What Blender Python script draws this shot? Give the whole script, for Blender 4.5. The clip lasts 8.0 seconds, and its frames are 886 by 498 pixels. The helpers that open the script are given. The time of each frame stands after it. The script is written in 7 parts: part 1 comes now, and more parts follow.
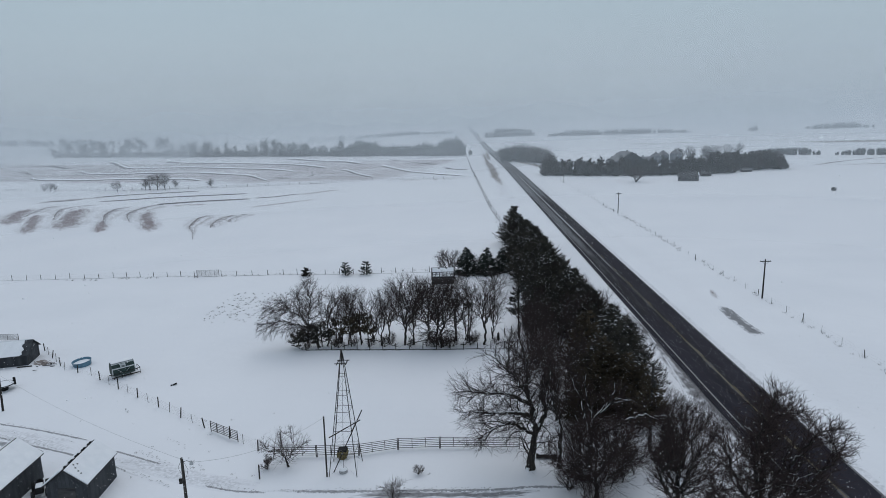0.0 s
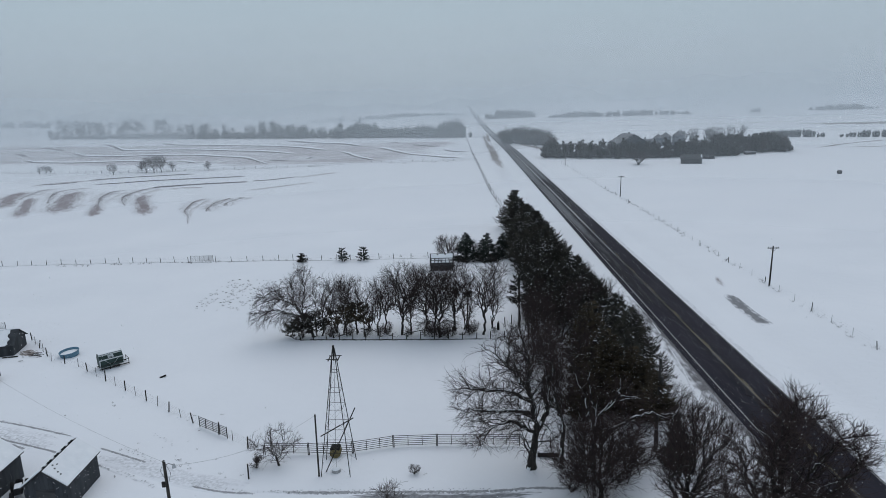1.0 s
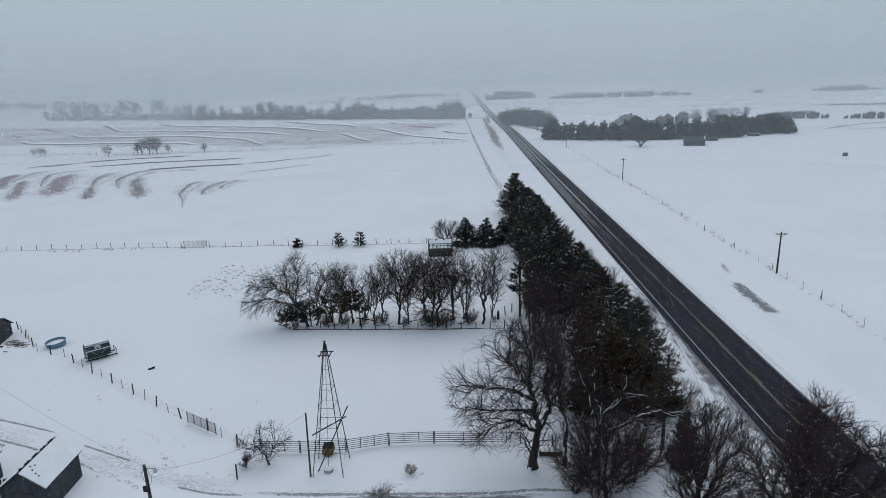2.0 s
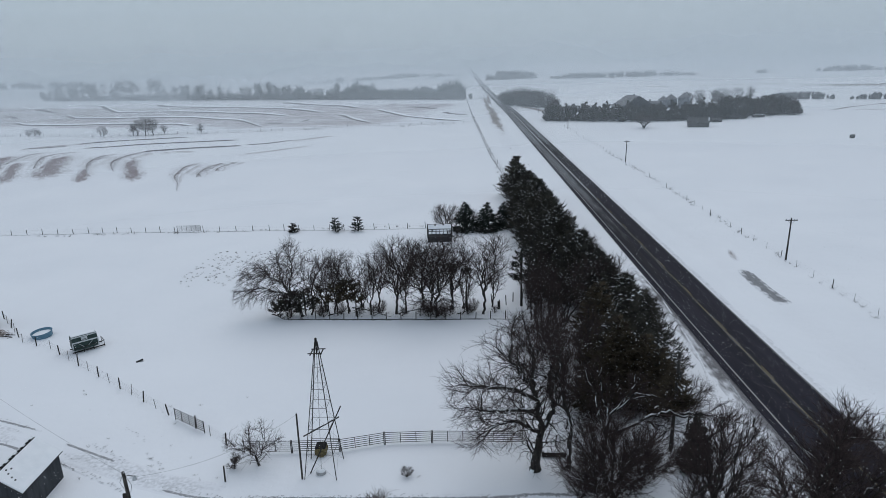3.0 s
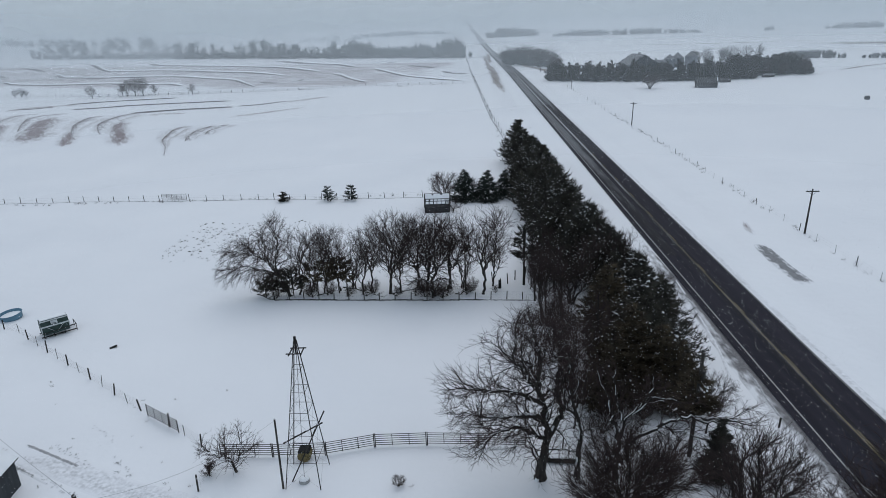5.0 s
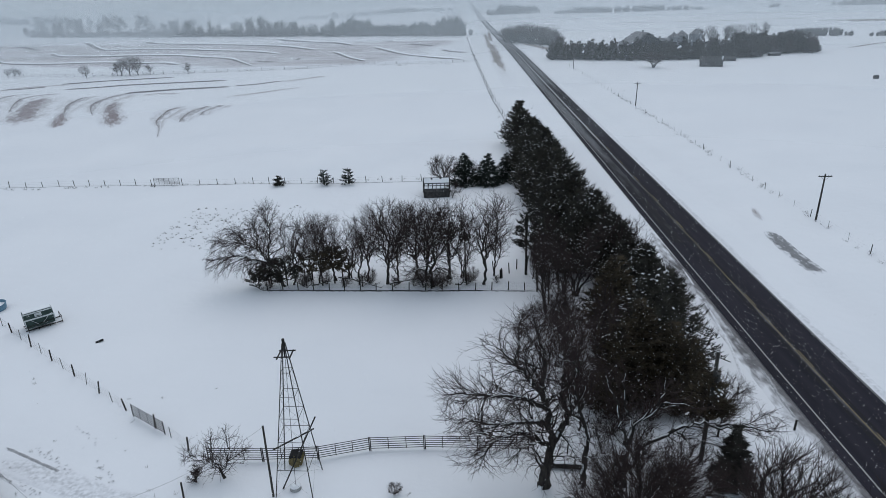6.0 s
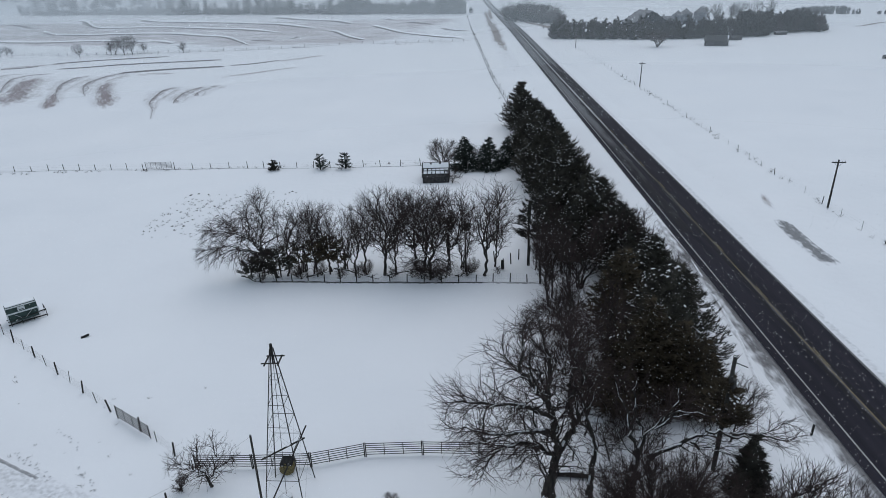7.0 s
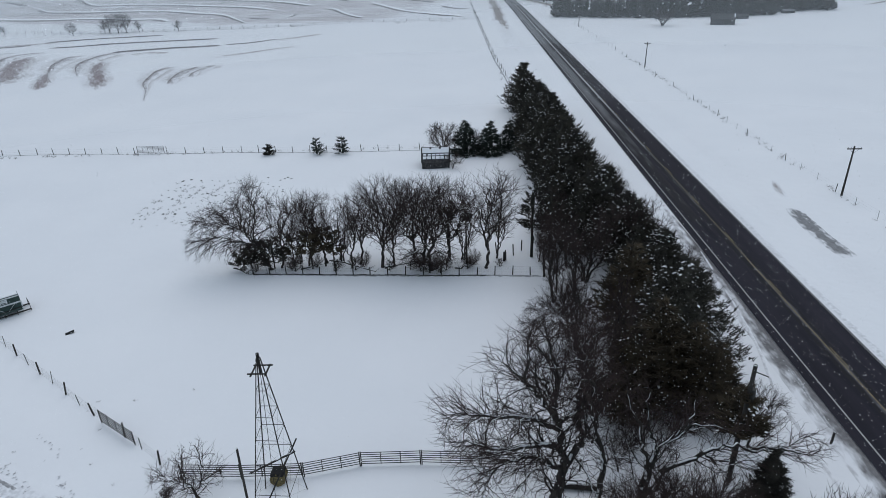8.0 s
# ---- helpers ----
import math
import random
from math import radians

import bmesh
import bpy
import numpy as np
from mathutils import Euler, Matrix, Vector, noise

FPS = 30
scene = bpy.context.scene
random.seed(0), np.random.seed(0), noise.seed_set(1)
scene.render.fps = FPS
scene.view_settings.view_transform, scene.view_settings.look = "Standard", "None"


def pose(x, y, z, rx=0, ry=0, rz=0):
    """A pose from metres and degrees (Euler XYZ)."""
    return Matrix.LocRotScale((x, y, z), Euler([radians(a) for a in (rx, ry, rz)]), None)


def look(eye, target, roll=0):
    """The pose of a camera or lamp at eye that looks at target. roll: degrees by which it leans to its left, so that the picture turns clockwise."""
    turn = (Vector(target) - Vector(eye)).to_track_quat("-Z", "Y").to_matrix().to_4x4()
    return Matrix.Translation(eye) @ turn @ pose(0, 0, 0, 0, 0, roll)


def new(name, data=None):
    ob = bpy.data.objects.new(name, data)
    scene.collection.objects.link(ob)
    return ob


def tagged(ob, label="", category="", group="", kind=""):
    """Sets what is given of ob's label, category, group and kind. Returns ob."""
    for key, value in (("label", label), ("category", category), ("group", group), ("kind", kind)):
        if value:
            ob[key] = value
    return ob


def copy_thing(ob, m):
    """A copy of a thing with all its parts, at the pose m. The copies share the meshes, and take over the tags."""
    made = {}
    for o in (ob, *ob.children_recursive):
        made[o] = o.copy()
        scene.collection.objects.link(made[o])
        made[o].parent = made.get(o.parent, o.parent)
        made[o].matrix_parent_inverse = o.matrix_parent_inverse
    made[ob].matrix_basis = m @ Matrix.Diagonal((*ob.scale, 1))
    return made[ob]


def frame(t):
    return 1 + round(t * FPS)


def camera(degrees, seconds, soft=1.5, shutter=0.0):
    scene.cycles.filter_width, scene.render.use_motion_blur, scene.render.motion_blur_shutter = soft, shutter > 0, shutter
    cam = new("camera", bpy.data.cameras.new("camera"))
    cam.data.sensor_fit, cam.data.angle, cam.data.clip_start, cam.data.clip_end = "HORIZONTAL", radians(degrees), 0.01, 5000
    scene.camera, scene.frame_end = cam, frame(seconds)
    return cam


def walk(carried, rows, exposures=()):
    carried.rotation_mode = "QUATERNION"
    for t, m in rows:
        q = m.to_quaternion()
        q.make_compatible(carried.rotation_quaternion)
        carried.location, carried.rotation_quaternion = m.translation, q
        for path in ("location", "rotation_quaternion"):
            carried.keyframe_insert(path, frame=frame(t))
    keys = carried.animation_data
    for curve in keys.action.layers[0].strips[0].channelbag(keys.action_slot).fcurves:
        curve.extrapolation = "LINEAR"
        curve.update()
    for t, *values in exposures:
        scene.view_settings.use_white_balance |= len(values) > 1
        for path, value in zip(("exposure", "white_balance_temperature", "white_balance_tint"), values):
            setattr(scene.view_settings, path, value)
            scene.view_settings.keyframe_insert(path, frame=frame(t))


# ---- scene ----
cam = camera(70.3, 8.0, soft=0.35)
PATH = [
    (0, (-0.468, -1.608, 31.745), (-0.517, 0.355, 31.361), -2.1),
    (0.5, (-0.361, -0.056, 31.787), (-0.411, 1.901, 31.375), -2.1),
    (1, (-0.258, 1.522, 31.809), (-0.309, 3.472, 31.37), -2.1),
    (1.5, (-0.166, 3.057, 31.815), (-0.217, 5.001, 31.348), -2.1),
    (3, (0.001, 7.807, 31.851), (-0.053, 9.728, 31.298), -2.1),
    (3.5, (0.067, 9.371, 31.829), (0.013, 11.284, 31.248), -2.1),
    (4, (0.114, 10.944, 31.845), (0.059, 12.848, 31.234), -2.1),
    (4.5, (0.142, 12.505, 31.882), (0.087, 14.399, 31.241), -2.1),
    (6, (0.259, 17.173, 31.923), (0.201, 19.034, 31.192), -2.2),
    (6.5, (0.257, 18.721, 31.91), (0.199, 20.57, 31.15), -2.1),
    (7, (0.261, 20.236, 31.921), (0.202, 22.074, 31.132), -2.2),
    (7.5, (0.272, 21.782, 31.952), (0.212, 23.606, 31.135), -2.2),
    (8, (0.237, 23.352, 31.934), (0.176, 25.163, 31.088), -2.2),
]
walk(cam, [(t, look(eye, target, roll)) for t, eye, target, roll in PATH], exposures=((0, -0.06), (3.5, 0.02), (8, 0.06)))

# ---- world and light: a bright overcast winter sky ----
world = bpy.data.worlds.new("world")
scene.world = world
world.use_nodes = True
wn, wl = world.node_tree.nodes, world.node_tree.links
back = wn["Background"]
back.inputs[1].default_value = 1.0
sky = wn.new("ShaderNodeTexSky")
sky.sky_type, sky.sun_disc = "NISHITA", False
sky.sun_elevation, sky.sun_rotation = radians(52), radians(-10)
sky.air_density, sky.dust_density, sky.ozone_density = 1.0, 6.0, 1.5
dim = wn.new("ShaderNodeVectorMath")
dim.operation = "SCALE"
dim.inputs[3].default_value = 0.06
wl.new(sky.outputs[0], dim.inputs[0])
co = wn.new("ShaderNodeTexCoord")
sep = wn.new("ShaderNodeSeparateXYZ")
wl.new(co.outputs["Generated"], sep.inputs[0])
cloud = wn.new("ShaderNodeValToRGB")
for e, (pos, col) in enumerate(((0.0, (0.50, 0.575, 0.64, 1)), (0.10, (0.455, 0.56, 0.645, 1)), (0.25, (0.40, 0.53, 0.625, 1)), (1.0, (0.565, 0.64, 0.755, 1)))):
    el = cloud.color_ramp.elements[e] if e < 2 else cloud.color_ramp.elements.new(pos)
    el.position, el.color = pos, col
wl.new(sep.outputs[2], cloud.inputs[0])
puff = wn.new("ShaderNodeTexNoise")
puff.inputs["Scale"].default_value, puff.inputs["Detail"].default_value = 2.2, 3
wl.new(co.outputs["Generated"], puff.inputs["Vector"])
puffr = wn.new("ShaderNodeMapRange")
puffr.inputs[3].default_value, puffr.inputs[4].default_value = 0.95, 1.05
wl.new(puff.outputs["Fac"], puffr.inputs[0])
cm = wn.new("ShaderNodeVectorMath")
cm.operation = "SCALE"
wl.new(cloud.outputs[0], cm.inputs[0])
wl.new(puffr.outputs[0], cm.inputs[3])
wmix = wn.new("ShaderNodeMix")
wmix.data_type = "RGBA"
wmix.inputs[0].default_value = 0.9
wl.new(dim.outputs[0], wmix.inputs[6])
wl.new(cm.outputs[0], wmix.inputs[7])
wl.new(wmix.outputs[2], back.inputs[0])
sun = new("sun", bpy.data.lights.new("sun", "SUN"))
sun.data.energy, sun.data.angle, sun.data.color = 0.5, radians(60), (1.0, 0.97, 0.93)
sun.matrix_world = look((0, 0, 100), (-15, -75, 0))


# ---- materials ----
def mat(name, a, b, scale=4.0, rough=0.85, bump=0.0, bscale=30.0, stretch=(1, 1, 1), metal=0.0, lo=0.35, hi=0.65, snow=0.0, vary=0.0):
    """A surface that goes from colour a to b by noise in metres; snow: how much settles on faces that look up; vary: change from piece to piece."""
    m = bpy.data.materials.new(name)
    m.use_nodes = True
    n, l = m.node_tree.nodes, m.node_tree.links
    p = n["Principled BSDF"]
    p.inputs["Roughness"].default_value, p.inputs["Metallic"].default_value = rough, metal
    p.inputs["Specular IOR Level"].default_value = 0.25
    tc, mp = n.new("ShaderNodeTexCoord"), n.new("ShaderNodeMapping")
    mp.inputs["Scale"].default_value = stretch
    l.new(tc.outputs["Object"], mp.inputs[0])
    no = n.new("ShaderNodeTexNoise")
    no.inputs["Scale"].default_value, no.inputs["Detail"].default_value = scale, 5
    l.new(mp.outputs[0], no.inputs["Vector"])
    r = n.new("ShaderNodeMapRange")
    r.inputs[1].default_value, r.inputs[2].default_value = lo, hi
    l.new(no.outputs["Fac"], r.inputs[0])
    x = n.new("ShaderNodeMix")
    x.data_type = "RGBA"
    x.inputs[6].default_value, x.inputs[7].default_value = (*a, 1), (*b, 1)
    l.new(r.outputs[0], x.inputs[0])
    out = x.outputs[2]
    if vary:
        oi = n.new("ShaderNodeObjectInfo")
        vr = n.new("ShaderNodeMapRange")
        vr.inputs[3].default_value, vr.inputs[4].default_value = 1 - vary, 1 + vary
        l.new(oi.outputs["Random"], vr.inputs[0])
        sc = n.new("ShaderNodeVectorMath")
        sc.operation = "SCALE"
        l.new(out, sc.inputs[0])
        l.new(vr.outputs[0], sc.inputs[3])
        out = sc.outputs[0]
    if snow:
        g, s = n.new("ShaderNodeNewGeometry"), n.new("ShaderNodeSeparateXYZ")
        l.new(g.outputs["Normal"], s.inputs[0])
        n2 = n.new("ShaderNodeTexNoise")
        n2.inputs["Scale"].default_value, n2.inputs["Detail"].default_value = 1.7, 4
        l.new(tc.outputs["Object"], n2.inputs["Vector"])
        ad = n.new("ShaderNodeMath")
        ad.operation = "MULTIPLY_ADD"
        ad.inputs[1].default_value = 1.4
        l.new(n2.outputs["Fac"], ad.inputs[0])
        l.new(s.outputs[2], ad.inputs[2])
        rr = n.new("ShaderNodeMapRange")
        rr.inputs[1].default_value, rr.inputs[2].default_value = 1.75 - snow, 1.9 - snow
        l.new(ad.outputs[0], rr.inputs[0])
        y = n.new("ShaderNodeMix")
        y.data_type = "RGBA"
        y.inputs[7].default_value = (0.78, 0.80, 0.83, 1)
        l.new(rr.outputs[0], y.inputs[0])
        l.new(out, y.inputs[6])
        out = y.outputs[2]
    l.new(out, p.inputs["Base Color"])
    if bump:
        nb = n.new("ShaderNodeTexNoise")
        nb.inputs["Scale"].default_value, nb.inputs["Detail"].default_value = bscale, 4
        l.new(mp.outputs[0], nb.inputs["Vector"])
        bu = n.new("ShaderNodeBump")
        bu.inputs["Strength"].default_value, bu.inputs["Distance"].default_value = bump, 0.1
        l.new(nb.outputs["Fac"], bu.inputs["Height"])
        l.new(bu.outputs[0], p.inputs["Normal"])
    return m


def streak(name, dark, light, cover, fine=1.2, coarse=0.25, edge=0.5, along=1.0, across=1.0, soft=0.0):
    """Bare ground that shows through thin snow along a ribbon: u runs across it, v along it in metres."""
    m = mat(name, dark, tuple(c * 1.5 for c in dark), 3.0, 0.95)
    n, l = m.node_tree.nodes, m.node_tree.links
    p = n["Principled BSDF"]
    old = p.inputs["Base Color"].links[0].from_socket
    uv = n.new("ShaderNodeUVMap")
    s = n.new("ShaderNodeSeparateXYZ")
    l.new(uv.outputs[0], s.inputs[0])
    tri = n.new("ShaderNodeMath")
    tri.operation = "PINGPONG"
    tri.inputs[1].default_value = 0.5
    l.new(s.outputs[0], tri.inputs[0])
    if edge < 0:
        er = n.new("ShaderNodeValToRGB")
        for e, (pos, v) in enumerate(((0.0, 0.0), (0.12, 0.75), (0.22, 1.0), (0.36, 0.62), (1.0, 0.0))):
            el = er.color_ramp.elements[e] if e < 2 else er.color_ramp.elements.new(pos)
            el.position, el.color = pos, (v, v, v, 1)
        l.new(s.outputs[0], er.inputs[0])
    else:
        er = n.new("ShaderNodeMapRange")
        er.inputs[1].default_value, er.inputs[2].default_value = 0.0, edge
        l.new(tri.outputs[0], er.inputs[0])
    tc, mp = n.new("ShaderNodeUVMap"), n.new("ShaderNodeMapping")
    mp.inputs["Scale"].default_value = (across, along, 1)
    l.new(tc.outputs[0], mp.inputs[0])
    total = None
    for sc, w in ((fine, 0.6), (coarse, 0.5)):
        no = n.new("ShaderNodeTexNoise")
        no.inputs["Scale"].default_value, no.inputs["Detail"].default_value = sc, 5
        l.new(mp.outputs[0], no.inputs["Vector"])
        ma = n.new("ShaderNodeMath")
        ma.operation = "MULTIPLY_ADD"
        ma.inputs[1].default_value = w
        sp = n.new("ShaderNodeMapRange")
        sp.inputs[1].default_value, sp.inputs[2].default_value = 0.34, 0.66
        l.new(no.outputs["Fac"], sp.inputs[0])
        l.new(sp.outputs[0], ma.inputs[0])
        if total:
            l.new(total, ma.inputs[2])
        total = ma.outputs[0]
    fa = n.new("ShaderNodeAttribute")
    fa.attribute_name = "fade"
    fm = n.new("ShaderNodeMath")
    fm.operation = "MULTIPLY"
    l.new(er.outputs[0], fm.inputs[0])
    l.new(fa.outputs["Fac"], fm.inputs[1])
    su = n.new("ShaderNodeMath")
    su.operation = "ADD"
    l.new(total, su.inputs[0])
    l.new(fm.outputs[0], su.inputs[1])
    rr = n.new("ShaderNodeMapRange")
    rr.inputs[1].default_value, rr.inputs[2].default_value = 1.25 - cover - soft, 1.6 - cover + soft
    l.new(su.outputs[0], rr.inputs[0])
    y = n.new("ShaderNodeMix")
    y.data_type = "RGBA"
    y.inputs[6].default_value = (*light, 1)
    l.new(rr.outputs[0], y.inputs[0])
    l.new(old, y.inputs[7])
    l.new(y.outputs[2], p.inputs["Base Color"])
    return m


SNOW = (0.80, 0.80, 0.835)
M_SNOW = mat("snow", (0.78, 0.785, 0.82), (0.83, 0.83, 0.86), 0.05, 0.7, 0.6, 0.7, lo=0.3, hi=0.7)
M_ROOFSNOW = mat("roof_snow", (0.78, 0.79, 0.82), (0.84, 0.845, 0.87), 1.2, 0.7, 0.2, 4)
M_ASPHALT = mat("asphalt", (0.0172, 0.0158, 0.0222), (0.0355, 0.0328, 0.045), 0.7, 0.8, 0.15, 40, (1, 0.06, 1), lo=0.3, hi=0.8)
M_ASPHALT.node_tree.nodes["Principled BSDF"].inputs["Specular IOR Level"].default_value = 0.1
M_EDGE = streak("edge_paint", (0.30, 0.30, 0.30), (0.05, 0.05, 0.053), 0.6, 1.5, 0.2, 0.1, 0.4)
M_YELLOW = streak("yellow_paint", (0.17, 0.135, 0.08), (0.03, 0.028, 0.032), -0.1, 1.2, 0.15, 0.1, 0.3)
M_SLUSH = streak("slush_streak", (0.075, 0.073, 0.08), (0.019, 0.0175, 0.021), -0.42, 0.8, 0.1, 0.5, 0.25, 1.5)
M_LANE = streak("lane_slush", (0.105, 0.104, 0.112), (0.022, 0.0205, 0.025), 0.0, 0.7, 0.1, 0.45, 0.12, 2.2, 0.2)
M_CROWN = streak("crown_snow", (0.30, 0.30, 0.31), (0.03, 0.028, 0.033), 0.0, 0.7, 0.1, 0.5, 0.08, 1.5, 0.2)
M_DIRTY = streak("dirty_snow", (0.14, 0.135, 0.14), SNOW, -0.02, 1.6, 0.25, -1, 0.3, 2.5, 0.14)
M_RUT = streak("vehicle_rut", (0.25, 0.25, 0.26), SNOW, -0.14, 2.2, 0.5, 0.5, 2.2, 1.5)
M_ICE = streak("bare_gravel", (0.19, 0.19, 0.2), SNOW, 0.02, 2.0, 0.4, 0.5, 0.4, 3.0, 0.1)
M_LINE = streak("terrace_line", (0.10, 0.088, 0.092), SNOW, 0.3, 1.4, 0.2, 0.3, 0.05, 5.0, 0.25)
M_NEARLINE = streak("terrace_edge", (0.16, 0.14, 0.143), SNOW, -0.2, 2.0, 0.5, -1, 0.3, 5.0, 0.24)
M_BAND = streak("drift_band", (0.80, 0.80, 0.83), SNOW, 0.5, 1.0, 0.2, 0.5)
M_FIELD = streak("blown_stubble_field", (0.40, 0.37, 0.38), SNOW, -0.44, 1.3, 0.3, 0.12, 0.035, 26.0, 0.16)
M_HALO = streak("blown_stubble", (0.28, 0.255, 0.255), SNOW, -0.3, 2.2, 0.3, 0.5, 0.25, 8.0, 0.3)
M_STUBBLE_THIN = streak("thin_stubble", (0.25, 0.22, 0.215), SNOW, -0.12, 1.6, 0.35, -1, 0.14, 5.0, 0.2)
M_PATCH = streak("stubble_patch", (0.22, 0.185, 0.19), SNOW, -0.13, 2.2, 0.6, 0.4, 0.09, 6.0, 0.28)
M_PATCH_THIN = streak("thin_grass", (0.20, 0.175, 0.165), SNOW, -0.25, 2.2, 0.4, 0.4, 0.3, 5.0)
M_MARK = mat("trodden_snow", (0.30, 0.30, 0.315), (0.58, 0.58, 0.60), 0.9, 0.9)
M_ROADHAZE = streak("hazed_road_snow", (0.34, 0.34, 0.36), (0.03, 0.0275, 0.0355), 0.1, 0.5, 0.06, 0.35, 0.2, 3.0, 0.25)
M_PACKED = streak("packed_snow", (0.56, 0.56, 0.585), SNOW, -0.12, 1.2, 0.3, 0.5, 0.25, 5.0, 0.25)
M_BARK = mat("bark", (0.020, 0.018, 0.017), (0.055, 0.048, 0.043), 5, 0.9, 0.5, 25, (1, 1, 0.25), snow=0.28)
M_TWIG = mat("twig", (0.028, 0.0195, 0.019), (0.060, 0.042, 0.040), 1.5, 0.9)
M_PALETWIG = mat("pale_twig", (0.045, 0.036, 0.034), (0.085, 0.068, 0.062), 1.5, 0.9)
M_CEDAR = mat("cedar_needles", (0.0225, 0.0218, 0.019), (0.056, 0.0515, 0.0425), 0.9, 0.9, vary=0.25)
M_SPRUCE = mat("spruce_needles", (0.018, 0.024, 0.021), (0.042, 0.052, 0.045), 1.2, 0.9, vary=0.2)
M_RUST = mat("dry_cedar", (0.027, 0.022, 0.016), (0.072, 0.055, 0.036), 0.9, 0.9, vary=0.25)
M_FARWOOD = mat("far_wood", (0.022, 0.021, 0.021), (0.05, 0.047, 0.047), 0.2, 0.95)
M_STEEL = mat("weathered_steel", (0.016, 0.015, 0.0145), (0.038, 0.034, 0.032), 2.5, 0.6, 0.1, 40, metal=0.3)
M_PIPE = mat("pipe_rail", (0.018, 0.017, 0.018), (0.042, 0.039, 0.04), 3, 0.6, metal=0.3)
M_POST = mat("weathered_post", (0.02, 0.0185, 0.0175), (0.058, 0.053, 0.049), 3, 0.9, 0.4, 30, (1, 1, 0.2), snow=0.1, vary=0.3)
M_POLE = mat("pole_wood", (0.05, 0.048, 0.047), (0.10, 0.096, 0.094), 3, 0.9, 0.3, 30, (1, 1, 0.2))
M_WIRE = mat("fence_wire", (0.10, 0.095, 0.095), (0.18, 0.17, 0.17), 6, 0.6, metal=0.4)
M_CABLE = mat("cable_sheath", (0.15, 0.15, 0.16), (0.22, 0.22, 0.23), 3, 0.6)
M_WALL = mat("grey_board", (0.034, 0.037, 0.042), (0.062, 0.066, 0.073), 1.8, 0.9, 0.3, 25, (1, 1, 0.15))
M_DARKWOOD = mat("dark_board", (0.03, 0.03, 0.032), (0.075, 0.072, 0.072), 2.2, 0.9, 0.3, 25, (0.2, 1, 1))
M_BLACK = mat("dark_opening", (0.008, 0.008, 0.009), (0.016, 0.016, 0.017), 2, 0.8)
M_BLUE = mat("blue_tank", (0.085, 0.17, 0.24), (0.12, 0.225, 0.30), 1.5, 0.5)
M_GREEN = mat("green_metal", (0.018, 0.035, 0.032), (0.035, 0.06, 0.055), 1.5, 0.55)
M_TRIM = mat("pale_trim", (0.42, 0.45, 0.46), (0.60, 0.62, 0.63), 3, 0.6)
M_STRAW = mat("straw", (0.09, 0.072, 0.035), (0.22, 0.18, 0.085), 7, 0.95, 0.6, 30)
M_CONCRETE = mat("concrete", (0.28, 0.28, 0.28), (0.42, 0.42, 0.42), 4, 0.9, 0.2, 30)
M_LAMP = mat("lamp_glass", (0.30, 0.31, 0.32), (0.45, 0.46, 0.47), 5, 0.3)
M_FARROOF = mat("far_roof", (0.16, 0.16, 0.17), (0.24, 0.24, 0.25), 0.8, 0.9)
M_BIN = mat("grain_bin", (0.17, 0.18, 0.20), (0.25, 0.26, 0.28), 0.6, 0.5, metal=0.3)


# ---- ground ----
def smooth(a, b, x):
    k = min(1.0, max(0.0, (x - a) / (b - a)))
    return k * k * (3 - 2 * k)


def lie(x, y):
    """The lie of the land: it rises gently east and north, with low hills in the distance and small drifts."""
    e = smooth(0, 45, x)
    z = e * 0.0115 * min(max(0, y - 67), 330) + (1 - e) * 0.003 * min(max(0, y - 120), 300) + 30 * smooth(600, 2600, y)
    if 700 < y:
        z += 9 * smooth(700, 1600, y) * noise.noise(Vector((x / 700, y / 500, 3)))
    if y < 420 and not 24 < x < 40:
        k = min(smooth(0, 2, 24 - x) + smooth(0, 3, x - 40), 1)
        z += k * (0.10 * noise.noise(Vector((x / 9, y / 6, 0))) + 0.03 * noise.noise(Vector((x / 2.2, y / 1.8, 5))))
    z -= 0.35 * math.exp(-((x - 40.5) / 2.0) ** 2) + 0.25 * math.exp(-((x - 23.5) / 1.6) ** 2)
    z += (0.12 * smooth(77.5, 84.5, y) * (1 - smooth(86, 96, y))) * smooth(-30, -22, x) * (1 - smooth(5, 10, x))
    return z


def steps(spans):
    out = []
    for a, b, d in spans:
        out += list(np.arange(a, b, d))
    return np.array(out + [spans[-1][1]], float)


GX = steps(((-4500, -1000, 350), (-1000, -400, 40), (-400, -90, 10), (-90, 70, 1.25), (70, 200, 6), (200, 800, 40), (800, 4500, 370)))
GY = steps(((-900, -100, 100), (-100, 20, 12), (20, 145, 1.25), (145, 400, 5), (400, 900, 12), (900, 2000, 50), (2000, 4800, 200)))
GZ = np.array([[lie(x, y) for x in GX] for y in GY])


def gz(x, y):
    """Height of the snow at a place."""
    i = int(min(max(np.searchsorted(GX, x) - 1, 0), len(GX) - 2))
    j = int(min(max(np.searchsorted(GY, y) - 1, 0), len(GY) - 2))
    u, v = (x - GX[i]) / (GX[i + 1] - GX[i]), (y - GY[j]) / (GY[j + 1] - GY[j])
    return float((GZ[j, i] * (1 - u) + GZ[j, i + 1] * u) * (1 - v) + (GZ[j + 1, i] * (1 - u) + GZ[j + 1, i + 1] * u) * v)


def pydata(name, verts, faces, material, smooth_shade=False):
    me = bpy.data.meshes.new(name)
    me.from_pydata(verts, [], faces)
    me.materials.append(material)
    if smooth_shade:
        me.polygons.foreach_set("use_smooth", [True] * len(me.polygons))
    return me


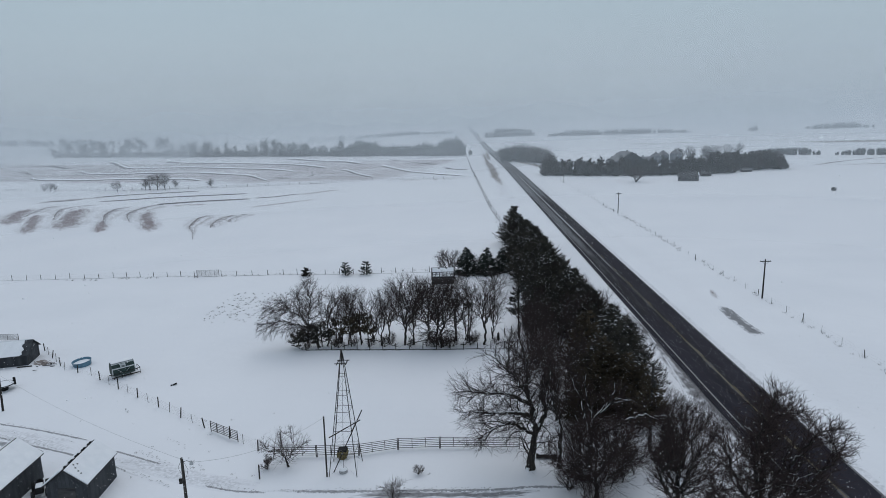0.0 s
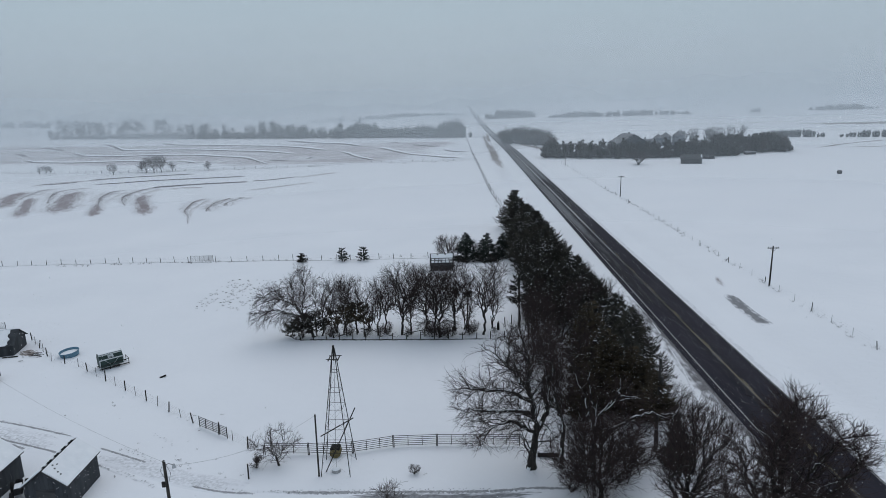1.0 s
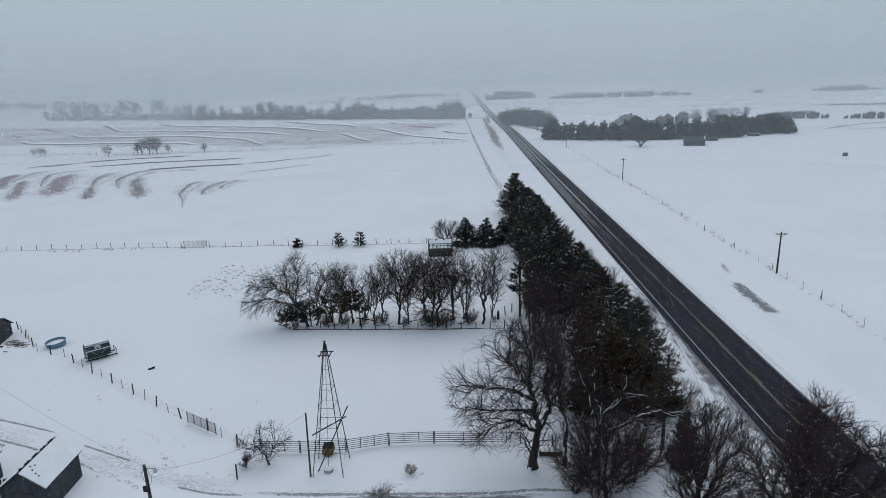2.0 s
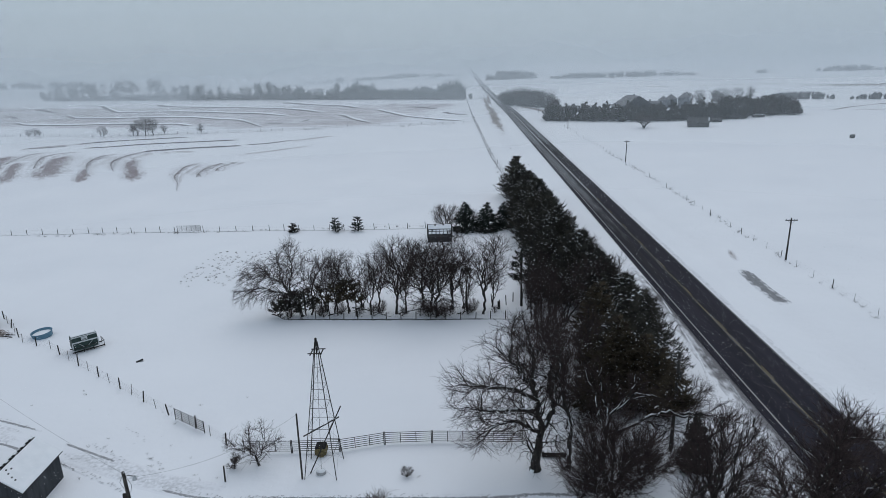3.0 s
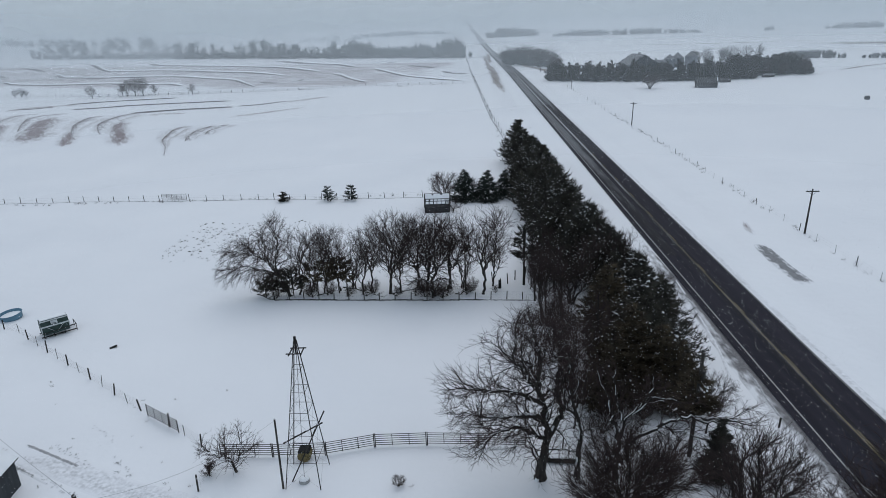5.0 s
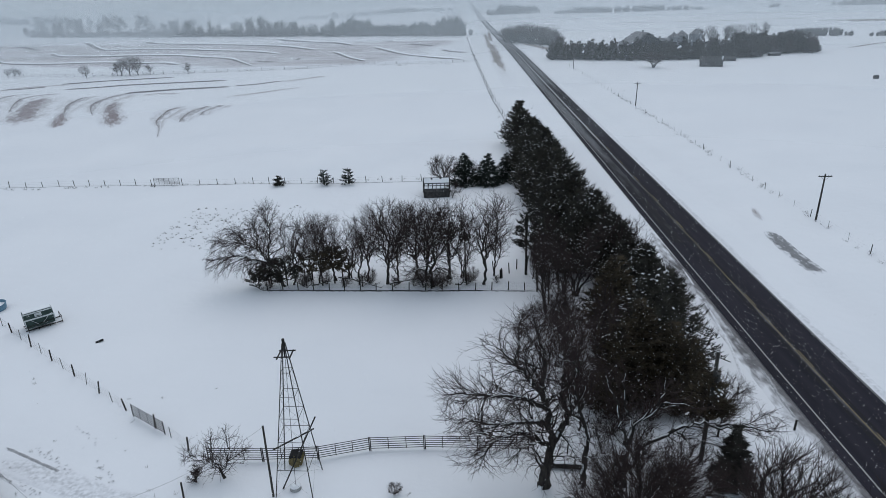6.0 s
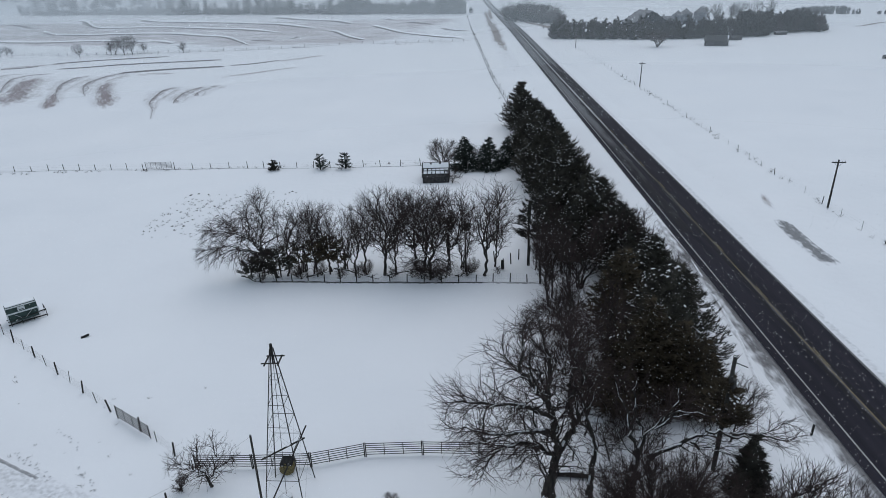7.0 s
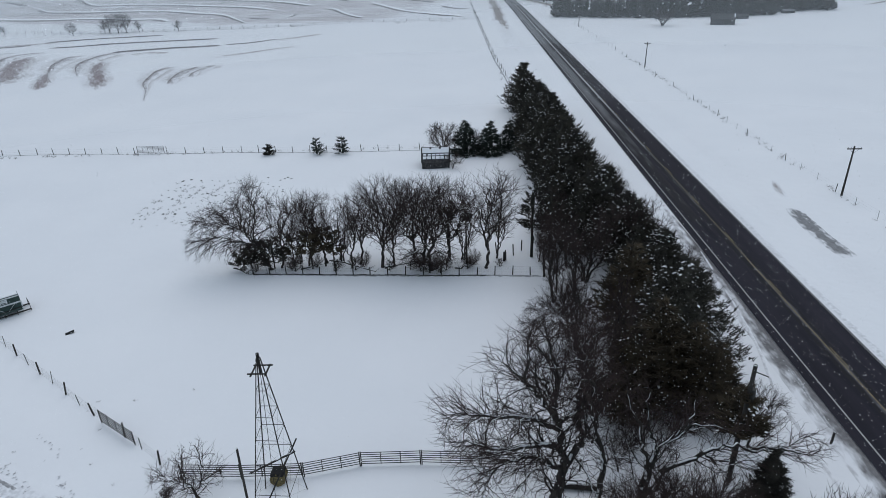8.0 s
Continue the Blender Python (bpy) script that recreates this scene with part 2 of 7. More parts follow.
def part(name, data, material, parent, label=""):
    """Links a bmesh, or a finished mesh, as one mesh object under a thing or a part."""
    if isinstance(data, bmesh.types.BMesh):
        me = bpy.data.meshes.new(name)
        data.to_mesh(me)
        data.free()
        me.materials.append(material)
    else:
        me = data
    ob = new(name, me)
    ob.parent = parent
    return tagged(ob, label)


def thing(name, label, category, m=None, group="", kind="", data=None):
    ob = new(name, data)
    if m is not None:
        ob.matrix_basis = m
    return tagged(ob, label, category, group, kind)


w = len(GX)
gv = [(float(x), float(y), float(GZ[j, i])) for j, y in enumerate(GY) for i, x in enumerate(GX)]
gf = [(j * w + i, j * w + i + 1, (j + 1) * w + i + 1, (j + 1) * w + i) for j in range(len(GY) - 1) for i in range(w - 1)]
thing("ground", "snow-covered farmland with low wind drifts", "ground", kind="structure", data=pydata("ground", gv, gf, M_SNOW, True))


def spline(pts, step):
    """A smooth line through a few points, in even steps."""
    p = [np.array(q, float) for q in pts]
    p = [2 * p[0] - p[1]] + p + [2 * p[-1] - p[-2]]
    out = []
    for k in range(1, len(p) - 2):
        n = max(2, int(np.linalg.norm(p[k + 1] - p[k]) / step))
        for s in range(n):
            t = s / n
            out.append(0.5 * (2 * p[k] + (p[k + 1] - p[k - 1]) * t + (2 * p[k - 1] - 5 * p[k] + 4 * p[k + 1] - p[k + 2]) * t * t + (3 * p[k] - p[k - 1] - 3 * p[k + 1] + p[k + 2]) * t ** 3))
    return out + [p[-2]]


def ribbon_mesh(name, pts, width, material, lift=0.02, step=2.0, cols=5, end=0.15):
    line = spline(pts, step)
    verts, faces, uvs, fades, run = [], [], [], [], 0.0
    n = len(line)
    for k, q in enumerate(line):
        d = (line[min(k + 1, n - 1)] - line[max(k - 1, 0)])[:2]
        d /= max(np.linalg.norm(d), 1e-6)
        s = k / (n - 1)
        wd = width * (float(q[2]) if len(q) > 2 else 1.0) * (0.7 + 0.3 * smooth(0, end, min(s, 1 - s))) if end else width
        fade = smooth(0, end, min(s, 1 - s)) if end else 1.0
        run += float(np.linalg.norm(line[k] - line[k - 1])) if k else 0
        for c in range(cols):
            u = c / (cols - 1)
            x, y = float(q[0] - d[1] * (0.5 - u) * wd), float(q[1] + d[0] * (0.5 - u) * wd)
            rim = end and (c in (0, cols - 1) or k in (0, n - 1))
            verts.append((x, y, gz(x, y) + (-0.06 if rim else lift + 0.0003 * max(0, y - 150))))
            uvs.append((u, run))
            fades.append(fade)
    for k in range(n - 1):
        for c in range(cols - 1):
            a = k * cols + c
            faces.append((a, a + 1, a + cols + 1, a + cols))
    me = pydata(name, verts, faces, material, True)
    lay = me.uv_layers.new(name="UVMap")
    lay.data.foreach_set("uv", [f for lp in me.loops for f in uvs[lp.vertex_index]])
    at = me.attributes.new("fade", "FLOAT", "POINT")
    at.data.foreach_set("value", fades)
    if me.polygons[0].normal.z < 0:
        me.flip_normals()
    return me


def ribbon(name, pts, width, material, label, category, lift=0.02, step=2.0, cols=5, end=0.15, kind="structure", group="", parent=None):
    me = ribbon_mesh(name, pts, width, material, lift, step, cols, end)
    if parent:
        return part(name, me, material, parent, label)
    return thing(name, label, category, kind=kind, group=group, data=me)


# ---- road ----
def rx(y, off=0.0):
    """Where the road's centre line runs."""
    return 31.05 + off + 0.0125 * (y - 60) - 0.0025 * max(0.0, y - 150) - 0.002 * max(0.0, y - 420)


RY = [-80, 0, 60, 120, 200, 300, 420, 600, 900, 1300, 1900, 2600]


def along(off, ys=RY):
    return [(rx(y, off), y) for y in ys]


road = ribbon("road", along(0), 7.3, M_ASPHALT, "dark wet two-lane asphalt road with blown snow", "road", 0.05, 3.0, 7, 0)
ribbon("edge_line", along(-2.72, RY[:8]), 0.12, M_EDGE, "worn white edge line", "", 0.056, 3.0, 3, 0, parent=road)
ribbon("edge_line", along(3.5, RY[:8]), 0.07, M_EDGE, "worn white edge line", "", 0.056, 3.0, 3, 0, parent=road)
ribbon("centre_line", along(0.42, RY[:8]), 0.11, M_YELLOW, "faded yellow centre line", "", 0.058, 3.0, 3, 0, parent=road)
for k in range(14):
    y0 = 30 + 12.2 * k
    ribbon("centre_dash", [(rx(y0, 0.64), y0), (rx(y0 + 1.5, 0.64), y0 + 1.5), (rx(y0 + 3, 0.64), y0 + 3)], 0.1, M_YELLOW, "", "", 0.058, 1.0, 3, 0, parent=road)
ribbon("slush_streak", along(0.35), 1.15, M_SLUSH, "pale streak of blown snow along the crown", "", 0.053, 3.0, 5, 0, parent=road)
# paler ribbon: blown snow, with the far road's haze put into its colour
ribbon("snow_and_haze", along(0.0, RY[6:]), 6.6, M_ROADHAZE, "blown snow and distance haze coloured into the far road", "", 0.12, 6.0, 7, 0.3, parent=road)
ribbon("lane_slush", along(-1.6, [95, 120, 160, 200, 300, 420, 600, 900]), 2.9, M_LANE, "thin grey slush over one lane", "", 0.075, 3.0, 7, 0.12, parent=road)
ribbon("lane_slush", along(2.2, [190, 240, 300, 420, 600, 900]), 2.2, M_LANE, "thin grey slush over one lane", "", 0.075, 3.0, 7, 0.2, parent=road)
ribbon("crown_snow", along(0.25, [85, 110, 160, 200, 300, 420, 600, 900]), 0.8, M_CROWN, "windrow of blown snow along the crown", "", 0.08, 3.0, 5, 0.12, parent=road)

# ---- bare ground showing through the snow ----
for name, off, wd, m, ys in (("verge", -4.5, 2.6, M_DIRTY, [108, 96, 80, 50, 0, -80]), ("verge", 4.2, 1.3, M_PACKED, [-80, 0, 60, 120, 200, 300, 420, 600])):
    ribbon(name, along(off, ys), wd, m, "dirty ploughed snow along the road's edge", "verge", 0.03, 2.0, 5, 0.12)
ribbon("tyre_track", [(24.3, 50), (24.3, 57), (24.7, 64), (25.9, 70.5), (26.9, 80), (27.6, 90)], 0.42, M_PACKED, "tyre track in the snow beside the road", "track", 0.03, 1.0)
ribbon("tyre_track", [(26.5, 58.5), (26.6, 61.5), (26.8, 64), (27.2, 67.5)], 0.45, M_RUT, "tyre track in the snow beside the road", "track", 0.034, 1.0)
ribbon("drive", [(-19.5, 49.7), (-14, 49.3), (-10.8, 49.2), (-3.7, 49.0), (1.8, 49.0), (6.3, 49.3), (13, 48.5)], 0.75, M_RUT, "bare gravel edge of a snowed farm drive", "drive", 0.03, 0.8)
ribbon("drive", [(-11.5, 48.7), (-8, 48.5), (-3, 48.3), (2, 48.3), (6.5, 48.6)], 1.3, M_ICE, "bare wet gravel along a snowed farm drive", "drive", 0.026, 0.6, 7, 0.2)
ribbon("drive", [(-20, 45.6), (-10, 44.6), (0, 44.5), (10, 44.0)], 0.6, M_RUT, "bare gravel edge of a snowed farm drive", "drive", 0.03, 0.8)
ribbon("yard_track", [(-62, 64.6), (-53, 62.0), (-46, 59.6), (-40, 57.4)], 4.2, M_PACKED, "wheel-packed grey snow across the farmyard", "track", 0.022, 0.8, 9, 0.2)
ribbon("yard_track", [(-37, 56.6), (-31, 54.2), (-25, 51.6), (-19, 50.0)], 3.0, M_PACKED, "wheel-packed grey snow across the farmyard", "track", 0.022, 0.8, 9, 0.2)
for pts, wd in ((((-60, 66.4), (-53.7, 64.5), (-45.3, 61.7), (-39.7, 59.6)), 0.45), (((-60, 63.9), (-51.2, 61.0), (-46.8, 59.2), (-41.3, 57.2), (-35.2, 54.5), (-31.3, 52.4)), 0.55), (((-58, 62.0), (-50, 59.6), (-43.5, 57.4)), 1.3), (((-37, 57.8), (-33.5, 56.1), (-30, 54.4)), 0.5), (((-25, 50.8), (-21.5, 49.7), (-18, 49.3)), 0.5)):
    ribbon("yard_track", list(pts), wd, M_RUT, "tyre rut across the snowed farmyard", "track", 0.03, 0.6)
ribbon("gravel_patch", [(43.5, 101.6), (43.2, 97.8), (42.9, 92), (43.1, 86.0)], 2.6, M_ICE, "strip of bare wet gravel in the roadside snow", "gravel", 0.03, 0.8, 7)
ribbon("gravel_patch", [(46.0, 112), (44.9, 108), (44.4, 104.5)], 1.6, M_HALO, "thin strip of gravel in the roadside snow", "gravel", 0.03, 0.8, 7, 0.4)
# thin darker ribbon laid on the snow along the north fence
ribbon("fence_line", [(-125, 138.9), (-80.3, 138.3), (-60.8, 136.9), (-40.1, 135.8), (-27.2, 134.7), (-14.5, 134.1), (-5.0, 134.2)], 0.6, M_RUT, "thin darker line on the snow under a wire fence", "grass", 0.03, 1.5)
STRIP_LOOK = {"L": (M_LINE, "terrace_line", "dark grassy terrace line across a snowy field"), "N": (M_NEARLINE, "terrace_line", "curved grassy terrace line broken by blown snow"), "W": (M_BAND, "snow_band", "smooth band of drifted snow along a terrace"), "T": (M_STUBBLE_THIN, "stubble_strip", "faint curved strip of stubble under blown snow"), "P": (M_PATCH, "stubble_patch", "broad patch of brown stubble showing through blown snow")}


def strip(look_of, *pts):
    """One terrace strip, from its near or west end on: x, y and the width there."""
    m, name, label = STRIP_LOOK[look_of]
    far = pts[0][1] > 350
    if look_of in "LW":
        rows = []
        for k, (x, y, w) in enumerate(pts):
            a, b = pts[max(k - 1, 0)], pts[min(k + 1, len(pts) - 1)]
            across = abs((b[0] - a[0]) * y - (b[1] - a[1]) * x) / (math.hypot(b[0] - a[0], b[1] - a[1]) * math.hypot(x, y))
            rows.append((x, y, w * (1.0 if look_of == "L" else 0.7) * (0.22 + 0.78 * across)))
        pts = rows
    if look_of in "NP":
        ribbon("stubble_strip", list(pts), 2.4 if look_of == "N" else 1.35, M_HALO, "sparse stubble showing through blown snow", "stubble", 0.045, 2.5, 9, 0.2, group="terrace strips")
    ribbon(name, list(pts), 1.0, m, label, "stubble", {"P": 0.055, "T": 0.055, "N": 0.065, "L": 0.085, "W": 0.07}[look_of], 8.0 if far else 2.5, 7, {"P": 0.2, "L": 0.1, "W": 0.12, "N": 0.07}.get(look_of, 0.2), group="terrace strips")


ribbon("blown_field", [(-760, 820), (-560, 690), (-300, 575), (-100, 500), (12, 470)], 250, M_FIELD, "far stubble field half covered by blown snow", "stubble", 0.05, 10.0, 15, 0.06)
strip("P", (-139, 214, 15.0), (-153, 240, 15.0), (-165, 265, 15.0), (-170, 281, 15.0), (-168, 287, 15.0))
strip("P", (-171, 232, 13.0), (-189, 261, 13.0), (-198, 283, 13.0), (-200, 291, 13.0))
strip("P", (-103, 204, 8.0), (-115, 227, 8.0), (-126, 248, 8.0), (-132, 266, 8.0))
strip("P", (-122, 206, 6.0), (-130, 222, 6.0), (-140, 242, 6.0))
strip("P", (-148, 207, 8.0), (-158, 224, 8.0), (-172, 248, 8.0), (-183, 268, 8.0))
strip("T", (-129, 277, 7.2), (-123, 282, 7.2), (-114, 279, 7.2))
strip("T", (-210, 306, 9.4), (-208, 320, 9.4), (-196, 326, 9.4), (-183, 328, 9.4))
strip("T", (-80, 308, 7.0), (-71, 318, 7.0), (-60, 330, 7.0))
strip("T", (-92, 262, 6.0), (-78, 274, 6.0), (-62, 290, 6.0))
strip("N", (-181, 256, 4.4), (-186, 269, 4.8), (-191, 284, 5.4), (-192, 293, 5.9), (-185, 295, 5.9))
strip("N", (-159, 241, 2.7), (-171, 263, 4.9), (-179, 281, 7.1), (-178, 290, 7.7), (-171, 294, 7.8))
strip("N", (-124, 217, 1.0), (-135, 234, 1.7), (-144, 254, 6.8), (-148, 267, 9.1), (-150, 277, 10.2), (-146, 282, 10.5))
strip("N", (-122, 228, 0.8), (-131, 245, 3.7), (-136, 258, 7.9), (-138, 269, 9.3), (-138, 282, 10.2), (-137, 289, 10.7))
strip("N", (-81, 185, 1.0), (-87, 200, 0.8), (-93, 213, 2.8), (-96, 226, 4.9), (-98, 237, 6.0), (-97, 245, 6.5))
strip("N", (-84, 209, 3.6), (-87, 221, 4.9), (-88, 231, 6.3), (-87, 239, 6.9), (-86, 243, 7.2))
strip("N", (-82, 220, 3.3), (-84, 229, 3.8), (-84, 237, 4.4), (-83, 246, 4.8))
strip("L", (-196, 332, 5.0), (-180, 340, 5.1), (-162, 345, 5.1), (-144, 348, 5.1))
strip("L", (-181, 310, 4.9), (-171, 312, 4.9), (-155, 319, 5.0), (-134, 322, 4.9), (-109, 325, 4.9))
strip("L", (-139, 284, 6.0), (-138, 289, 6.3), (-129, 293, 6.3), (-118, 296, 6.3), (-99, 299, 6.3))
strip("L", (-99, 301, 3.2), (-89, 305, 3.2), (-79, 316, 3.4))
strip("L", (-214, 315, 4.1), (-204, 318, 4.1), (-195, 325, 4.2))
strip("L", (-359, 524, 15.5), (-334, 494, 14.8), (-315, 482, 14.2), (-281, 469, 13.2), (-246, 465, 12.5), (-203, 444, 11.1), (-192, 443, 10.9), (-170, 418, 9.2))
strip("W", (-368, 538, 22.4), (-343, 507, 21.4), (-323, 495, 20.5), (-289, 481, 19.0), (-252, 477, 18.0), (-208, 455, 15.9), (-196, 454, 15.6), (-173, 428, 13.6))
strip("L", (-370, 611, 20.2), (-333, 560, 18.3), (-312, 545, 17.5), (-281, 531, 16.3), (-267, 531, 16.1), (-241, 525, 15.5), (-212, 513, 14.5), (-178, 481, 12.5), (-155, 461, 11.2), (-135, 426, 9.1), (-115, 388, 7.2))
strip("W", (-381, 629, 28.9), (-343, 577, 26.6), (-322, 561, 25.4), (-289, 547, 23.7), (-274, 546, 23.4), (-248, 540, 22.5), (-218, 527, 21.0), (-183, 494, 18.1), (-158, 472, 16.1), (-138, 435, 13.0), (-117, 395, 10.2))
strip("L", (-436, 790, 29.8), (-414, 758, 26.1), (-364, 678, 22.7), (-329, 628, 22.0), (-311, 619, 21.6), (-280, 611, 20.8), (-246, 594, 19.5), (-196, 555, 16.6), (-165, 533, 15.1), (-137, 502, 13.1), (-120, 477, 11.8))
strip("W", (-452, 818, 42.8), (-427, 783, 37.4), (-375, 700, 32.5), (-340, 649, 31.6), (-321, 640, 31.0), (-289, 632, 29.9), (-254, 614, 28.1), (-202, 572, 24.1), (-169, 549, 21.9), (-141, 515, 19.0), (-123, 489, 16.9))
strip("L", (-351, 765, 27.4), (-323, 720, 26.0), (-286, 690, 24.3), (-229, 651, 21.9), (-192, 622, 20.2), (-149, 582, 17.7), (-119, 537, 14.8), (-102, 509, 13.2))
strip("W", (-363, 792, 39.3), (-334, 745, 37.4), (-295, 715, 35.0), (-237, 673, 31.4), (-198, 643, 29.0), (-154, 601, 25.7), (-122, 553, 21.5), (-104, 523, 19.1))
strip("L", (-189, 714, 24.2), (-143, 648, 20.8), (-108, 609, 18.8), (-82, 553, 15.4))
strip("W", (-196, 740, 34.7), (-148, 670, 29.9), (-112, 629, 27.0), (-84, 570, 22.4))
strip("L", (-498, 752, 30.5), (-470, 730, 28.7), (-410, 659, 24.2))
strip("L", (-91, 485, 12.1), (-83, 476, 11.2), (-71, 440, 9.3), (-59, 412, 8.1), (-50, 397, 7.6))
strip("W", (-93, 498, 17.4), (-85, 488, 16.2), (-72, 450, 13.4), (-60, 421, 11.9), (-51, 405, 10.8))
strip("L", (-64, 529, 13.8), (-48, 482, 11.5), (-33, 442, 9.8), (-17, 416, 8.4), (4, 390, 7.3))
strip("W", (-66, 544, 19.9), (-49, 495, 16.5), (-34, 453, 14.0), (-17, 425, 12.4), (5, 398, 10.4))
strip("L", (-62, 617, 18.6), (-54, 594, 17.5))
strip("L", (-42, 561, 15.9), (-28, 538, 14.6), (-14, 509, 13.0))
strip("L", (-11, 482, 11.4), (-3, 454, 10.3), (9, 439, 9.6))
strip("L", (-102, 425, 9.2), (-101, 438, 9.5), (-103, 453, 9.5))
strip("L", (-445, 630, 24.2), (-426, 615, 22.6), (-392, 573, 18.5))
strip("L", (-130, 432, 9.9), (-120, 424, 9.5), (-108, 419, 9.0))
for pts, wd in ((((29, 700), (26, 560), (23.5, 420), (21.5, 330), (20.5, 250)), 9), (((36.5, 720), (29, 590), (26.5, 480)), 6), (((45, 480), (52, 420), (56, 390)), 10), (((300, 660), (345, 615), (410, 580), (560, 500)), 90), (((120, 760), (260, 700), (420, 690)), 14), (((190, 350), (240, 345), (330, 352)), 5), (((180, 338), (230, 372), (300, 400)), 5)):
    ribbon("dry_grass_strip", list(pts), wd, M_PATCH_THIN, "strip of dry grass showing through blown snow", "stubble", 0.06, 5.0, 5, 0.3)


# ---- trees ----
for pts, wd in ((((-24.2, 85.9), (-10.0, 85.0), (4.6, 84.2), (9.5, 84.1)), 0.7), (((-125, 138.9), (-80.3, 138.3), (-60.8, 136.9)), 0.5), (((-54.6, 136.8), (-40.1, 135.8), (-27.2, 134.7), (-14.5, 134.1), (-7.0, 134.2), (8, 134.5)), 0.6), (((-293.6, 396.5), (-206.8, 373.2), (-135.8, 366.6), (-92.9, 368.6), (-50.8, 377.8), (10.4, 373)), 1.6), (((13.9, 172), (13.0, 210.6), (12.0, 240.6), (11.2, 318), (10.1, 439), (10.0, 616)), 0.7)):
    ribbon("fence_row_grass", list(pts), wd, M_RUT, "dry grass showing along a fence row", "grass", 0.035, 1.5, 5, 0.05)


def tubes(segs, sides):
    """Tapered prisms along (p0, p1, r0, r1) rows, as vertices and faces."""
    a = np.array([s[0] for s in segs], float)
    b = np.array([s[1] for s in segs], float)
    r = np.array([(s[2], s[3]) for s in segs], float)
    d = b - a
    d /= np.maximum(np.linalg.norm(d, axis=1, keepdims=True), 1e-6)
    ref = np.where(np.abs(d[:, 2:3]) < 0.9, np.array([[0, 0, 1.0]]), np.array([[1.0, 0, 0]]))
    u = np.cross(d, ref)
    u /= np.linalg.norm(u, axis=1, keepdims=True)
    v = np.cross(d, u)
    n = len(segs)
    ring = []
    for p, k in ((a, 0), (b, 1)):
        for s in range(sides):
            an = 2 * math.pi * s / sides
            ring.append(p + (u * math.cos(an) + v * math.sin(an)) * r[:, k:k + 1])
    verts = np.stack(ring, 1).reshape(-1, 3)
    base = np.arange(n)[:, None] * (2 * sides)
    faces = []
    for s in range(sides):
        t = (s + 1) % sides
        faces.append(base + np.array([[s, t, sides + t, sides + s]]))
    return verts, np.concatenate(faces)


def tube_mesh(name, segs, sides, material, smooth_shade=False):
    v, f = tubes(segs, sides)
    return pydata(name, v.tolist(), f.tolist(), material, smooth_shade)


def limb_mesh(name, segs, sides, material):
    """Rounded limbs: rows that follow on from one another share a ring, so that a limb bends without a break."""
    verts, faces, last, foot = [], [], None, None
    for p, q, r0, r1 in segs:
        d = (q - p).normalized()
        if last is None or (p - last).length > 1e-5:
            u = d.orthogonal().normalized()
            foot = ring_at(verts, p, d, u, r0 * (1.45 if p.z < 0 else 1.0), sides)
        u = (u - d * u.dot(d)).normalized()
        top = ring_at(verts, q, d, u, r1, sides)
        faces += [(foot + k, foot + (k + 1) % sides, top + (k + 1) % sides, top + k) for k in range(sides)]
        last, foot = q, top
    return pydata(name, verts, faces, material, True)


def ring_at(verts, p, d, u, r, sides):
    v, first = d.cross(u), len(verts)
    for k in range(sides):
        an = 2 * math.pi * k / sides
        verts.append(tuple(p + (u * math.cos(an) + v * math.sin(an)) * r))
    return first


def grow(rng, height, trunk_r, levels, spread, droop=0.0, fork=0.3, lean=(0, 0), kids=(7, 6, 5, 4), twig=0.016, bushy=1.0, limb=0.52, reach=0.60, lift=0.08):
    """A leafless tree from its foot at the origin: rows of segments for thick wood and for twigs."""
    thick, thin = [], []

    def branch(p, d, length, r, level):
        n = 6 if level == 0 else (5 if level == 1 else (4 if level == 2 else 3))
        step = length / n
        pts = [p]
        for k in range(n):
            wob = 0.10 if level == 0 else 0.24 if level < 3 else 0.3
            d = d + Vector((rng.gauss(0, wob), rng.gauss(0, wob), rng.gauss(0, wob * 0.7)))
            d.z += (lift if level else 0.25) - droop * level * 0.12
            d.normalize()
            q = p + d * step
            if q.z < 0.15:
                q.z = 0.15 + rng.random() * 0.1
            r2 = max(r * (1 - 0.62 / n if level == 0 else 1 - 0.75 / n), twig * 0.6)
            (thick if level < 2 else thin).append((p, q, r, r2))
            start = fork if level == 0 else 0.15
            if level < levels and (k + 1) / n > start:
                want = kids[level] * bushy / (n * (1 - start))
                for c in range(int(want) + (rng.random() < want % 1)):
                    az = rng.uniform(0, 2 * math.pi)
                    side = d.orthogonal().normalized()
                    side = Matrix.Rotation(az, 3, d) @ side
                    op = rng.uniform(0.55, 1.15) * spread if level == 0 else rng.uniform(0.45, 0.95)
                    nd = (d * math.cos(op) + side * math.sin(op)).normalized()
                    if level == 0 and nd.z < 0.2:
                        nd.z = 0.2 + 0.2 * rng.random()
                    if nd.z < -0.3 and droop == 0:
                        nd.z *= 0.3
                    f = rng.uniform(0.75, 1.15)
                    ln = (height * limb if level == 0 else length * reach) * f * (1.15 - 0.45 * (k / n))
                    branch(p.lerp(q, rng.random()), nd, ln, max(r2 * rng.uniform(0.45, 0.65), twig), level + 1)
            p, r = q, r2
            pts.append(p)

    branch(Vector((0, 0, -0.15)), Vector((lean[0], lean[1], 1)).normalized(), height * 0.72, trunk_r, 0)
    top = max(s[1].z for s in thick + thin)
    k = height / top
    return ([tuple((a * k, b * k, ra, rb)) for a, b, ra, rb in thick], [tuple((a * k, b * k, ra, rb)) for a, b, ra, rb in thin])


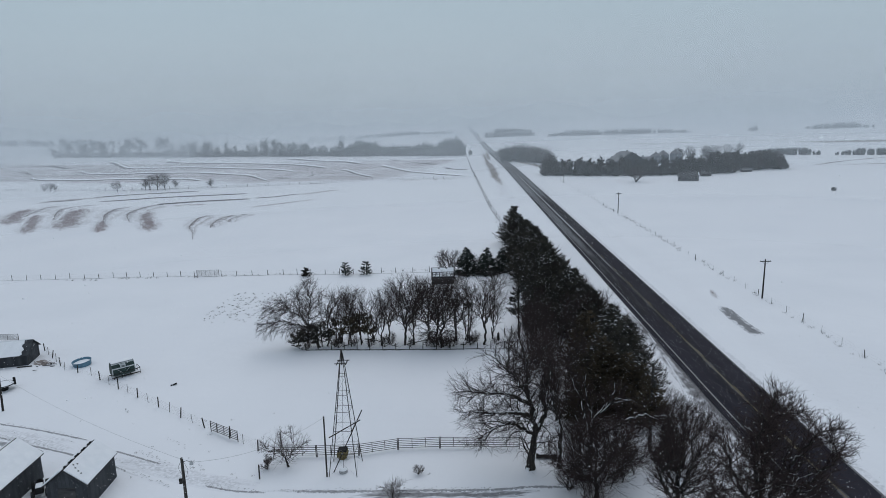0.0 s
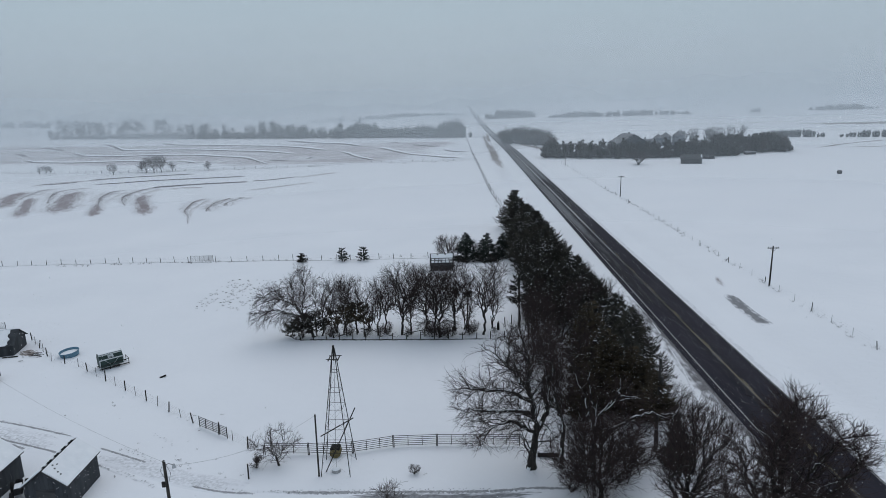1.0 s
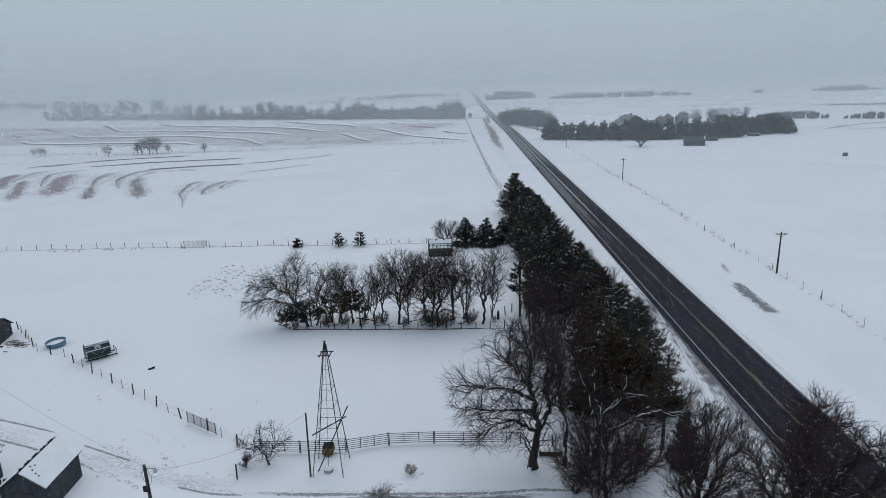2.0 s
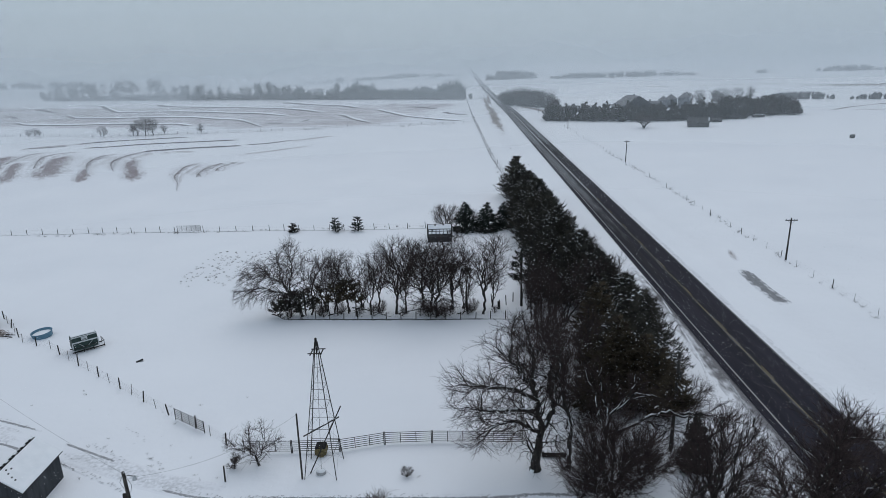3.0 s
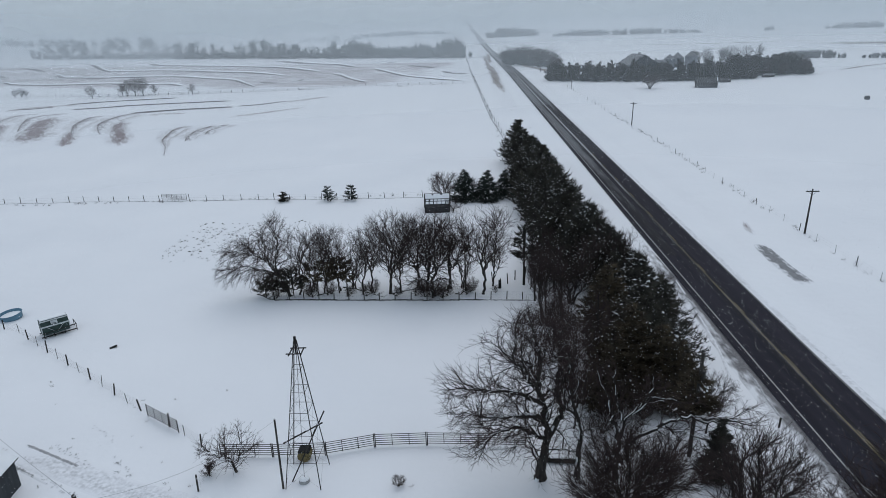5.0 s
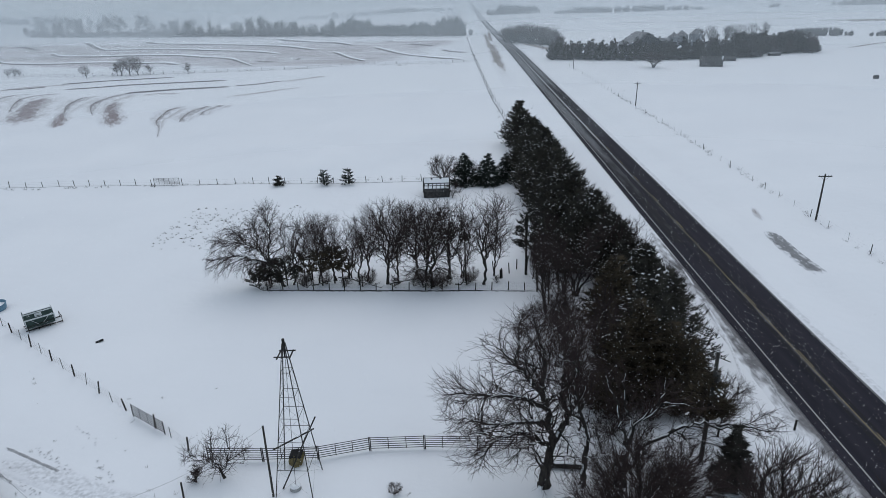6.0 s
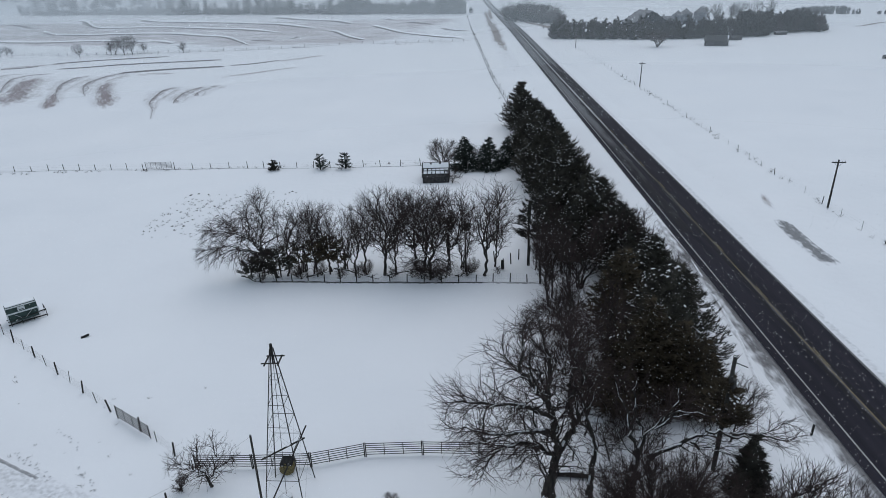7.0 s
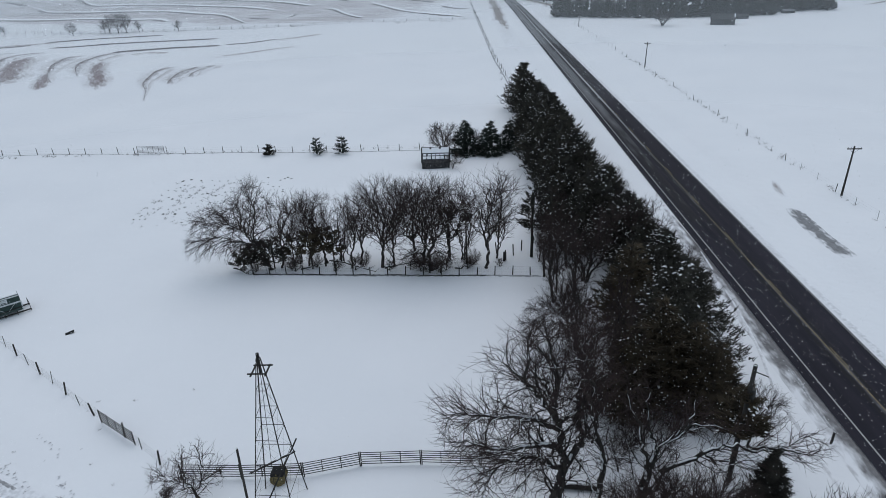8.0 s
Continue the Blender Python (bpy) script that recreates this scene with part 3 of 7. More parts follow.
def spikes(segs):
    """Three-sided points along (p0, p1, r0) rows, as vertices and faces."""
    v, f = tubes([(p, q, r, 0.0) for p, q, r in segs], 3)
    v = v.reshape(-1, 6, 3)[:, :4].reshape(-1, 3)
    base = np.arange(len(segs))[:, None] * 4
    return v, np.concatenate([base + np.array([[0, 1, 3]]), base + np.array([[1, 2, 3]]), base + np.array([[2, 0, 3]])])


def branched(rng, lobes, stems, trunk_r, gap=0.45, spread=(32, 66), rise=0.08, crook=0.2, sub_gap=0.45, twig_gap=0.26, twig=0.011, clear=0.3, sub_len=1.7, twig_len=0.7, limb_len=4.5, bend=1, step=0.34, hang=0.0, out=0.25):
    """A leafless tree: crooked leaders, limbs that run to the rim of the crown (ellipsoid lobes), branches and fine twigs."""
    wood, thin, ends, crowd = [], [], [], {}
    cs = [(c[:3], c[3:]) for c in lobes]
    vol = [c[3] * c[4] * c[5] for c in lobes]
    heart = Vector([sum(c[i] * v for c, v in zip(lobes, vol)) / sum(vol) for i in range(3)]) - Vector((0, 0, 1.0))

    def rim(p):
        return min(((p.x - c[0]) / r[0]) ** 2 + ((p.y - c[1]) / r[1]) ** 2 + ((p.z - c[2]) / r[2]) ** 2 for c, r in cs)

    def wander(amount):
        return Vector((rng.gauss(0, amount), rng.gauss(0, amount), rng.gauss(0, amount * 0.8)))

    def run(p, d, longest, pace, lift, slack, sway):
        pts, far, entered = [p], 0.0, rim(p) < 1
        while far < longest:
            d = d + wander(sway)
            d.z += lift
            d.normalize()
            q = p + d * pace
            q.z = max(q.z, 0.15)
            e = rim(q)
            if e < 1:
                entered = True
            elif entered and e > slack:
                break
            pts.append(q)
            p, far = q, far + pace
        return pts

    def put(pts, r0, r1, rows, point=False):
        n = len(pts) - 1
        for k in range(n):
            ra, rb = r0 + (r1 - r0) * k / n, r0 + (r1 - r0) * (k + 1) / n
            if point and k == n - 1:
                ends.append((pts[k], pts[k + 1], ra))
            else:
                rows.append((pts[k], pts[k + 1], ra, rb))

    def forks(pts, every, start, r0, r1):
        """Where side shoots leave a limb: the place, the way it runs, how far along, its girth there."""
        n, az, due = len(pts) - 1, rng.uniform(0, 6.28), 0.0
        for k in range(n):
            ln = (pts[k + 1] - pts[k]).length
            if (k + 1) / n <= start:
                continue
            due += ln
            while due > 0:
                due -= every * rng.uniform(0.6, 1.4)
                az += 2.4 + rng.gauss(0, 0.5)
                d = (pts[k + 1] - pts[k]).normalized()
                side = Matrix.Rotation(az, 3, d) @ d.orthogonal().normalized()
                t = (k + rng.random()) / n
                yield pts[k].lerp(pts[k + 1], rng.random()), d, side, t, r0 + (r1 - r0) * t

    def mark(pts):
        for p in pts:
            c = (p.x // 0.7, p.y // 0.7, p.z // 0.7)
            crowd[c] = crowd.get(c, 0) + 1

    def shoot(d, side, lo, hi, p, reach=0.0, tries=1):
        """A way out from a limb, of several the one into the emptiest part of the crown."""
        best = None
        for k in range(tries):
            an = radians(rng.uniform(lo, hi))
            if k:
                side = Matrix.Rotation(rng.uniform(0, 6.28), 3, d) @ side
            v = (d * math.cos(an) + side * math.sin(an) + (p - heart).normalized() * out).normalized()
            full = 0.0
            for f in (0.35, 0.65, 0.95):
                q = p + v * reach * f
                full += crowd.get((q.x // 0.7, q.y // 0.7, q.z // 0.7), 0) + (6 if tries > 1 and (q.z < 0.6 or rim(q) > 1.15) else 0)
            if best is None or full < best[0]:
                best = (full, v)
        return best[1]

    def twigs(pts, r0, r1, start):
        for p, d, side, t, r in forks(pts, twig_gap, start, r0, r1):
            v = shoot(d, side, 22, 55, p)
            ln = twig_len * rng.uniform(0.45, 1.25)
            v.z += rise * 0.8 - hang * 1.6
            v.normalize()
            if bend > 1:
                m = p + v * ln * 0.5
                thin.append((p, m, twig, twig * 0.7))
                ends.append((m, m + (v + wander(0.3) + Vector((0, 0, rise - hang))).normalized() * ln * 0.55, twig * 0.7))
            else:
                ends.append((p, p + v * ln, twig))

    def branches(pts, r0, r1, start):
        for p, d, side, t, r in forks(pts, sub_gap, start, r0, r1):
            v = shoot(d, side, 25, 62, p, sub_len, 6)
            b = run(p, v, sub_len * rng.uniform(0.5, 1.25) * (1.1 - 0.5 * t), 0.3, rise * 0.7 - hang, 1.35, crook * 0.9)
            if len(b) > 1:
                mark(b)
                g = min(r * 0.75, 0.007 * 0.3 * len(b) + twig * 1.05)
                put(b, g, twig * 0.7, thin, True)
                twigs(b, g, twig * 0.8, 0.1)

    for stem in stems:
        low = stem[0][2] < 0.5
        pts = [Vector([float(v) for v in q]) for q in spline(stem, step)]
        pts = [pts[0]] + [p + wander(0.05 if low else 0.09) for p in pts[1:]]
        given = len(pts)
        if rim(pts[-1]) < 1:
            pts += run(pts[-1], (pts[-1] - pts[-2]).normalized(), 7.0, step, rise * 0.6 - hang * 0.5, rng.uniform(0.8, 1.15), crook)[1:]
        r0 = trunk_r if low else trunk_r * (0.2 + 0.035 * len(pts) * step)
        r0, r1 = min(r0, trunk_r), max(0.024, trunk_r * 0.5) if low and given == len(pts) else 0.02
        mark(pts)
        put(pts, r0, r1, wood)
        for p, d, side, t, r in forks(pts, gap, clear if low else 0.08, r0, r1):
            v = shoot(d, side, spread[0], spread[1], p, limb_len * 0.7, 12)
            if v.z < -0.25 and not hang:
                v.z *= 0.3
                v.normalize()
            limb = run(p, v, limb_len * rng.uniform(0.55, 1.1) * (1.05 - 0.55 * t), step, rise - hang, rng.uniform(0.85, 1.2), crook)
            if len(limb) < 3:
                continue
            g = min(r * 0.72, 0.013 * step * len(limb) + 0.012)
            mark(limb)
            mark(limb)
            put(limb, g, twig, wood if g > 0.05 else thin)
            branches(limb, g, twig, 0.12)
            twigs(limb, g, twig, 0.35)
        branches(pts, r0, r1, 0.55 if low else 0.35)
        twigs(pts[-5:], 0.02, 0.02, 0.0)
    return wood, thin, ends


def crown_mesh(name, thin, ends, material):
    va, fa = tubes(thin, 3)
    vb, fb = spikes(ends)
    return pydata(name, va.tolist() + vb.tolist(), fa.tolist() + (fb + len(va)).tolist(), material)


def vase(rng, n, foot, out, top):
    """Stems that rise from one foot and lean apart."""
    rows = []
    for k in range(n):
        an = 2 * math.pi * (k + rng.random() * 0.6) / n
        o = out * rng.uniform(0.5, 1.1)
        rows.append([(math.cos(an) * foot, math.sin(an) * foot, -0.15), (math.cos(an) * (foot + o * 0.3), math.sin(an) * (foot + o * 0.3), top * 0.5), (math.cos(an) * (foot + o), math.sin(an) * (foot + o), top)])
    return rows


rs = random.Random(31)
# crown lobes (centre and half sizes), stems and limb girth of each kind of leafless tree
SHAPES = {
    "spreading": dict(lobes=[(-2.7, 0, 7.8, 4.0, 3.4, 3.9), (-0.6, 0.6, 9.3, 3.0, 3.2, 3.3), (-3.8, -0.6, 4.3, 2.7, 2.2, 2.1), (1.3, 0.4, 7.0, 1.5, 2.2, 2.8), (1.0, 1.6, 9.8, 2.2, 2.6, 2.8)], stems=[[(0, 0, -0.15), (0.15, 0, 1.8), (0.46, 0, 3.6)], [(0.4, 0, 3.2), (-0.95, -0.2, 4.1), (-1.9, -0.4, 4.7), (-3.0, -0.6, 4.3), (-4.0, -0.8, 3.6)], [(0.46, 0, 3.5), (0.2, 0.1, 5.2), (0.19, 0.2, 6.1), (-0.4, 0.2, 7.3), (-2.0, 0.4, 9.3)], [(0.15, 0.1, 6.0), (-1.84, -0.2, 7.2), (-4.4, -0.3, 7.5)], [(0.46, 0, 3.4), (1.3, 0.3, 5.0), (1.1, 0.3, 6.7), (1.6, 0.5, 8.0)], [(0.25, 0.1, 5.0), (-1.5, -0.9, 5.8), (-3.6, -1.3, 6.1)], [(-0.3, 0.2, 7.1), (0.0, 0.8, 9.0), (-0.4, 1.0, 10.6)], [(1.1, 0.3, 6.5), (1.3, 1.2, 8.4), (1.2, 1.8, 10.2)], [(0.3, 0.1, 4.8), (0, 1.6, 6.6), (-0.8, 2.2, 8.2)]], trunk_r=0.42, gap=0.38, crook=0.29, twig=0.0098, sub_gap=0.46, twig_gap=0.28, bend=2, rise=0.02, twig_len=0.8, sub_len=2.0, limb_len=4.6, spread=(30, 70)),
    "limbed": dict(lobes=[(-1.0, 0.1, 7.9, 1.7, 1.6, 2.1), (2.5, 0, 7.0, 1.9, 1.5, 1.4), (5.0, 0, 4.9, 2.2, 1.6, 1.3), (8.3, 0.3, 4.8, 2.3, 1.8, 1.5)], stems=[[(0, 0, -0.15), (0.02, 0, 1.5), (0.19, 0, 3.4), (0.47, 0, 4.86)], [(0.15, 0, 3.2), (-0.15, 0, 4.4), (-0.55, 0, 6.25), (-1.2, 0, 7.9), (-1.6, 0, 9.5)], [(0.45, 0, 4.8), (0.27, 0, 5.2), (-0.1, 0, 6.6), (-0.3, 0, 7.9), (-0.37, 0.1, 9.1)], [(0.45, 0, 4.8), (1.2, 0, 5.8), (2.0, 0, 6.3), (3.2, 0, 6.5)], [(1.6, 0, 6.1), (2.1, 0, 7.2), (2.3, 0.2, 8.0)], [(1.1, 0, 5.5), (2.45, -0.1, 6.9), (3.35, -0.1, 6.8), (4.5, 0, 6.3)], [(0.05, 0, 1.3), (0.76, 0, 1.9), (0.84, 0, 2.8), (1.44, 0, 3.55), (2.55, 0, 4.1), (3.8, 0.1, 4.7), (5.05, 0.1, 5.1), (7.1, 0.2, 4.6), (9.0, 0.4, 5.2)], [(3.5, 0, 4.4), (5.1, 0, 3.7), (6.2, 0, 3.0)], [(6.0, 0.1, 4.9), (8.4, 0, 4.8), (9.4, 0, 4.4)]], trunk_r=0.36, gap=0.8, crook=0.24, twig=0.010, sub_gap=0.55, twig_gap=0.28, bend=2, rise=0.05, limb_len=3.0),
    "gnarled": dict(lobes=[(-0.7, 0, 7.8, 1.8, 1.8, 2.6), (0.5, 0, 4.6, 1.4, 1.4, 1.1)], stems=[[(0, 0, -0.15), (0.02, 0, 0.9), (0.15, 0, 2.85), (0.05, 0, 4.6), (-0.5, 0, 6.5), (-1.0, 0, 8.9)], [(0.1, 0, 3.9), (0.4, 0, 4.2), (1.4, 0, 4.4)], [(-0.1, 0, 5.2), (-0.7, 0, 5.9), (-1.0, 0.2, 7.4)]], trunk_r=0.24, gap=0.75, crook=0.26, twig=0.010, rise=0.08, sub_gap=0.65, twig_gap=0.36),
    "upright": dict(lobes=[(0, 0, 6.6, 2.1, 2.1, 3.4), (0.2, 0, 3.9, 1.5, 1.5, 1.6)], stems=[[(0, 0, -0.15), (0.05, 0.02, 1.6), (-0.1, 0, 3.2), (0.1, 0.1, 5.6)], [(0, 0, 2.4), (0.7, 0.2, 4.2)]], trunk_r=0.23, gap=0.55, twig=0.011, rise=0.14, sub_gap=0.5, twig_gap=0.3),
    "bushy": dict(lobes=[(0, 0, 7.6, 4.1, 4.0, 3.6), (0, 0, 4.8, 3.6, 3.6, 2.6)], stems=vase(rs, 6, 0.25, 1.3, 2.4), trunk_r=0.15, gap=0.62, twig=0.0125, rise=0.12, sub_gap=0.55, twig_gap=0.3, clear=0.2),
    "forked": dict(lobes=[(-0.6, 0, 4.9, 3.4, 3.0, 2.5), (2.2, 0.2, 5.2, 2.5, 2.4, 2.2)], stems=[[(0, 0, -0.15), (0, 0, 2.4)], [(0, 0, 1.9), (-0.9, 0.1, 3.8), (-1.4, 0.2, 5.6)], [(0, 0, 2.2), (0.9, 0, 3.6), (2.0, 0.1, 5.2)], [(0, 0, 2.3), (0.2, 0.5, 4.4), (0.1, 0.8, 6.0)], [(0, 0, 1.6), (-1.4, -0.6, 2.8), (-2.6, -0.8, 3.8)], [(0, 0, 2.2), (0.4, -0.6, 4.2)], [(0, 0, 1.4), (1.4, 0.2, 2.4), (2.8, 0.2, 3.6)]], trunk_r=0.2, gap=0.26, spread=(18, 50), twig=0.0105, rise=0.14, crook=0.2, sub_gap=0.33, twig_gap=0.21, limb_len=3.6, bend=2),
    "shrub": dict(lobes=[(0, 0, 4.4, 3.3, 3.0, 2.9), (0, 0, 2.6, 2.6, 2.4, 1.8)], stems=vase(rs, 10, 0.3, 0.8, 1.4), trunk_r=0.07, gap=0.6, spread=(14, 40), twig=0.013, rise=0.14, crook=0.2, sub_gap=0.6, twig_gap=0.36, limb_len=3.4, clear=0.1),
    "vase_tree": dict(lobes=[(0.7, 0, 9.2, 2.9, 3.0, 3.3), (0.9, 0, 6.4, 3.4, 3.2, 2.3)], stems=[[(0, 0, -0.15), (0.05, 0, 2.4), (0.05, 0, 4.6)], [(0.05, 0, 3.6), (-0.5, 0.2, 6.2), (-0.9, 0.3, 8.6)], [(0.05, 0, 4.0), (0.9, -0.2, 6.4), (1.9, -0.2, 8.8)], [(0.05, 0, 4.4), (0.4, 0.4, 7.4), (0.6, 0.4, 10.0)], [(0.05, 0, 3.2), (-1.0, -0.3, 5.2), (-1.7, -0.4, 6.8)], [(0.05, 0, 3.4), (1.6, 0.3, 5.0), (3.0, 0.4, 6.4)], [(0.05, 0, 4.0), (0.3, -1.0, 6.4), (0.6, -1.4, 8.4)], [(0.05, 0, 4.2), (0.2, 1.2, 6.4), (0.2, 1.9, 8.2)], [(0.05, 0, 2.8), (1.8, -0.4, 3.8), (3.2, -0.4, 5.0)]], trunk_r=0.26, gap=0.42, spread=(16, 46), twig=0.0105, rise=0.12, crook=0.2, sub_gap=0.46, twig_gap=0.24, limb_len=3.8, bend=2, twig_len=0.65),
    "broad_tree": dict(lobes=[(0.6, 0, 12.2, 2.5, 3.0, 3.5), (3.6, 0, 11.7, 2.0, 2.2, 2.0), (-1.2, 0, 10.8, 2.1, 2.4, 2.6), (1.2, 0, 8.6, 4.1, 3.4, 2.5)], stems=[[(0, 0, -0.15), (0.05, 0, 3.0), (0.1, 0, 6.0)], [(0.1, 0, 5.0), (-0.8, 0.2, 8.0), (-1.6, 0.2, 10.6)], [(0.1, 0, 5.6), (0.5, 0.1, 9.2), (0.9, 0.3, 12.6)], [(0.1, 0, 5.4), (1.8, 0.3, 8.6), (3.4, 0.4, 11.6)], [(0.3, 0, 7.4), (-0.4, -0.8, 10.0), (-0.5, -1.0, 12.4)], [(0.1, 0, 5.0), (2.2, -0.2, 7.4), (4.2, -0.2, 9.6)], [(0.1, 0, 4.6), (-1.6, 0, 6.4), (-2.6, 0, 8.4)], [(0.4, 0.1, 8.4), (1.4, 1.2, 10.6), (1.6, 1.5, 12.6)], [(0.1, 0, 4.4), (0.4, -1.6, 6.8), (0.6, -2.4, 8.8)]], trunk_r=0.32, gap=0.3, spread=(20, 52), twig=0.0115, rise=0.08, crook=0.24, sub_gap=0.34, twig_gap=0.18, limb_len=3.6, bend=2, twig_len=0.6),
    "grove_a": dict(lobes=[(0.3, 0, 6.8, 2.6, 2.4, 2.6), (0.5, 0, 4.6, 2.0, 1.9, 1.2)], stems=[[(0, 0, -0.15), (0.15, 0, 1.6), (-0.1, 0.05, 3.4), (0.2, 0, 5.0)], [(0.05, 0, 2.2), (0.9, 0, 4.0), (1.2, 0, 5.6)], [(0.0, 0, 2.8), (-0.9, 0.3, 4.6), (-1.1, 0.3, 6.0)]], trunk_r=0.125, gap=0.5, spread=(22, 52), twig=0.0102, rise=0.07, crook=0.22, sub_gap=0.52, twig_gap=0.28),
    "grove_b": dict(lobes=[(0.2, 0, 6.8, 2.2, 2.1, 2.8), (-0.8, 0, 4.4, 1.5, 1.5, 1.3)], stems=[[(0, 0, -0.15), (-0.2, 0, 1.8), (0.15, 0.05, 3.6), (-0.1, 0, 5.6)], [(-0.1, 0, 1.2), (-0.8, 0.2, 3.0), (-0.9, 0.2, 5.0)], [(0.1, 0, 3.2), (0.9, -0.2, 5.0)]], trunk_r=0.11, gap=0.5, spread=(22, 52), twig=0.0102, rise=0.07, crook=0.24, sub_gap=0.52, twig_gap=0.28),
    "grove_c": dict(lobes=[(0, 0, 7.2, 3.3, 3.0, 2.9), (0, 0, 4.6, 2.6, 2.4, 1.5)], stems=[[(0, 0, -0.15), (0.1, 0, 1.4), (0.0, 0, 2.9), (0.2, 0, 5.2)], [(0.05, 0, 2.0), (-0.9, 0, 4.0), (-1.4, 0, 6.0)], [(0.05, 0, 2.4), (1.0, 0.3, 4.2), (1.6, 0.4, 6.2)], [(0.05, 0, 2.8), (-0.2, 0.9, 4.8), (-0.3, 1.2, 6.6)], [(0.05, 0, 2.6), (0.3, -0.9, 4.4), (0.5, -1.2, 6.0)]], trunk_r=0.155, gap=0.56, spread=(20, 52), twig=0.0102, rise=0.07, crook=0.22, sub_gap=0.56, twig_gap=0.3),
    "grove_d": dict(lobes=[(0, 0, 6.2, 2.2, 2.0, 3.0), (0, 0, 3.4, 1.8, 1.6, 1.4)], stems=vase(rs, 4, 0.15, 0.9, 3.0), trunk_r=0.085, gap=0.6, spread=(18, 46), twig=0.0102, rise=0.12, sub_gap=0.6, twig_gap=0.32),
    "grove_crooked": dict(lobes=[(0, 0, 7.0, 3.4, 2.6, 3.2), (-1.6, -1.4, 3.0, 2.4, 2.2, 1.8), (1.8, -1.2, 2.8, 1.8, 2.0, 1.6)], stems=[[(0, 0, -0.15), (-0.3, 0, 1.4), (-0.2, 0, 2.6)], [(-0.2, 0, 2.4), (-1.0, 0, 4.0), (-0.8, 0, 5.6), (-1.6, 0, 7.6)], [(-0.2, 0, 2.4), (0.6, 0, 3.8), (1.4, 0, 5.4), (1.2, 0, 7.2)], [(0.4, 0, 3.4), (0.2, 0.2, 5.2), (0.5, 0.3, 7.4)], [(-0.25, 0, 1.8), (-1.4, -0.9, 2.8), (-2.4, -1.6, 3.0)], [(-0.2, 0, 2.0), (0.9, -0.9, 2.9), (1.9, -1.6, 2.6)]], trunk_r=0.24, gap=0.52, spread=(30, 68), twig=0.0115, rise=0.01, crook=0.28, sub_gap=0.5, twig_gap=0.28),
    "grove_lean": dict(lobes=[(-2.6, 0, 7.2, 2.9, 2.4, 2.4), (-5.6, -0.2, 5.8, 2.9, 2.3, 2.3), (-7.6, -0.3, 3.6, 1.9, 1.8, 2.2), (-4.6, -0.3, 2.9, 1.9, 1.8, 1.8), (-1.0, 0, 9.4, 1.7, 1.9, 2.3)], stems=[[(0, 0, -0.15), (-0.6, 0, 1.6), (-1.3, 0, 3.2)], [(-1.2, 0, 3.0), (-2.4, -0.1, 4.8), (-4.0, -0.2, 6.0), (-6.0, -0.2, 6.4)], [(-1.2, 0, 3.0), (-1.4, 0, 5.0), (-1.0, 0.1, 7.0), (-1.2, 0, 9.2)], [(-2.2, 0, 4.6), (-2.8, 0, 6.4), (-2.9, 0, 8.0)], [(-1.2, 0, 3.0), (-3.4, -0.4, 4.0), (-5.6, -0.5, 4.6), (-7.2, -0.5, 4.4)], [(-4.0, -0.2, 6.0), (-5.2, 0.3, 7.2)], [(-1.3, 0, 3.4), (-2.9, 0.7, 5.0), (-4.4, 1.0, 5.6)]], trunk_r=0.24, gap=0.38, spread=(25, 66), twig=0.012, rise=0.02, hang=0.075, crook=0.2, sub_gap=0.42, twig_gap=0.22, sub_len=2.0, limb_len=4.4),
    "fruit": dict(lobes=[(-0.2, 0, 3.1, 2.7, 2.4, 1.2), (-1.7, 0, 2.4, 1.4, 1.4, 0.9), (1.5, 0, 2.4, 1.3, 1.4, 0.9)], stems=[[(0, 0, -0.15), (-0.05, 0, 0.6), (-0.2, 0, 1.2)], [(-0.15, 0, 1.0), (-0.55, 0, 1.9), (-0.5, 0.1, 2.8)], [(-0.4, 0, 1.4), (-1.4, -0.1, 1.9), (-2.2, 0, 2.3)], [(-0.1, 0, 0.7), (0.5, 0.1, 1.5), (1.2, 0.1, 2.1)], [(0.4, 0.1, 1.4), (0.6, 0.6, 2.4)], [(-0.2, 0, 1.2), (-0.3, -0.8, 2.0)]], trunk_r=0.15, gap=0.3, spread=(35, 75), crook=0.26, rise=0.06, step=0.22, sub_gap=0.38, twig_gap=0.25, twig=0.0075, sub_len=1.0, twig_len=0.35, limb_len=2.0),
    "round_bare": dict(lobes=[(0, 0, 3.7, 3.4, 3.0, 2.2), (0, 0, 2.6, 3.0, 2.6, 1.6)], stems=vase(rs, 7, 0.2, 0.8, 1.6), trunk_r=0.13, gap=0.36, spread=(18, 52), twig=0.015, rise=0.06, sub_gap=0.42, twig_gap=0.24, limb_len=3.0),
    "field": dict(lobes=[(0, 0, 6.5, 3.1, 3.1, 3.5)], stems=[[(0, 0, -0.15), (0.1, 0, 1.5), (0, 0.1, 3.0), (0.2, 0, 5.4)], [(0.1, 0, 1.4), (-0.8, 0.2, 3.2), (-1.2, 0.2, 5.0)], [(0.1, 0, 1.8), (0.9, -0.2, 3.6), (1.2, -0.2, 5.0)]], trunk_r=0.17, gap=0.8, spread=(24, 62), twig=0.02, rise=0.05, step=0.6, sub_gap=0.6, twig_gap=0.36, twig_len=1.0, sub_len=2.2),
}
BARE = {}


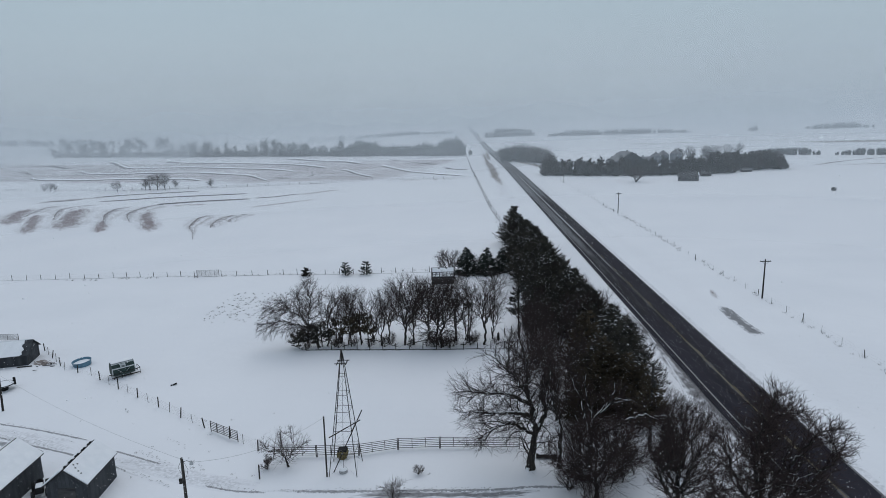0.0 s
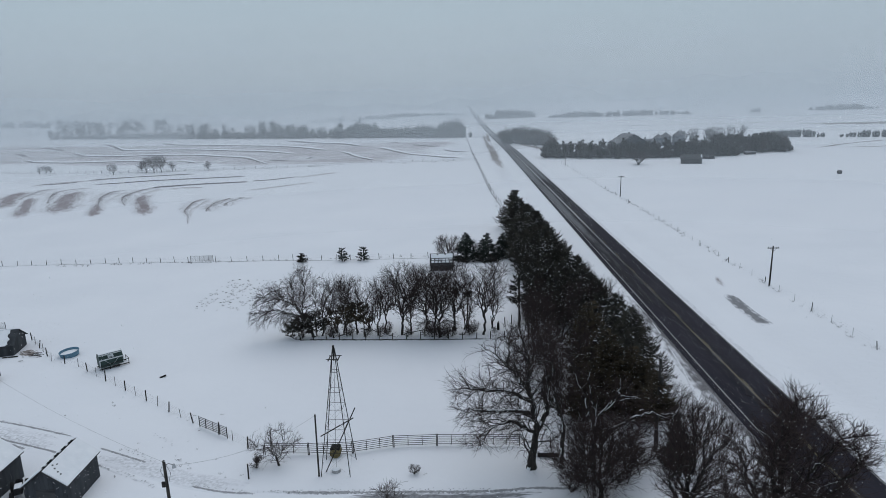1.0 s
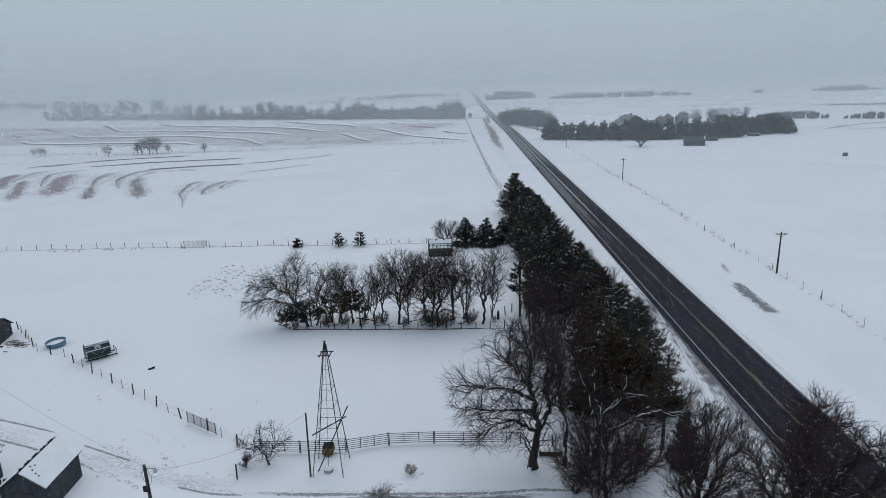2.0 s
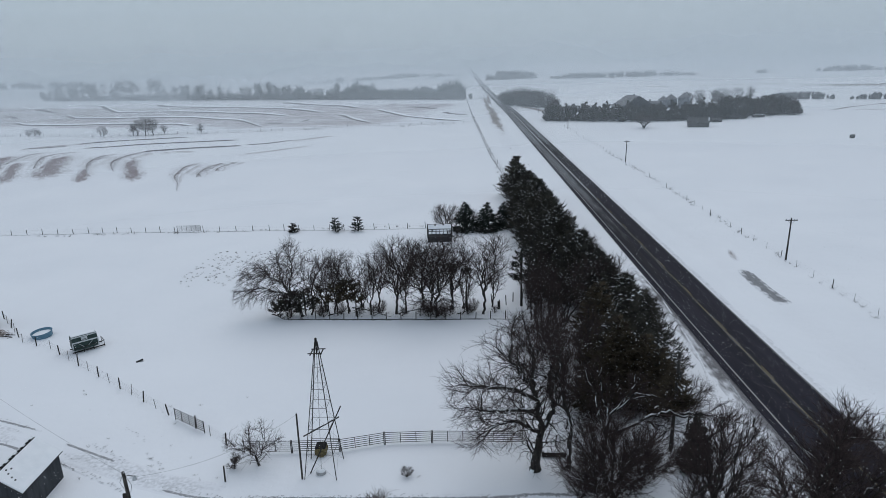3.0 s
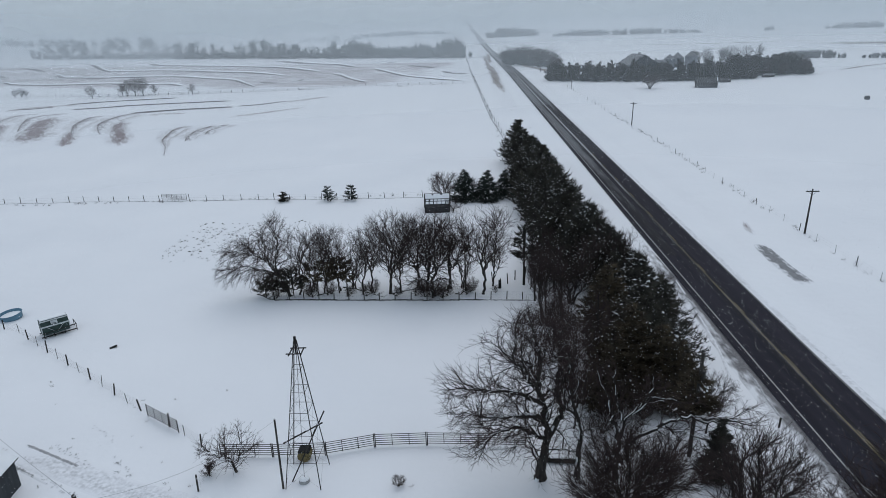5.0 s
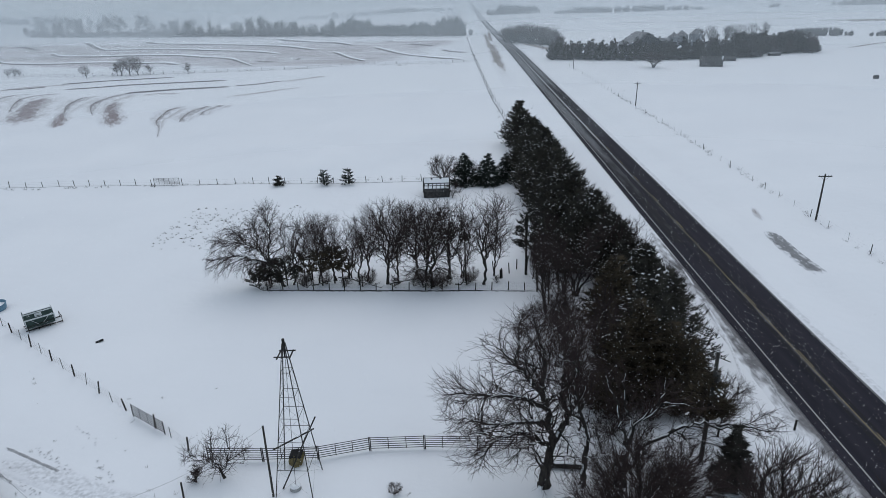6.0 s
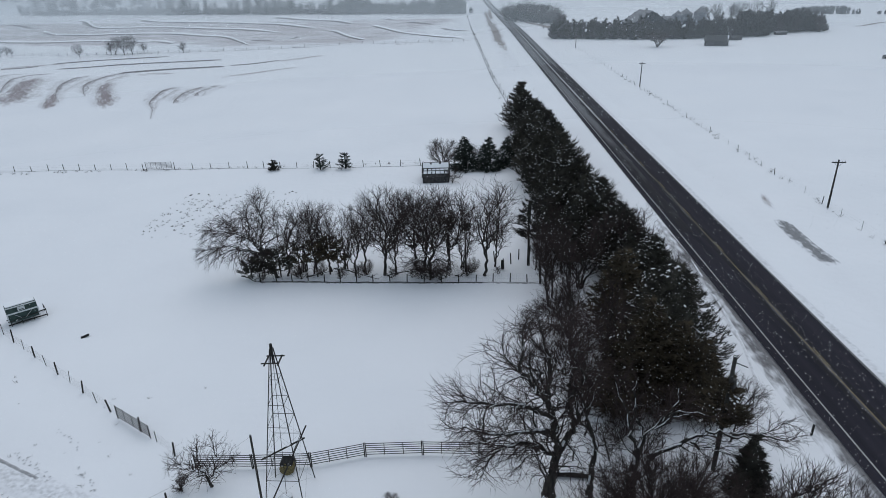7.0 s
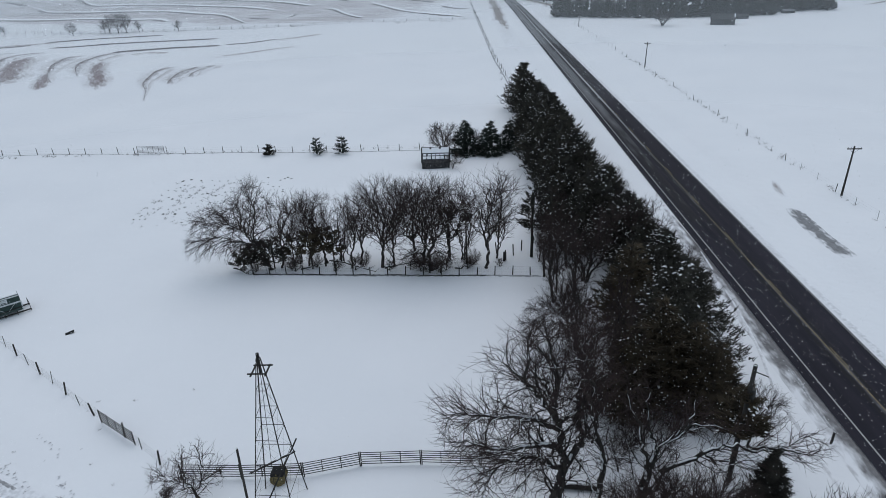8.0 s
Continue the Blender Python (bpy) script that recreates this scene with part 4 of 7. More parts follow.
def bare_tree(kind, x, y, h, turn=0.0, name="bare_tree", label="leafless dark deciduous tree standing in snow", group="bare trees", wide=1.0, **how):
    """Plants a leafless tree; each kind is grown once and then copied."""
    key = kind
    if key not in BARE:
        rng = random.Random(1000 + sum(ord(c) * (i + 1) for i, c in enumerate(kind)))
        h0 = how.pop("h0", h)
        twig_mat, laden = how.pop("twig_mat", M_TWIG), how.pop("laden", 0.0)
        ob = thing(name, label, "tree", group=group)
        if kind in SHAPES:
            thick, thin, ends = branched(rng, **SHAPES[kind])
            h0 = max(s[1].z for s in thick + thin + ends)
            crown = crown_mesh("crown", thin, ends, twig_mat)
        else:
            thick, thin = grow(rng, h0, **how)
            crown = tube_mesh("crown", thin, 3, twig_mat)
        part("trunk", limb_mesh("trunk", thick, 7, M_BARK), None, ob)
        part("crown", crown, None, ob, "bare twigs")
        if laden:
            rows = []
            for p, q, r, r2 in thick:
                if r > 0.03 and rng.random() < laden * (1.3 if p.z > 3.5 else 0.5):
                    off = Vector((-0.65, -0.6, 0.1)) if abs((q - p).normalized().z) > 0.6 else Vector((-0.05, -0.3, 0.8))
                    rows.append((p + off * r, q + off * r2, r * 0.42, r2 * 0.42))
            tagged(part("snow_load", limb_mesh("snow_load", rows, 5, M_ROOFSNOW), None, ob, "lines of snow stuck along the limbs"), kind="stuff")
        BARE[key] = (ob, h0)
        fresh = True
    else:
        fresh = False
    ob, h0 = BARE[key]
    k = h / h0 if h else 1.0
    lean_x, lean_y = (0, 0) if fresh else (6 * math.sin(x * 7.1 + y), 6 * math.sin(x * 3.3 + 2 * y))
    m = pose(x, y, gz(x, y) - 0.05, lean_x, lean_y, turn) @ Matrix.Diagonal((k * wide, k * wide, k, 1))
    if fresh:
        ob.matrix_basis = m
        return ob
    c = copy_thing(ob, m)
    c.matrix_basis = m
    c.name = name
    return tagged(c, label, "tree", group)


def needle_mesh(rng, h, r, tufts, blade, profile, material, core=0.55, up=0.25, skirt=0.04, whorls=0):
    """Dense evergreen crown: a ragged inner body and many short pointed sprays round it."""
    verts, faces = [], []
    rings, sides = 10, 11
    for i in range(rings + 1):
        t = i / rings
        for s in range(sides):
            an = 2 * math.pi * s / sides
            rr = r * profile(t) * core * rng.uniform(0.75, 1.15) + 0.02
            verts.append((rr * math.cos(an), rr * math.sin(an), h * (skirt + (0.96 - skirt) * t)))
    for i in range(rings):
        for s in range(sides):
            a, b = i * sides + s, i * sides + (s + 1) % sides
            faces.append((a, b, b + sides, a + sides))
    tips = []
    n_br = max(12, tufts // 9)
    for k in range(n_br):
        t = 1 - math.sqrt(rng.random()) if rng.random() < 0.75 else rng.random()
        if whorls:
            t = (int(t * whorls) + 0.55 * rng.random()) / whorls
        t = skirt + (0.985 - skirt) * t
        an = rng.uniform(0, 2 * math.pi)
        ln = r * profile(t) * rng.uniform(0.72, 1.2) + blade * 0.3
        out = Vector((math.cos(an), math.sin(an), up + rng.gauss(0, 0.1)))
        side = Vector((-math.sin(an), math.cos(an), 0))
        foot = Vector((0, 0, t * h - 0.15 * ln))
        for c in range(9):
            s = 1.0 - 0.6 * (c / 8) ** 1.2
            wid = ln * 0.30 * (1.05 - s) + blade * 0.12
            q = foot + out * (ln * s) + side * rng.uniform(-1, 1) * wid * 1.3 + Vector((0, 0, rng.gauss(0, wid * 0.35)))
            if c < 3:
                tips.append(q.copy())
            for b in range(rng.randint(3, 5)):
                p = q + Vector((rng.gauss(0, blade * 0.22), rng.gauss(0, blade * 0.22), rng.gauss(0, blade * 0.18)))
                d = (out.normalized() + side * rng.gauss(0, 0.7) + Vector((0, 0, rng.gauss(0.1, 0.4)))).normalized()
                sd = d.cross(Vector((rng.gauss(0, 1), rng.gauss(0, 1), rng.gauss(0, 1)))).normalized()
                if c == 0 and up > 0.3:
                    d = (d + Vector((0, 0, 0.8))).normalized()
                L, W = blade * rng.uniform(0.6, 1.2) * (1.5 if c == 0 and b == 0 else 1.0), blade * rng.uniform(0.2, 0.34)
                i = len(verts)
                verts += [tuple(p - d * L * 0.4 + sd * W * 0.5), tuple(p - d * L * 0.4 - sd * W * 0.5), tuple(p + sd * W * -0.15 + d * L * 0.2), tuple(p + d * L)]
                faces += [(i, i + 1, i + 2), (i, i + 2, i + 3)]
    return pydata("crown", verts, faces, material), tips


def snow_clumps(rng, tips, count, size):
    """Small ragged pads of snow lying along the branch ends, a few to each branch."""
    verts, faces = [], []
    for _ in range(max(1, count // 3)):
        t = rng.choice(tips)
        for _ in range(rng.choice((1, 2, 3, 4, 6))):
            p = t + Vector((rng.gauss(0, size * 2.2), rng.gauss(0, size * 2.2), rng.gauss(0, size)))
            s = size * rng.choice((0.22, 0.3, 0.38, 0.5, 0.75))
            d = Vector((p.x, p.y, 0)).normalized()
            e = Vector((-d.y, d.x, 0))
            p = p + d * s * 0.4
            i, n = len(verts), 6
            verts.append(tuple(p + Vector((0, 0, s * 0.3))))
            for k in range(n):
                an = 2 * math.pi * k / n
                q = s * rng.uniform(0.45, 1.2)
                verts.append(tuple(p + d * (math.cos(an) * q * 1.5) + e * (math.sin(an) * q * 0.8) + Vector((0, 0, rng.uniform(-0.25, 0.15) * s - 0.3 * math.cos(an) * q))))
            verts.append(tuple(p - Vector((0, 0, s * 0.2))))
            for k in range(n):
                a, b = i + 1 + k, i + 1 + (k + 1) % n
                faces += [(i, a, b), (i + n + 1, b, a)]
    return pydata("snow_load", verts, faces, M_ROOFSNOW)


EVER = {}


def evergreen(kind, x, y, h, turn=0.0, name="cedar_tree", label="dense dark cedar flecked with snow", group="windbreak cedars", r=2.6, tufts=1500, blade=0.5, taper=0.75, material=None, clumps=45, wide=1.0, bare=0.0, core=0.55, size=0.18, whorls=0, up=0.25):
    if kind not in EVER:
        rng = random.Random(2000 + sum(ord(c) * (i + 1) for i, c in enumerate(kind)))

        def profile(t):
            t = max(0.0, (t - bare) / (1 - bare))
            return max(0.02, (1 - t) ** taper * (0.55 + 0.45 * min(1, t / 0.14)))

        ob = thing(name, label, "tree", group=group)
        trunk = [(Vector((0, 0, -0.2)), Vector((0, 0, h * 0.5)), 0.022 * h, 0.012 * h), (Vector((0, 0, h * 0.5)), Vector((0, 0, h * 0.93)), 0.012 * h, 0.01)]
        part("trunk", tube_mesh("trunk", trunk, 7, M_BARK), None, ob)
        crown, tips = needle_mesh(rng, h, r, tufts, blade, profile, material or M_CEDAR, core, up, max(0.02, bare), whorls)
        part("crown", crown, None, ob)
        if clumps:
            tagged(part("snow_load", snow_clumps(rng, tips, clumps, size), None, ob, "small clumps of snow on the branches"), kind="stuff")
        EVER[kind] = (ob, h)
        fresh = True
    else:
        fresh = False
    ob, h0 = EVER[kind]
    k = h / h0
    m = pose(x, y, gz(x, y) - 0.05, 0, 0, turn) @ Matrix.Diagonal((k * wide, k * wide, k, 1))
    if fresh:
        ob.matrix_basis = m
        return ob
    c = copy_thing(ob, m)
    c.matrix_basis = m
    c.name = name
    return tagged(c, label, "tree", group)


# the windbreak beside the road
rw = random.Random(7)
for k in range(17):
    y = 164 - 6.2 * k
    for row, x in ((0, 14.0 if y > 150 else 13.6 if y > 92 else 13.4), (1, 16.2 if y > 92 else 16.2 if y > 85 else 17.6)):
        if y < 61 or (row and (y < 72 or k < 2)) or (row == 0 and y < 88):
            continue
        h = 9.6 * rw.uniform(0.86, 1.06) * (1.0 if y > 85 else 0.94) * ((0.0, 0.0, 0.68, 0.82, 0.92)[k] if row and k < 5 else 0.88 if k in (1, 2) else 1.0)
        dry = y < 82 and row == 0
        evergreen("cedar_dry" if dry else ("cedar_a", "cedar_b", "cedar_c")[(k + row) % 3], x + rw.uniform(-0.8, 0.8) + 1.2 * smooth(118, 150, y), y + rw.uniform(-1, 1) + row * 2.5, h if (k or row) else 10.3, rw.uniform(0, 360), wide=1.3 if k < 2 and not row else 1.02 if y > 92 else 1.0,
                  label="dark cedar with brownish winter needles" if dry else "dense dark cedar flecked with snow", r=4.2, tufts=2200, blade=0.45, taper=0.9, clumps=30 if dry else 210, size=0.17, material=M_RUST if dry else M_CEDAR, core=0.62, up=0.5)
evergreen("cedar_snowy", 17.7, 67.0, 10.3, 30, label="broad dark cedar with snow caught on its branches", r=5.4, tufts=4200, blade=0.4, taper=0.75, clumps=560, size=0.19, up=0.4)
for x, y, h in ((14.8, 63.2, 9.0), (18.3, 60.8, 6.8), (12.4, 61.6, 8.0), (17.2, 62.4, 7.4), (15.0, 72.5, 9.2)):
    evergreen("cedar_dry", x, y, h, rw.uniform(0, 360), label="dark cedar with brownish winter needles", r=3.6, tufts=1800, blade=0.5, taper=0.8, clumps=25, material=M_RUST)
evergreen("cedar_tall_stem", 8.2, 88.9, 8.6, 20, label="thin cedar with a bare stem and ragged crown", r=1.5, tufts=300, blade=0.4, taper=0.35, bare=0.45, core=0.15, clumps=60)
evergreen("cedar_tall_stem", 10.5, 90.7, 7.4, 140, label="thin cedar with a bare stem and ragged crown")
# spruces by the north fence and at the belt's south end
for x, y, h, t in ((1.3, 131.0, 6.3, 0), (5.5, 130.6, 6.2, 80), (9.0, 132.6, 5.4, 200)):
    evergreen("spruce", x, y, h, t, "spruce_tree", "dark green spruce with drooping snowy boughs", "spruces", r=2.9, tufts=1500, blade=0.5, taper=0.9, material=M_SPRUCE, clumps=300, core=0.2, whorls=13, up=0.05, size=0.2)
for x, y, h in ((-25.6, 133.4, 3.3), (-20.9, 133.6, 3.4)):
    evergreen("young_spruce", x, y, h, x * 40, "spruce_tree", "young dark spruce beside a wire fence", "spruces", r=1.7, tufts=260, blade=0.36, taper=0.75, material=M_SPRUCE, clumps=40, core=0.12, up=0.3, size=0.1)
evergreen("round_juniper", -34.6, 134.0, 2.0, 0, "juniper_bush", "small round dark juniper beside a wire fence", "spruces", r=1.15, tufts=260, blade=0.36, taper=0.5, clumps=6, core=0.35)
evergreen("south_cedar", 18.3, 51.8, 5.3, 0, label="slim dark cedar among bare trees", r=1.6, tufts=2000, blade=0.27, taper=0.85, clumps=12, core=0.65)

# big bare trees at the windbreak's south end
bare_tree("spreading", 5.65, 52.5, 14.3, 0, label="old spreading bare tree with crooked limbs", laden=0.06)
bare_tree("gnarled", 8.3, 52.4, 0, 0, label="gnarled bare tree with snow along its limbs", laden=0.35)
bare_tree("limbed", 11.0, 52.4, 0, 0, label="bare tree with snow along its heavy limbs", laden=0.5)
bare_tree("vase_tree", 15.3, 41.5, 12.9, 0, label="vase-shaped bare tree with a short trunk")
bare_tree("broad_tree", 18.6, 36.5, 15.8, 0, label="tall broad bare tree beside the road", wide=1.12)
bare_tree("forked", 10.6, 47.3, 8.0, 0, label="low-forked bare tree with dense upright twigs", wide=1.15)
bare_tree("shrub", 8.6, 48.8, 4.0, 20, label="low dense shrub of thin bare stems")
bare_tree("shrub", 10.2, 45.6, 4.0, 150, label="low dense shrub of thin bare stems")
for kind, x, y, h, t in (("shrub", 11.4, 57.8, 4.0, 30), ("shrub", 15.2, 59.6, 3.8, 110), ("grove_c", 9.8, 80.4, 8.0, 75), ("grove_a", 8.9, 87.6, 6.8, 15), ("grove_c", 10.6, 92.6, 7.4, 300), ("grove_b", 9.4, 83.0, 8.2, 120), ("grove_c", 10.2, 66.0, 7.4, 200), ("grove_c", 9.8, 72.6, 7.2, 130), ("grove_a", 9.2, 58.4, 7.0, 20), ("upright", 9.6, 62.0, 8.6, 70), ("upright", 10.0, 70.0, 8.6, 320), ("upright", 12.6, 67.5, 9.6, 30), ("upright", 11.4, 78.6, 9.4, 230), ("bushy", 13.2, 82.6, 9.4, 280), ("upright", 11.8, 86.4, 8.6, 330), ("bushy", 12.8, 62.4, 9.6, 95),
                         ("upright", 9.2, 78.5, 8.0, 20), ("upright", 9.0, 84.0, 6.5, 75)):
    bare_tree(kind, x, y, h, t, label="bare tree crowded against dark cedars")
bare_tree("bushy", 20.6, 84.0, 9.4, 75, label="bare tree between dark cedars and the road")
evergreen("cedar_b", 18.9, 76.5, 8.6, 75)
evergreen("cedar_c", 18.6, 85.5, 7.6, 205)
bare_tree("grove_c", 18.9, 95.5, 7.4, 40, label="bare tree between dark cedars and the road")
bare_tree("grove_c", 18.4, 90.0, 7.8, 220, label="bare tree between dark cedars and the road")
bare_tree("grove_c", 22.0, 78.5, 6.6, 15, label="bare tree between dark cedars and the road")
bare_tree("upright", 21.2, 72.0, 6.4, 15, label="bare tree between dark cedars and the road")
bare_tree("grove_c", 19.6, 57.4, 6.0, 95, label="low bare tree between dark cedars and the road")
bare_tree("bushy", 20.8, 106.0, 6.0, 165, label="bare tree between dark cedars and the road")

for x, y, h in ((13.4, 49.6, 3.4), (12.2, 48.8, 3.0), (9.8, 48.0, 2.6), (10.0, 51.2, 3.8), (12.3, 51.4, 3.4), (13.7, 51.8, 3.6), (14.8, 50.8, 3.2), (9.4, 50.0, 3.2), (13.0, 56.4, 3.4), (10.4, 55.6, 3.6)):
    bare_tree("thicket", x, y, h, x * 70, "brush_clump", "thicket of thin upright leafless stems in snow", "thickets", trunk_r=0.05, levels=3, spread=0.6, fork=0.02, kids=(11, 5, 3), twig=0.013, limb=0.85, twig_mat=M_PALETWIG)

evergreen("cedar_ragged", 17.52, 55.02, 7.8, 60, label="ragged brownish cedar hiding a wooden pole", r=1.5, tufts=420, blade=0.45, taper=0.5, bare=0.5, core=0.2, clumps=20, material=M_RUST)

# the grove behind the wire fence
for kind, x, y, h, t, label in (
        ("grove_lean", -21.5, 87.0, 11.8, 0, "leaning bare tree with drooping twigs beside a fence"),
        ("grove_a", -20.4, 87.4, 9.8, 0, ""), ("grove_b", -17.4, 87.6, 9.6, 200, ""), ("grove_a", -15.4, 88.4, 9.4, 150, ""),
        ("grove_b", -12.2, 87.0, 9.8, 10, ""), ("grove_d", -13.8, 89.0, 8.6, 60, "many-stemmed bare tree in a snowy grove"),
        ("grove_d", -18.6, 88.6, 8.8, 10, "many-stemmed bare tree in a snowy grove"), ("grove_a", -11.4, 88.0, 9.6, 60, ""), ("grove_c", -8.8, 87.0, 11.5, 300, ""), ("grove_b", -7.5, 87.2, 11.2, 75, ""), ("grove_c", -5.4, 89.6, 10.6, 45, ""),
        ("grove_crooked", -3.2, 86.0, 10.9, 0, "crooked bare tree whose low limbs hang over a fence"), ("grove_a", -1.5, 88.2, 11.2, 330, ""), ("grove_c", -4.2, 87.6, 11.4, 150, ""),
        ("grove_a", 2.9, 86.2, 12.4, 20, ""), ("grove_d", 0.3, 88.6, 8.4, 15, "many-stemmed bare tree in a snowy grove"), ("grove_b", 4.2, 88.6, 9.6, 240, "")):
    bare_tree(kind, x, y, h, t, label=label or "slender bare tree in a snowy grove", group="grove trees", wide=1.0 if kind in ("grove_lean", "grove_crooked") else 1.2)
bare_tree("grove_lean", 10.4, 71.0, 7.2, 0, label="low-limbed bare tree leaning out from dark cedars")
for x, y, h in ((-24.6, 86.9, 3.4), (-23.2, 87.4, 4.0), (-21.2, 87.2, 4.2)):
    evergreen("low_cedar", x, y, h, x * 30, "cedar_bush", "low dark cedar bush under bare trees", "grove bushes", r=1.5, tufts=170, blade=0.5, taper=0.45, clumps=6, core=0.08, bare=0.2)
for x, y, h in ((-16.8, 87.0, 4.8), (-15.4, 87.6, 5.2), (-14.2, 86.8, 4.9), (-19.0, 87.6, 4.2)):
    evergreen("grove_cedar", x, y, h, x * 30, "cedar_bush", "brownish cedar with a bare stem under bare trees", "grove bushes", r=1.4, tufts=150, blade=0.5, taper=0.35, clumps=8, core=0.05, bare=0.42, material=M_RUST)
for x, y, h in ((-1.2, 88.2, 7.6), (0.7, 87.4, 7.2)):
    evergreen("stem_cedar", x, y, h, x * 90, "cedar_tree", "thin cedar with a few dark tufts on a bare stem", "grove bushes", r=0.6, tufts=60, blade=0.36, taper=0.3, clumps=4, core=0.05, bare=0.72)
rl = random.Random(19)
for x0, y0, z0, x1, y1, z1 in ((-14.6, 86.3, 1.7, -9.5, 85.6, 0.25), (-8.4, 85.7, 0.7, -5.0, 85.5, 1.2), (-18.0, 86.5, 0.2, -15.2, 86.1, 0.9), (-0.6, 85.6, 0.3, 1.4, 85.2, 1.0), (-25.4, 86.0, 0.9, -23.4, 85.6, 0.1)):
    a, b = Vector((x0, y0, z0 + gz(x0, y0))), Vector((x1, y1, z1 + gz(x1, y1)))
    pts = [a.lerp(b, k / 6) + Vector((0, rl.gauss(0, 0.08), rl.gauss(0, 0.1) - (0.15 if z0 > 1 else 0))) for k in range(7)]
    rows = [(p, q, 0.10 - 0.012 * k, 0.09 - 0.012 * k) for k, (p, q) in enumerate(zip(pts, pts[1:]))]
    side = []
    for p in pts[1:]:
        for _ in range(3):
            e = p + Vector((rl.gauss(0.2, 0.5), rl.gauss(-0.1, 0.4), rl.uniform(-0.1, 0.9)))
            e.z = max(e.z, 0.1)
            side.append((p, e, 0.025, 0.008))
    limb = thing("fallen_limb", "broken snowy limb fallen under bare trees", "branch", group="fallen limbs")
    part("wood", tube_mesh("wood", rows, 6, M_BARK, True), None, limb)
    part("shoots", tube_mesh("shoots", side, 3, M_TWIG), None, limb)
BRUSH = dict(trunk_r=0.06, levels=3, spread=1.25, fork=0.02, kids=(13, 5, 3), twig=0.016)
for x, y, h in ((-18.6, 86.4, 2.1), (-11.8, 86.4, 2.0), (-8.0, 86.2, 1.7), (-5.6, 86.2, 1.6), (-3.4, 85.4, 2.2), (-1.6, 86.0, 2.0), (0.8, 86.2, 1.9), (-23.2, 86.6, 1.8), (-14.0, 86.2, 1.8), (-4.4, 85.8, 2.2), (-2.2, 85.3, 2.2)):
    bare_tree("brush", x, y, h, x * 50, "brush_clump", "tangle of leafless brush along a fence", "grove bushes", **BRUSH)
for x, y, h in ((-19.2, 87.0, 2.6), (-11.0, 87.2, 2.4), (-4.6, 87.4, 2.8), (-2.8, 86.2, 2.8), (1.2, 87.0, 2.4), (-16.4, 87.4, 2.6)):
    bare_tree("shrub", x, y, h, x * 33, "brush_clump", "tangle of brown brush under bare trees", "grove bushes", wide=1.15)
bare_tree("brush", 4.4, 81.5 + 5, 1.2, 60, "brush_clump", "tangle of leafless brush along a fence", "grove bushes")

# yard shrubs and small trees
bare_tree("fruit", -17.6, 53.7, 4.3, 0, name="apple_tree", label="small crooked bare fruit tree by a pipe fence", group="yard trees", laden=0.7)
bare_tree("fence_bush", -19.5, 53.3, 1.4, 0, name="bush", label="leafless bush against a corner post", group="yard trees", trunk_r=0.05, levels=3, spread=0.7, fork=0.05, kids=(12, 6, 4), twig=0.014)
bare_tree("round_bare", -4.85, 51.8, 1.05, 0, name="bush", label="small round dry shrub half buried in snow", group="yard trees")
bare_tree("thicket", -6.6, 46.8, 3.3, 80, name="bush", label="thin leafless bush beside the farm drive", group="yard trees", wide=0.95)
bare_tree("round_bare", -2.6, 132.9, 5.9, 0, label="rounded bare tree beside dark spruces", group="yard trees")
bare_tree("round_bare", 3.4, 132.4, 4.6, 90, label="rounded bare tree between dark spruces", group="yard trees")
bare_tree("fruit", -1.0, 123.0, 3.2, 140, label="small bare tree beside a plank shed", group="yard trees")

# field trees to the west
for x, y, h in ((-144.0, 364.5, 6.5), (-172.5, 367, 11), (-176.5, 366, 11.5), (-181.5, 367, 10), (-184.5, 368, 7.5), (-166.6, 368.5, 6.5), (-197.4, 360.2, 7.6), (-249.0, 379, 6.2), (-253.5, 380, 5.4), (-246, 379, 5.2)):
    bare_tree("field", x, y, h, x * 9, label="bare tree on a field boundary", group="field trees", wide=1.5)
bare_tree("round_bare", 84.0, 296.0, 8.0, 70, label="spreading bare tree before a cedar windbreak", group="field trees", wide=1.2)


# ---- shapes ----
def box(bm, x0, x1, y0, y1, z0, z1, m=None):
    mat_ = Matrix.Translation(((x0 + x1) / 2, (y0 + y1) / 2, (z0 + z1) / 2)) @ Matrix.Diagonal((x1 - x0, y1 - y0, z1 - z0, 1))
    bmesh.ops.create_cube(bm, size=1, matrix=(m @ mat_) if m else mat_)
    return bm


def slab(x0, x1, y0, y1, z0, z1, bevel=0.0, m=None):
    bm = box(bmesh.new(), x0, x1, y0, y1, z0, z1, m)
    if bevel:
        bmesh.ops.bevel(bm, geom=bm.edges[:], offset=bevel, segments=1, affect="EDGES")
    return bm


def rod(a, b, r, r2=None, sides=6):
    """A round bar from a to b with closed ends."""
    a, b = Vector(a), Vector(b)
    bm = bmesh.new()
    bmesh.ops.create_cone(bm, cap_ends=True, segments=sides, radius1=r, radius2=r if r2 is None else r2, depth=(b - a).length, matrix=Matrix.Translation((a + b) / 2) @ (b - a).to_track_quat("Z", "Y").to_matrix().to_4x4())
    return bm


def bar(a, b, wd, th):
    """A squared timber or angle iron from a to b."""
    a, b = Vector(a), Vector(b)
    bm = bmesh.new()
    bmesh.ops.create_cube(bm, size=1, matrix=Matrix.Translation((a + b) / 2) @ (b - a).to_track_quat("Z", "Y").to_matrix().to_4x4() @ Matrix.Diagonal((wd, th, (b - a).length, 1)))
    return bm


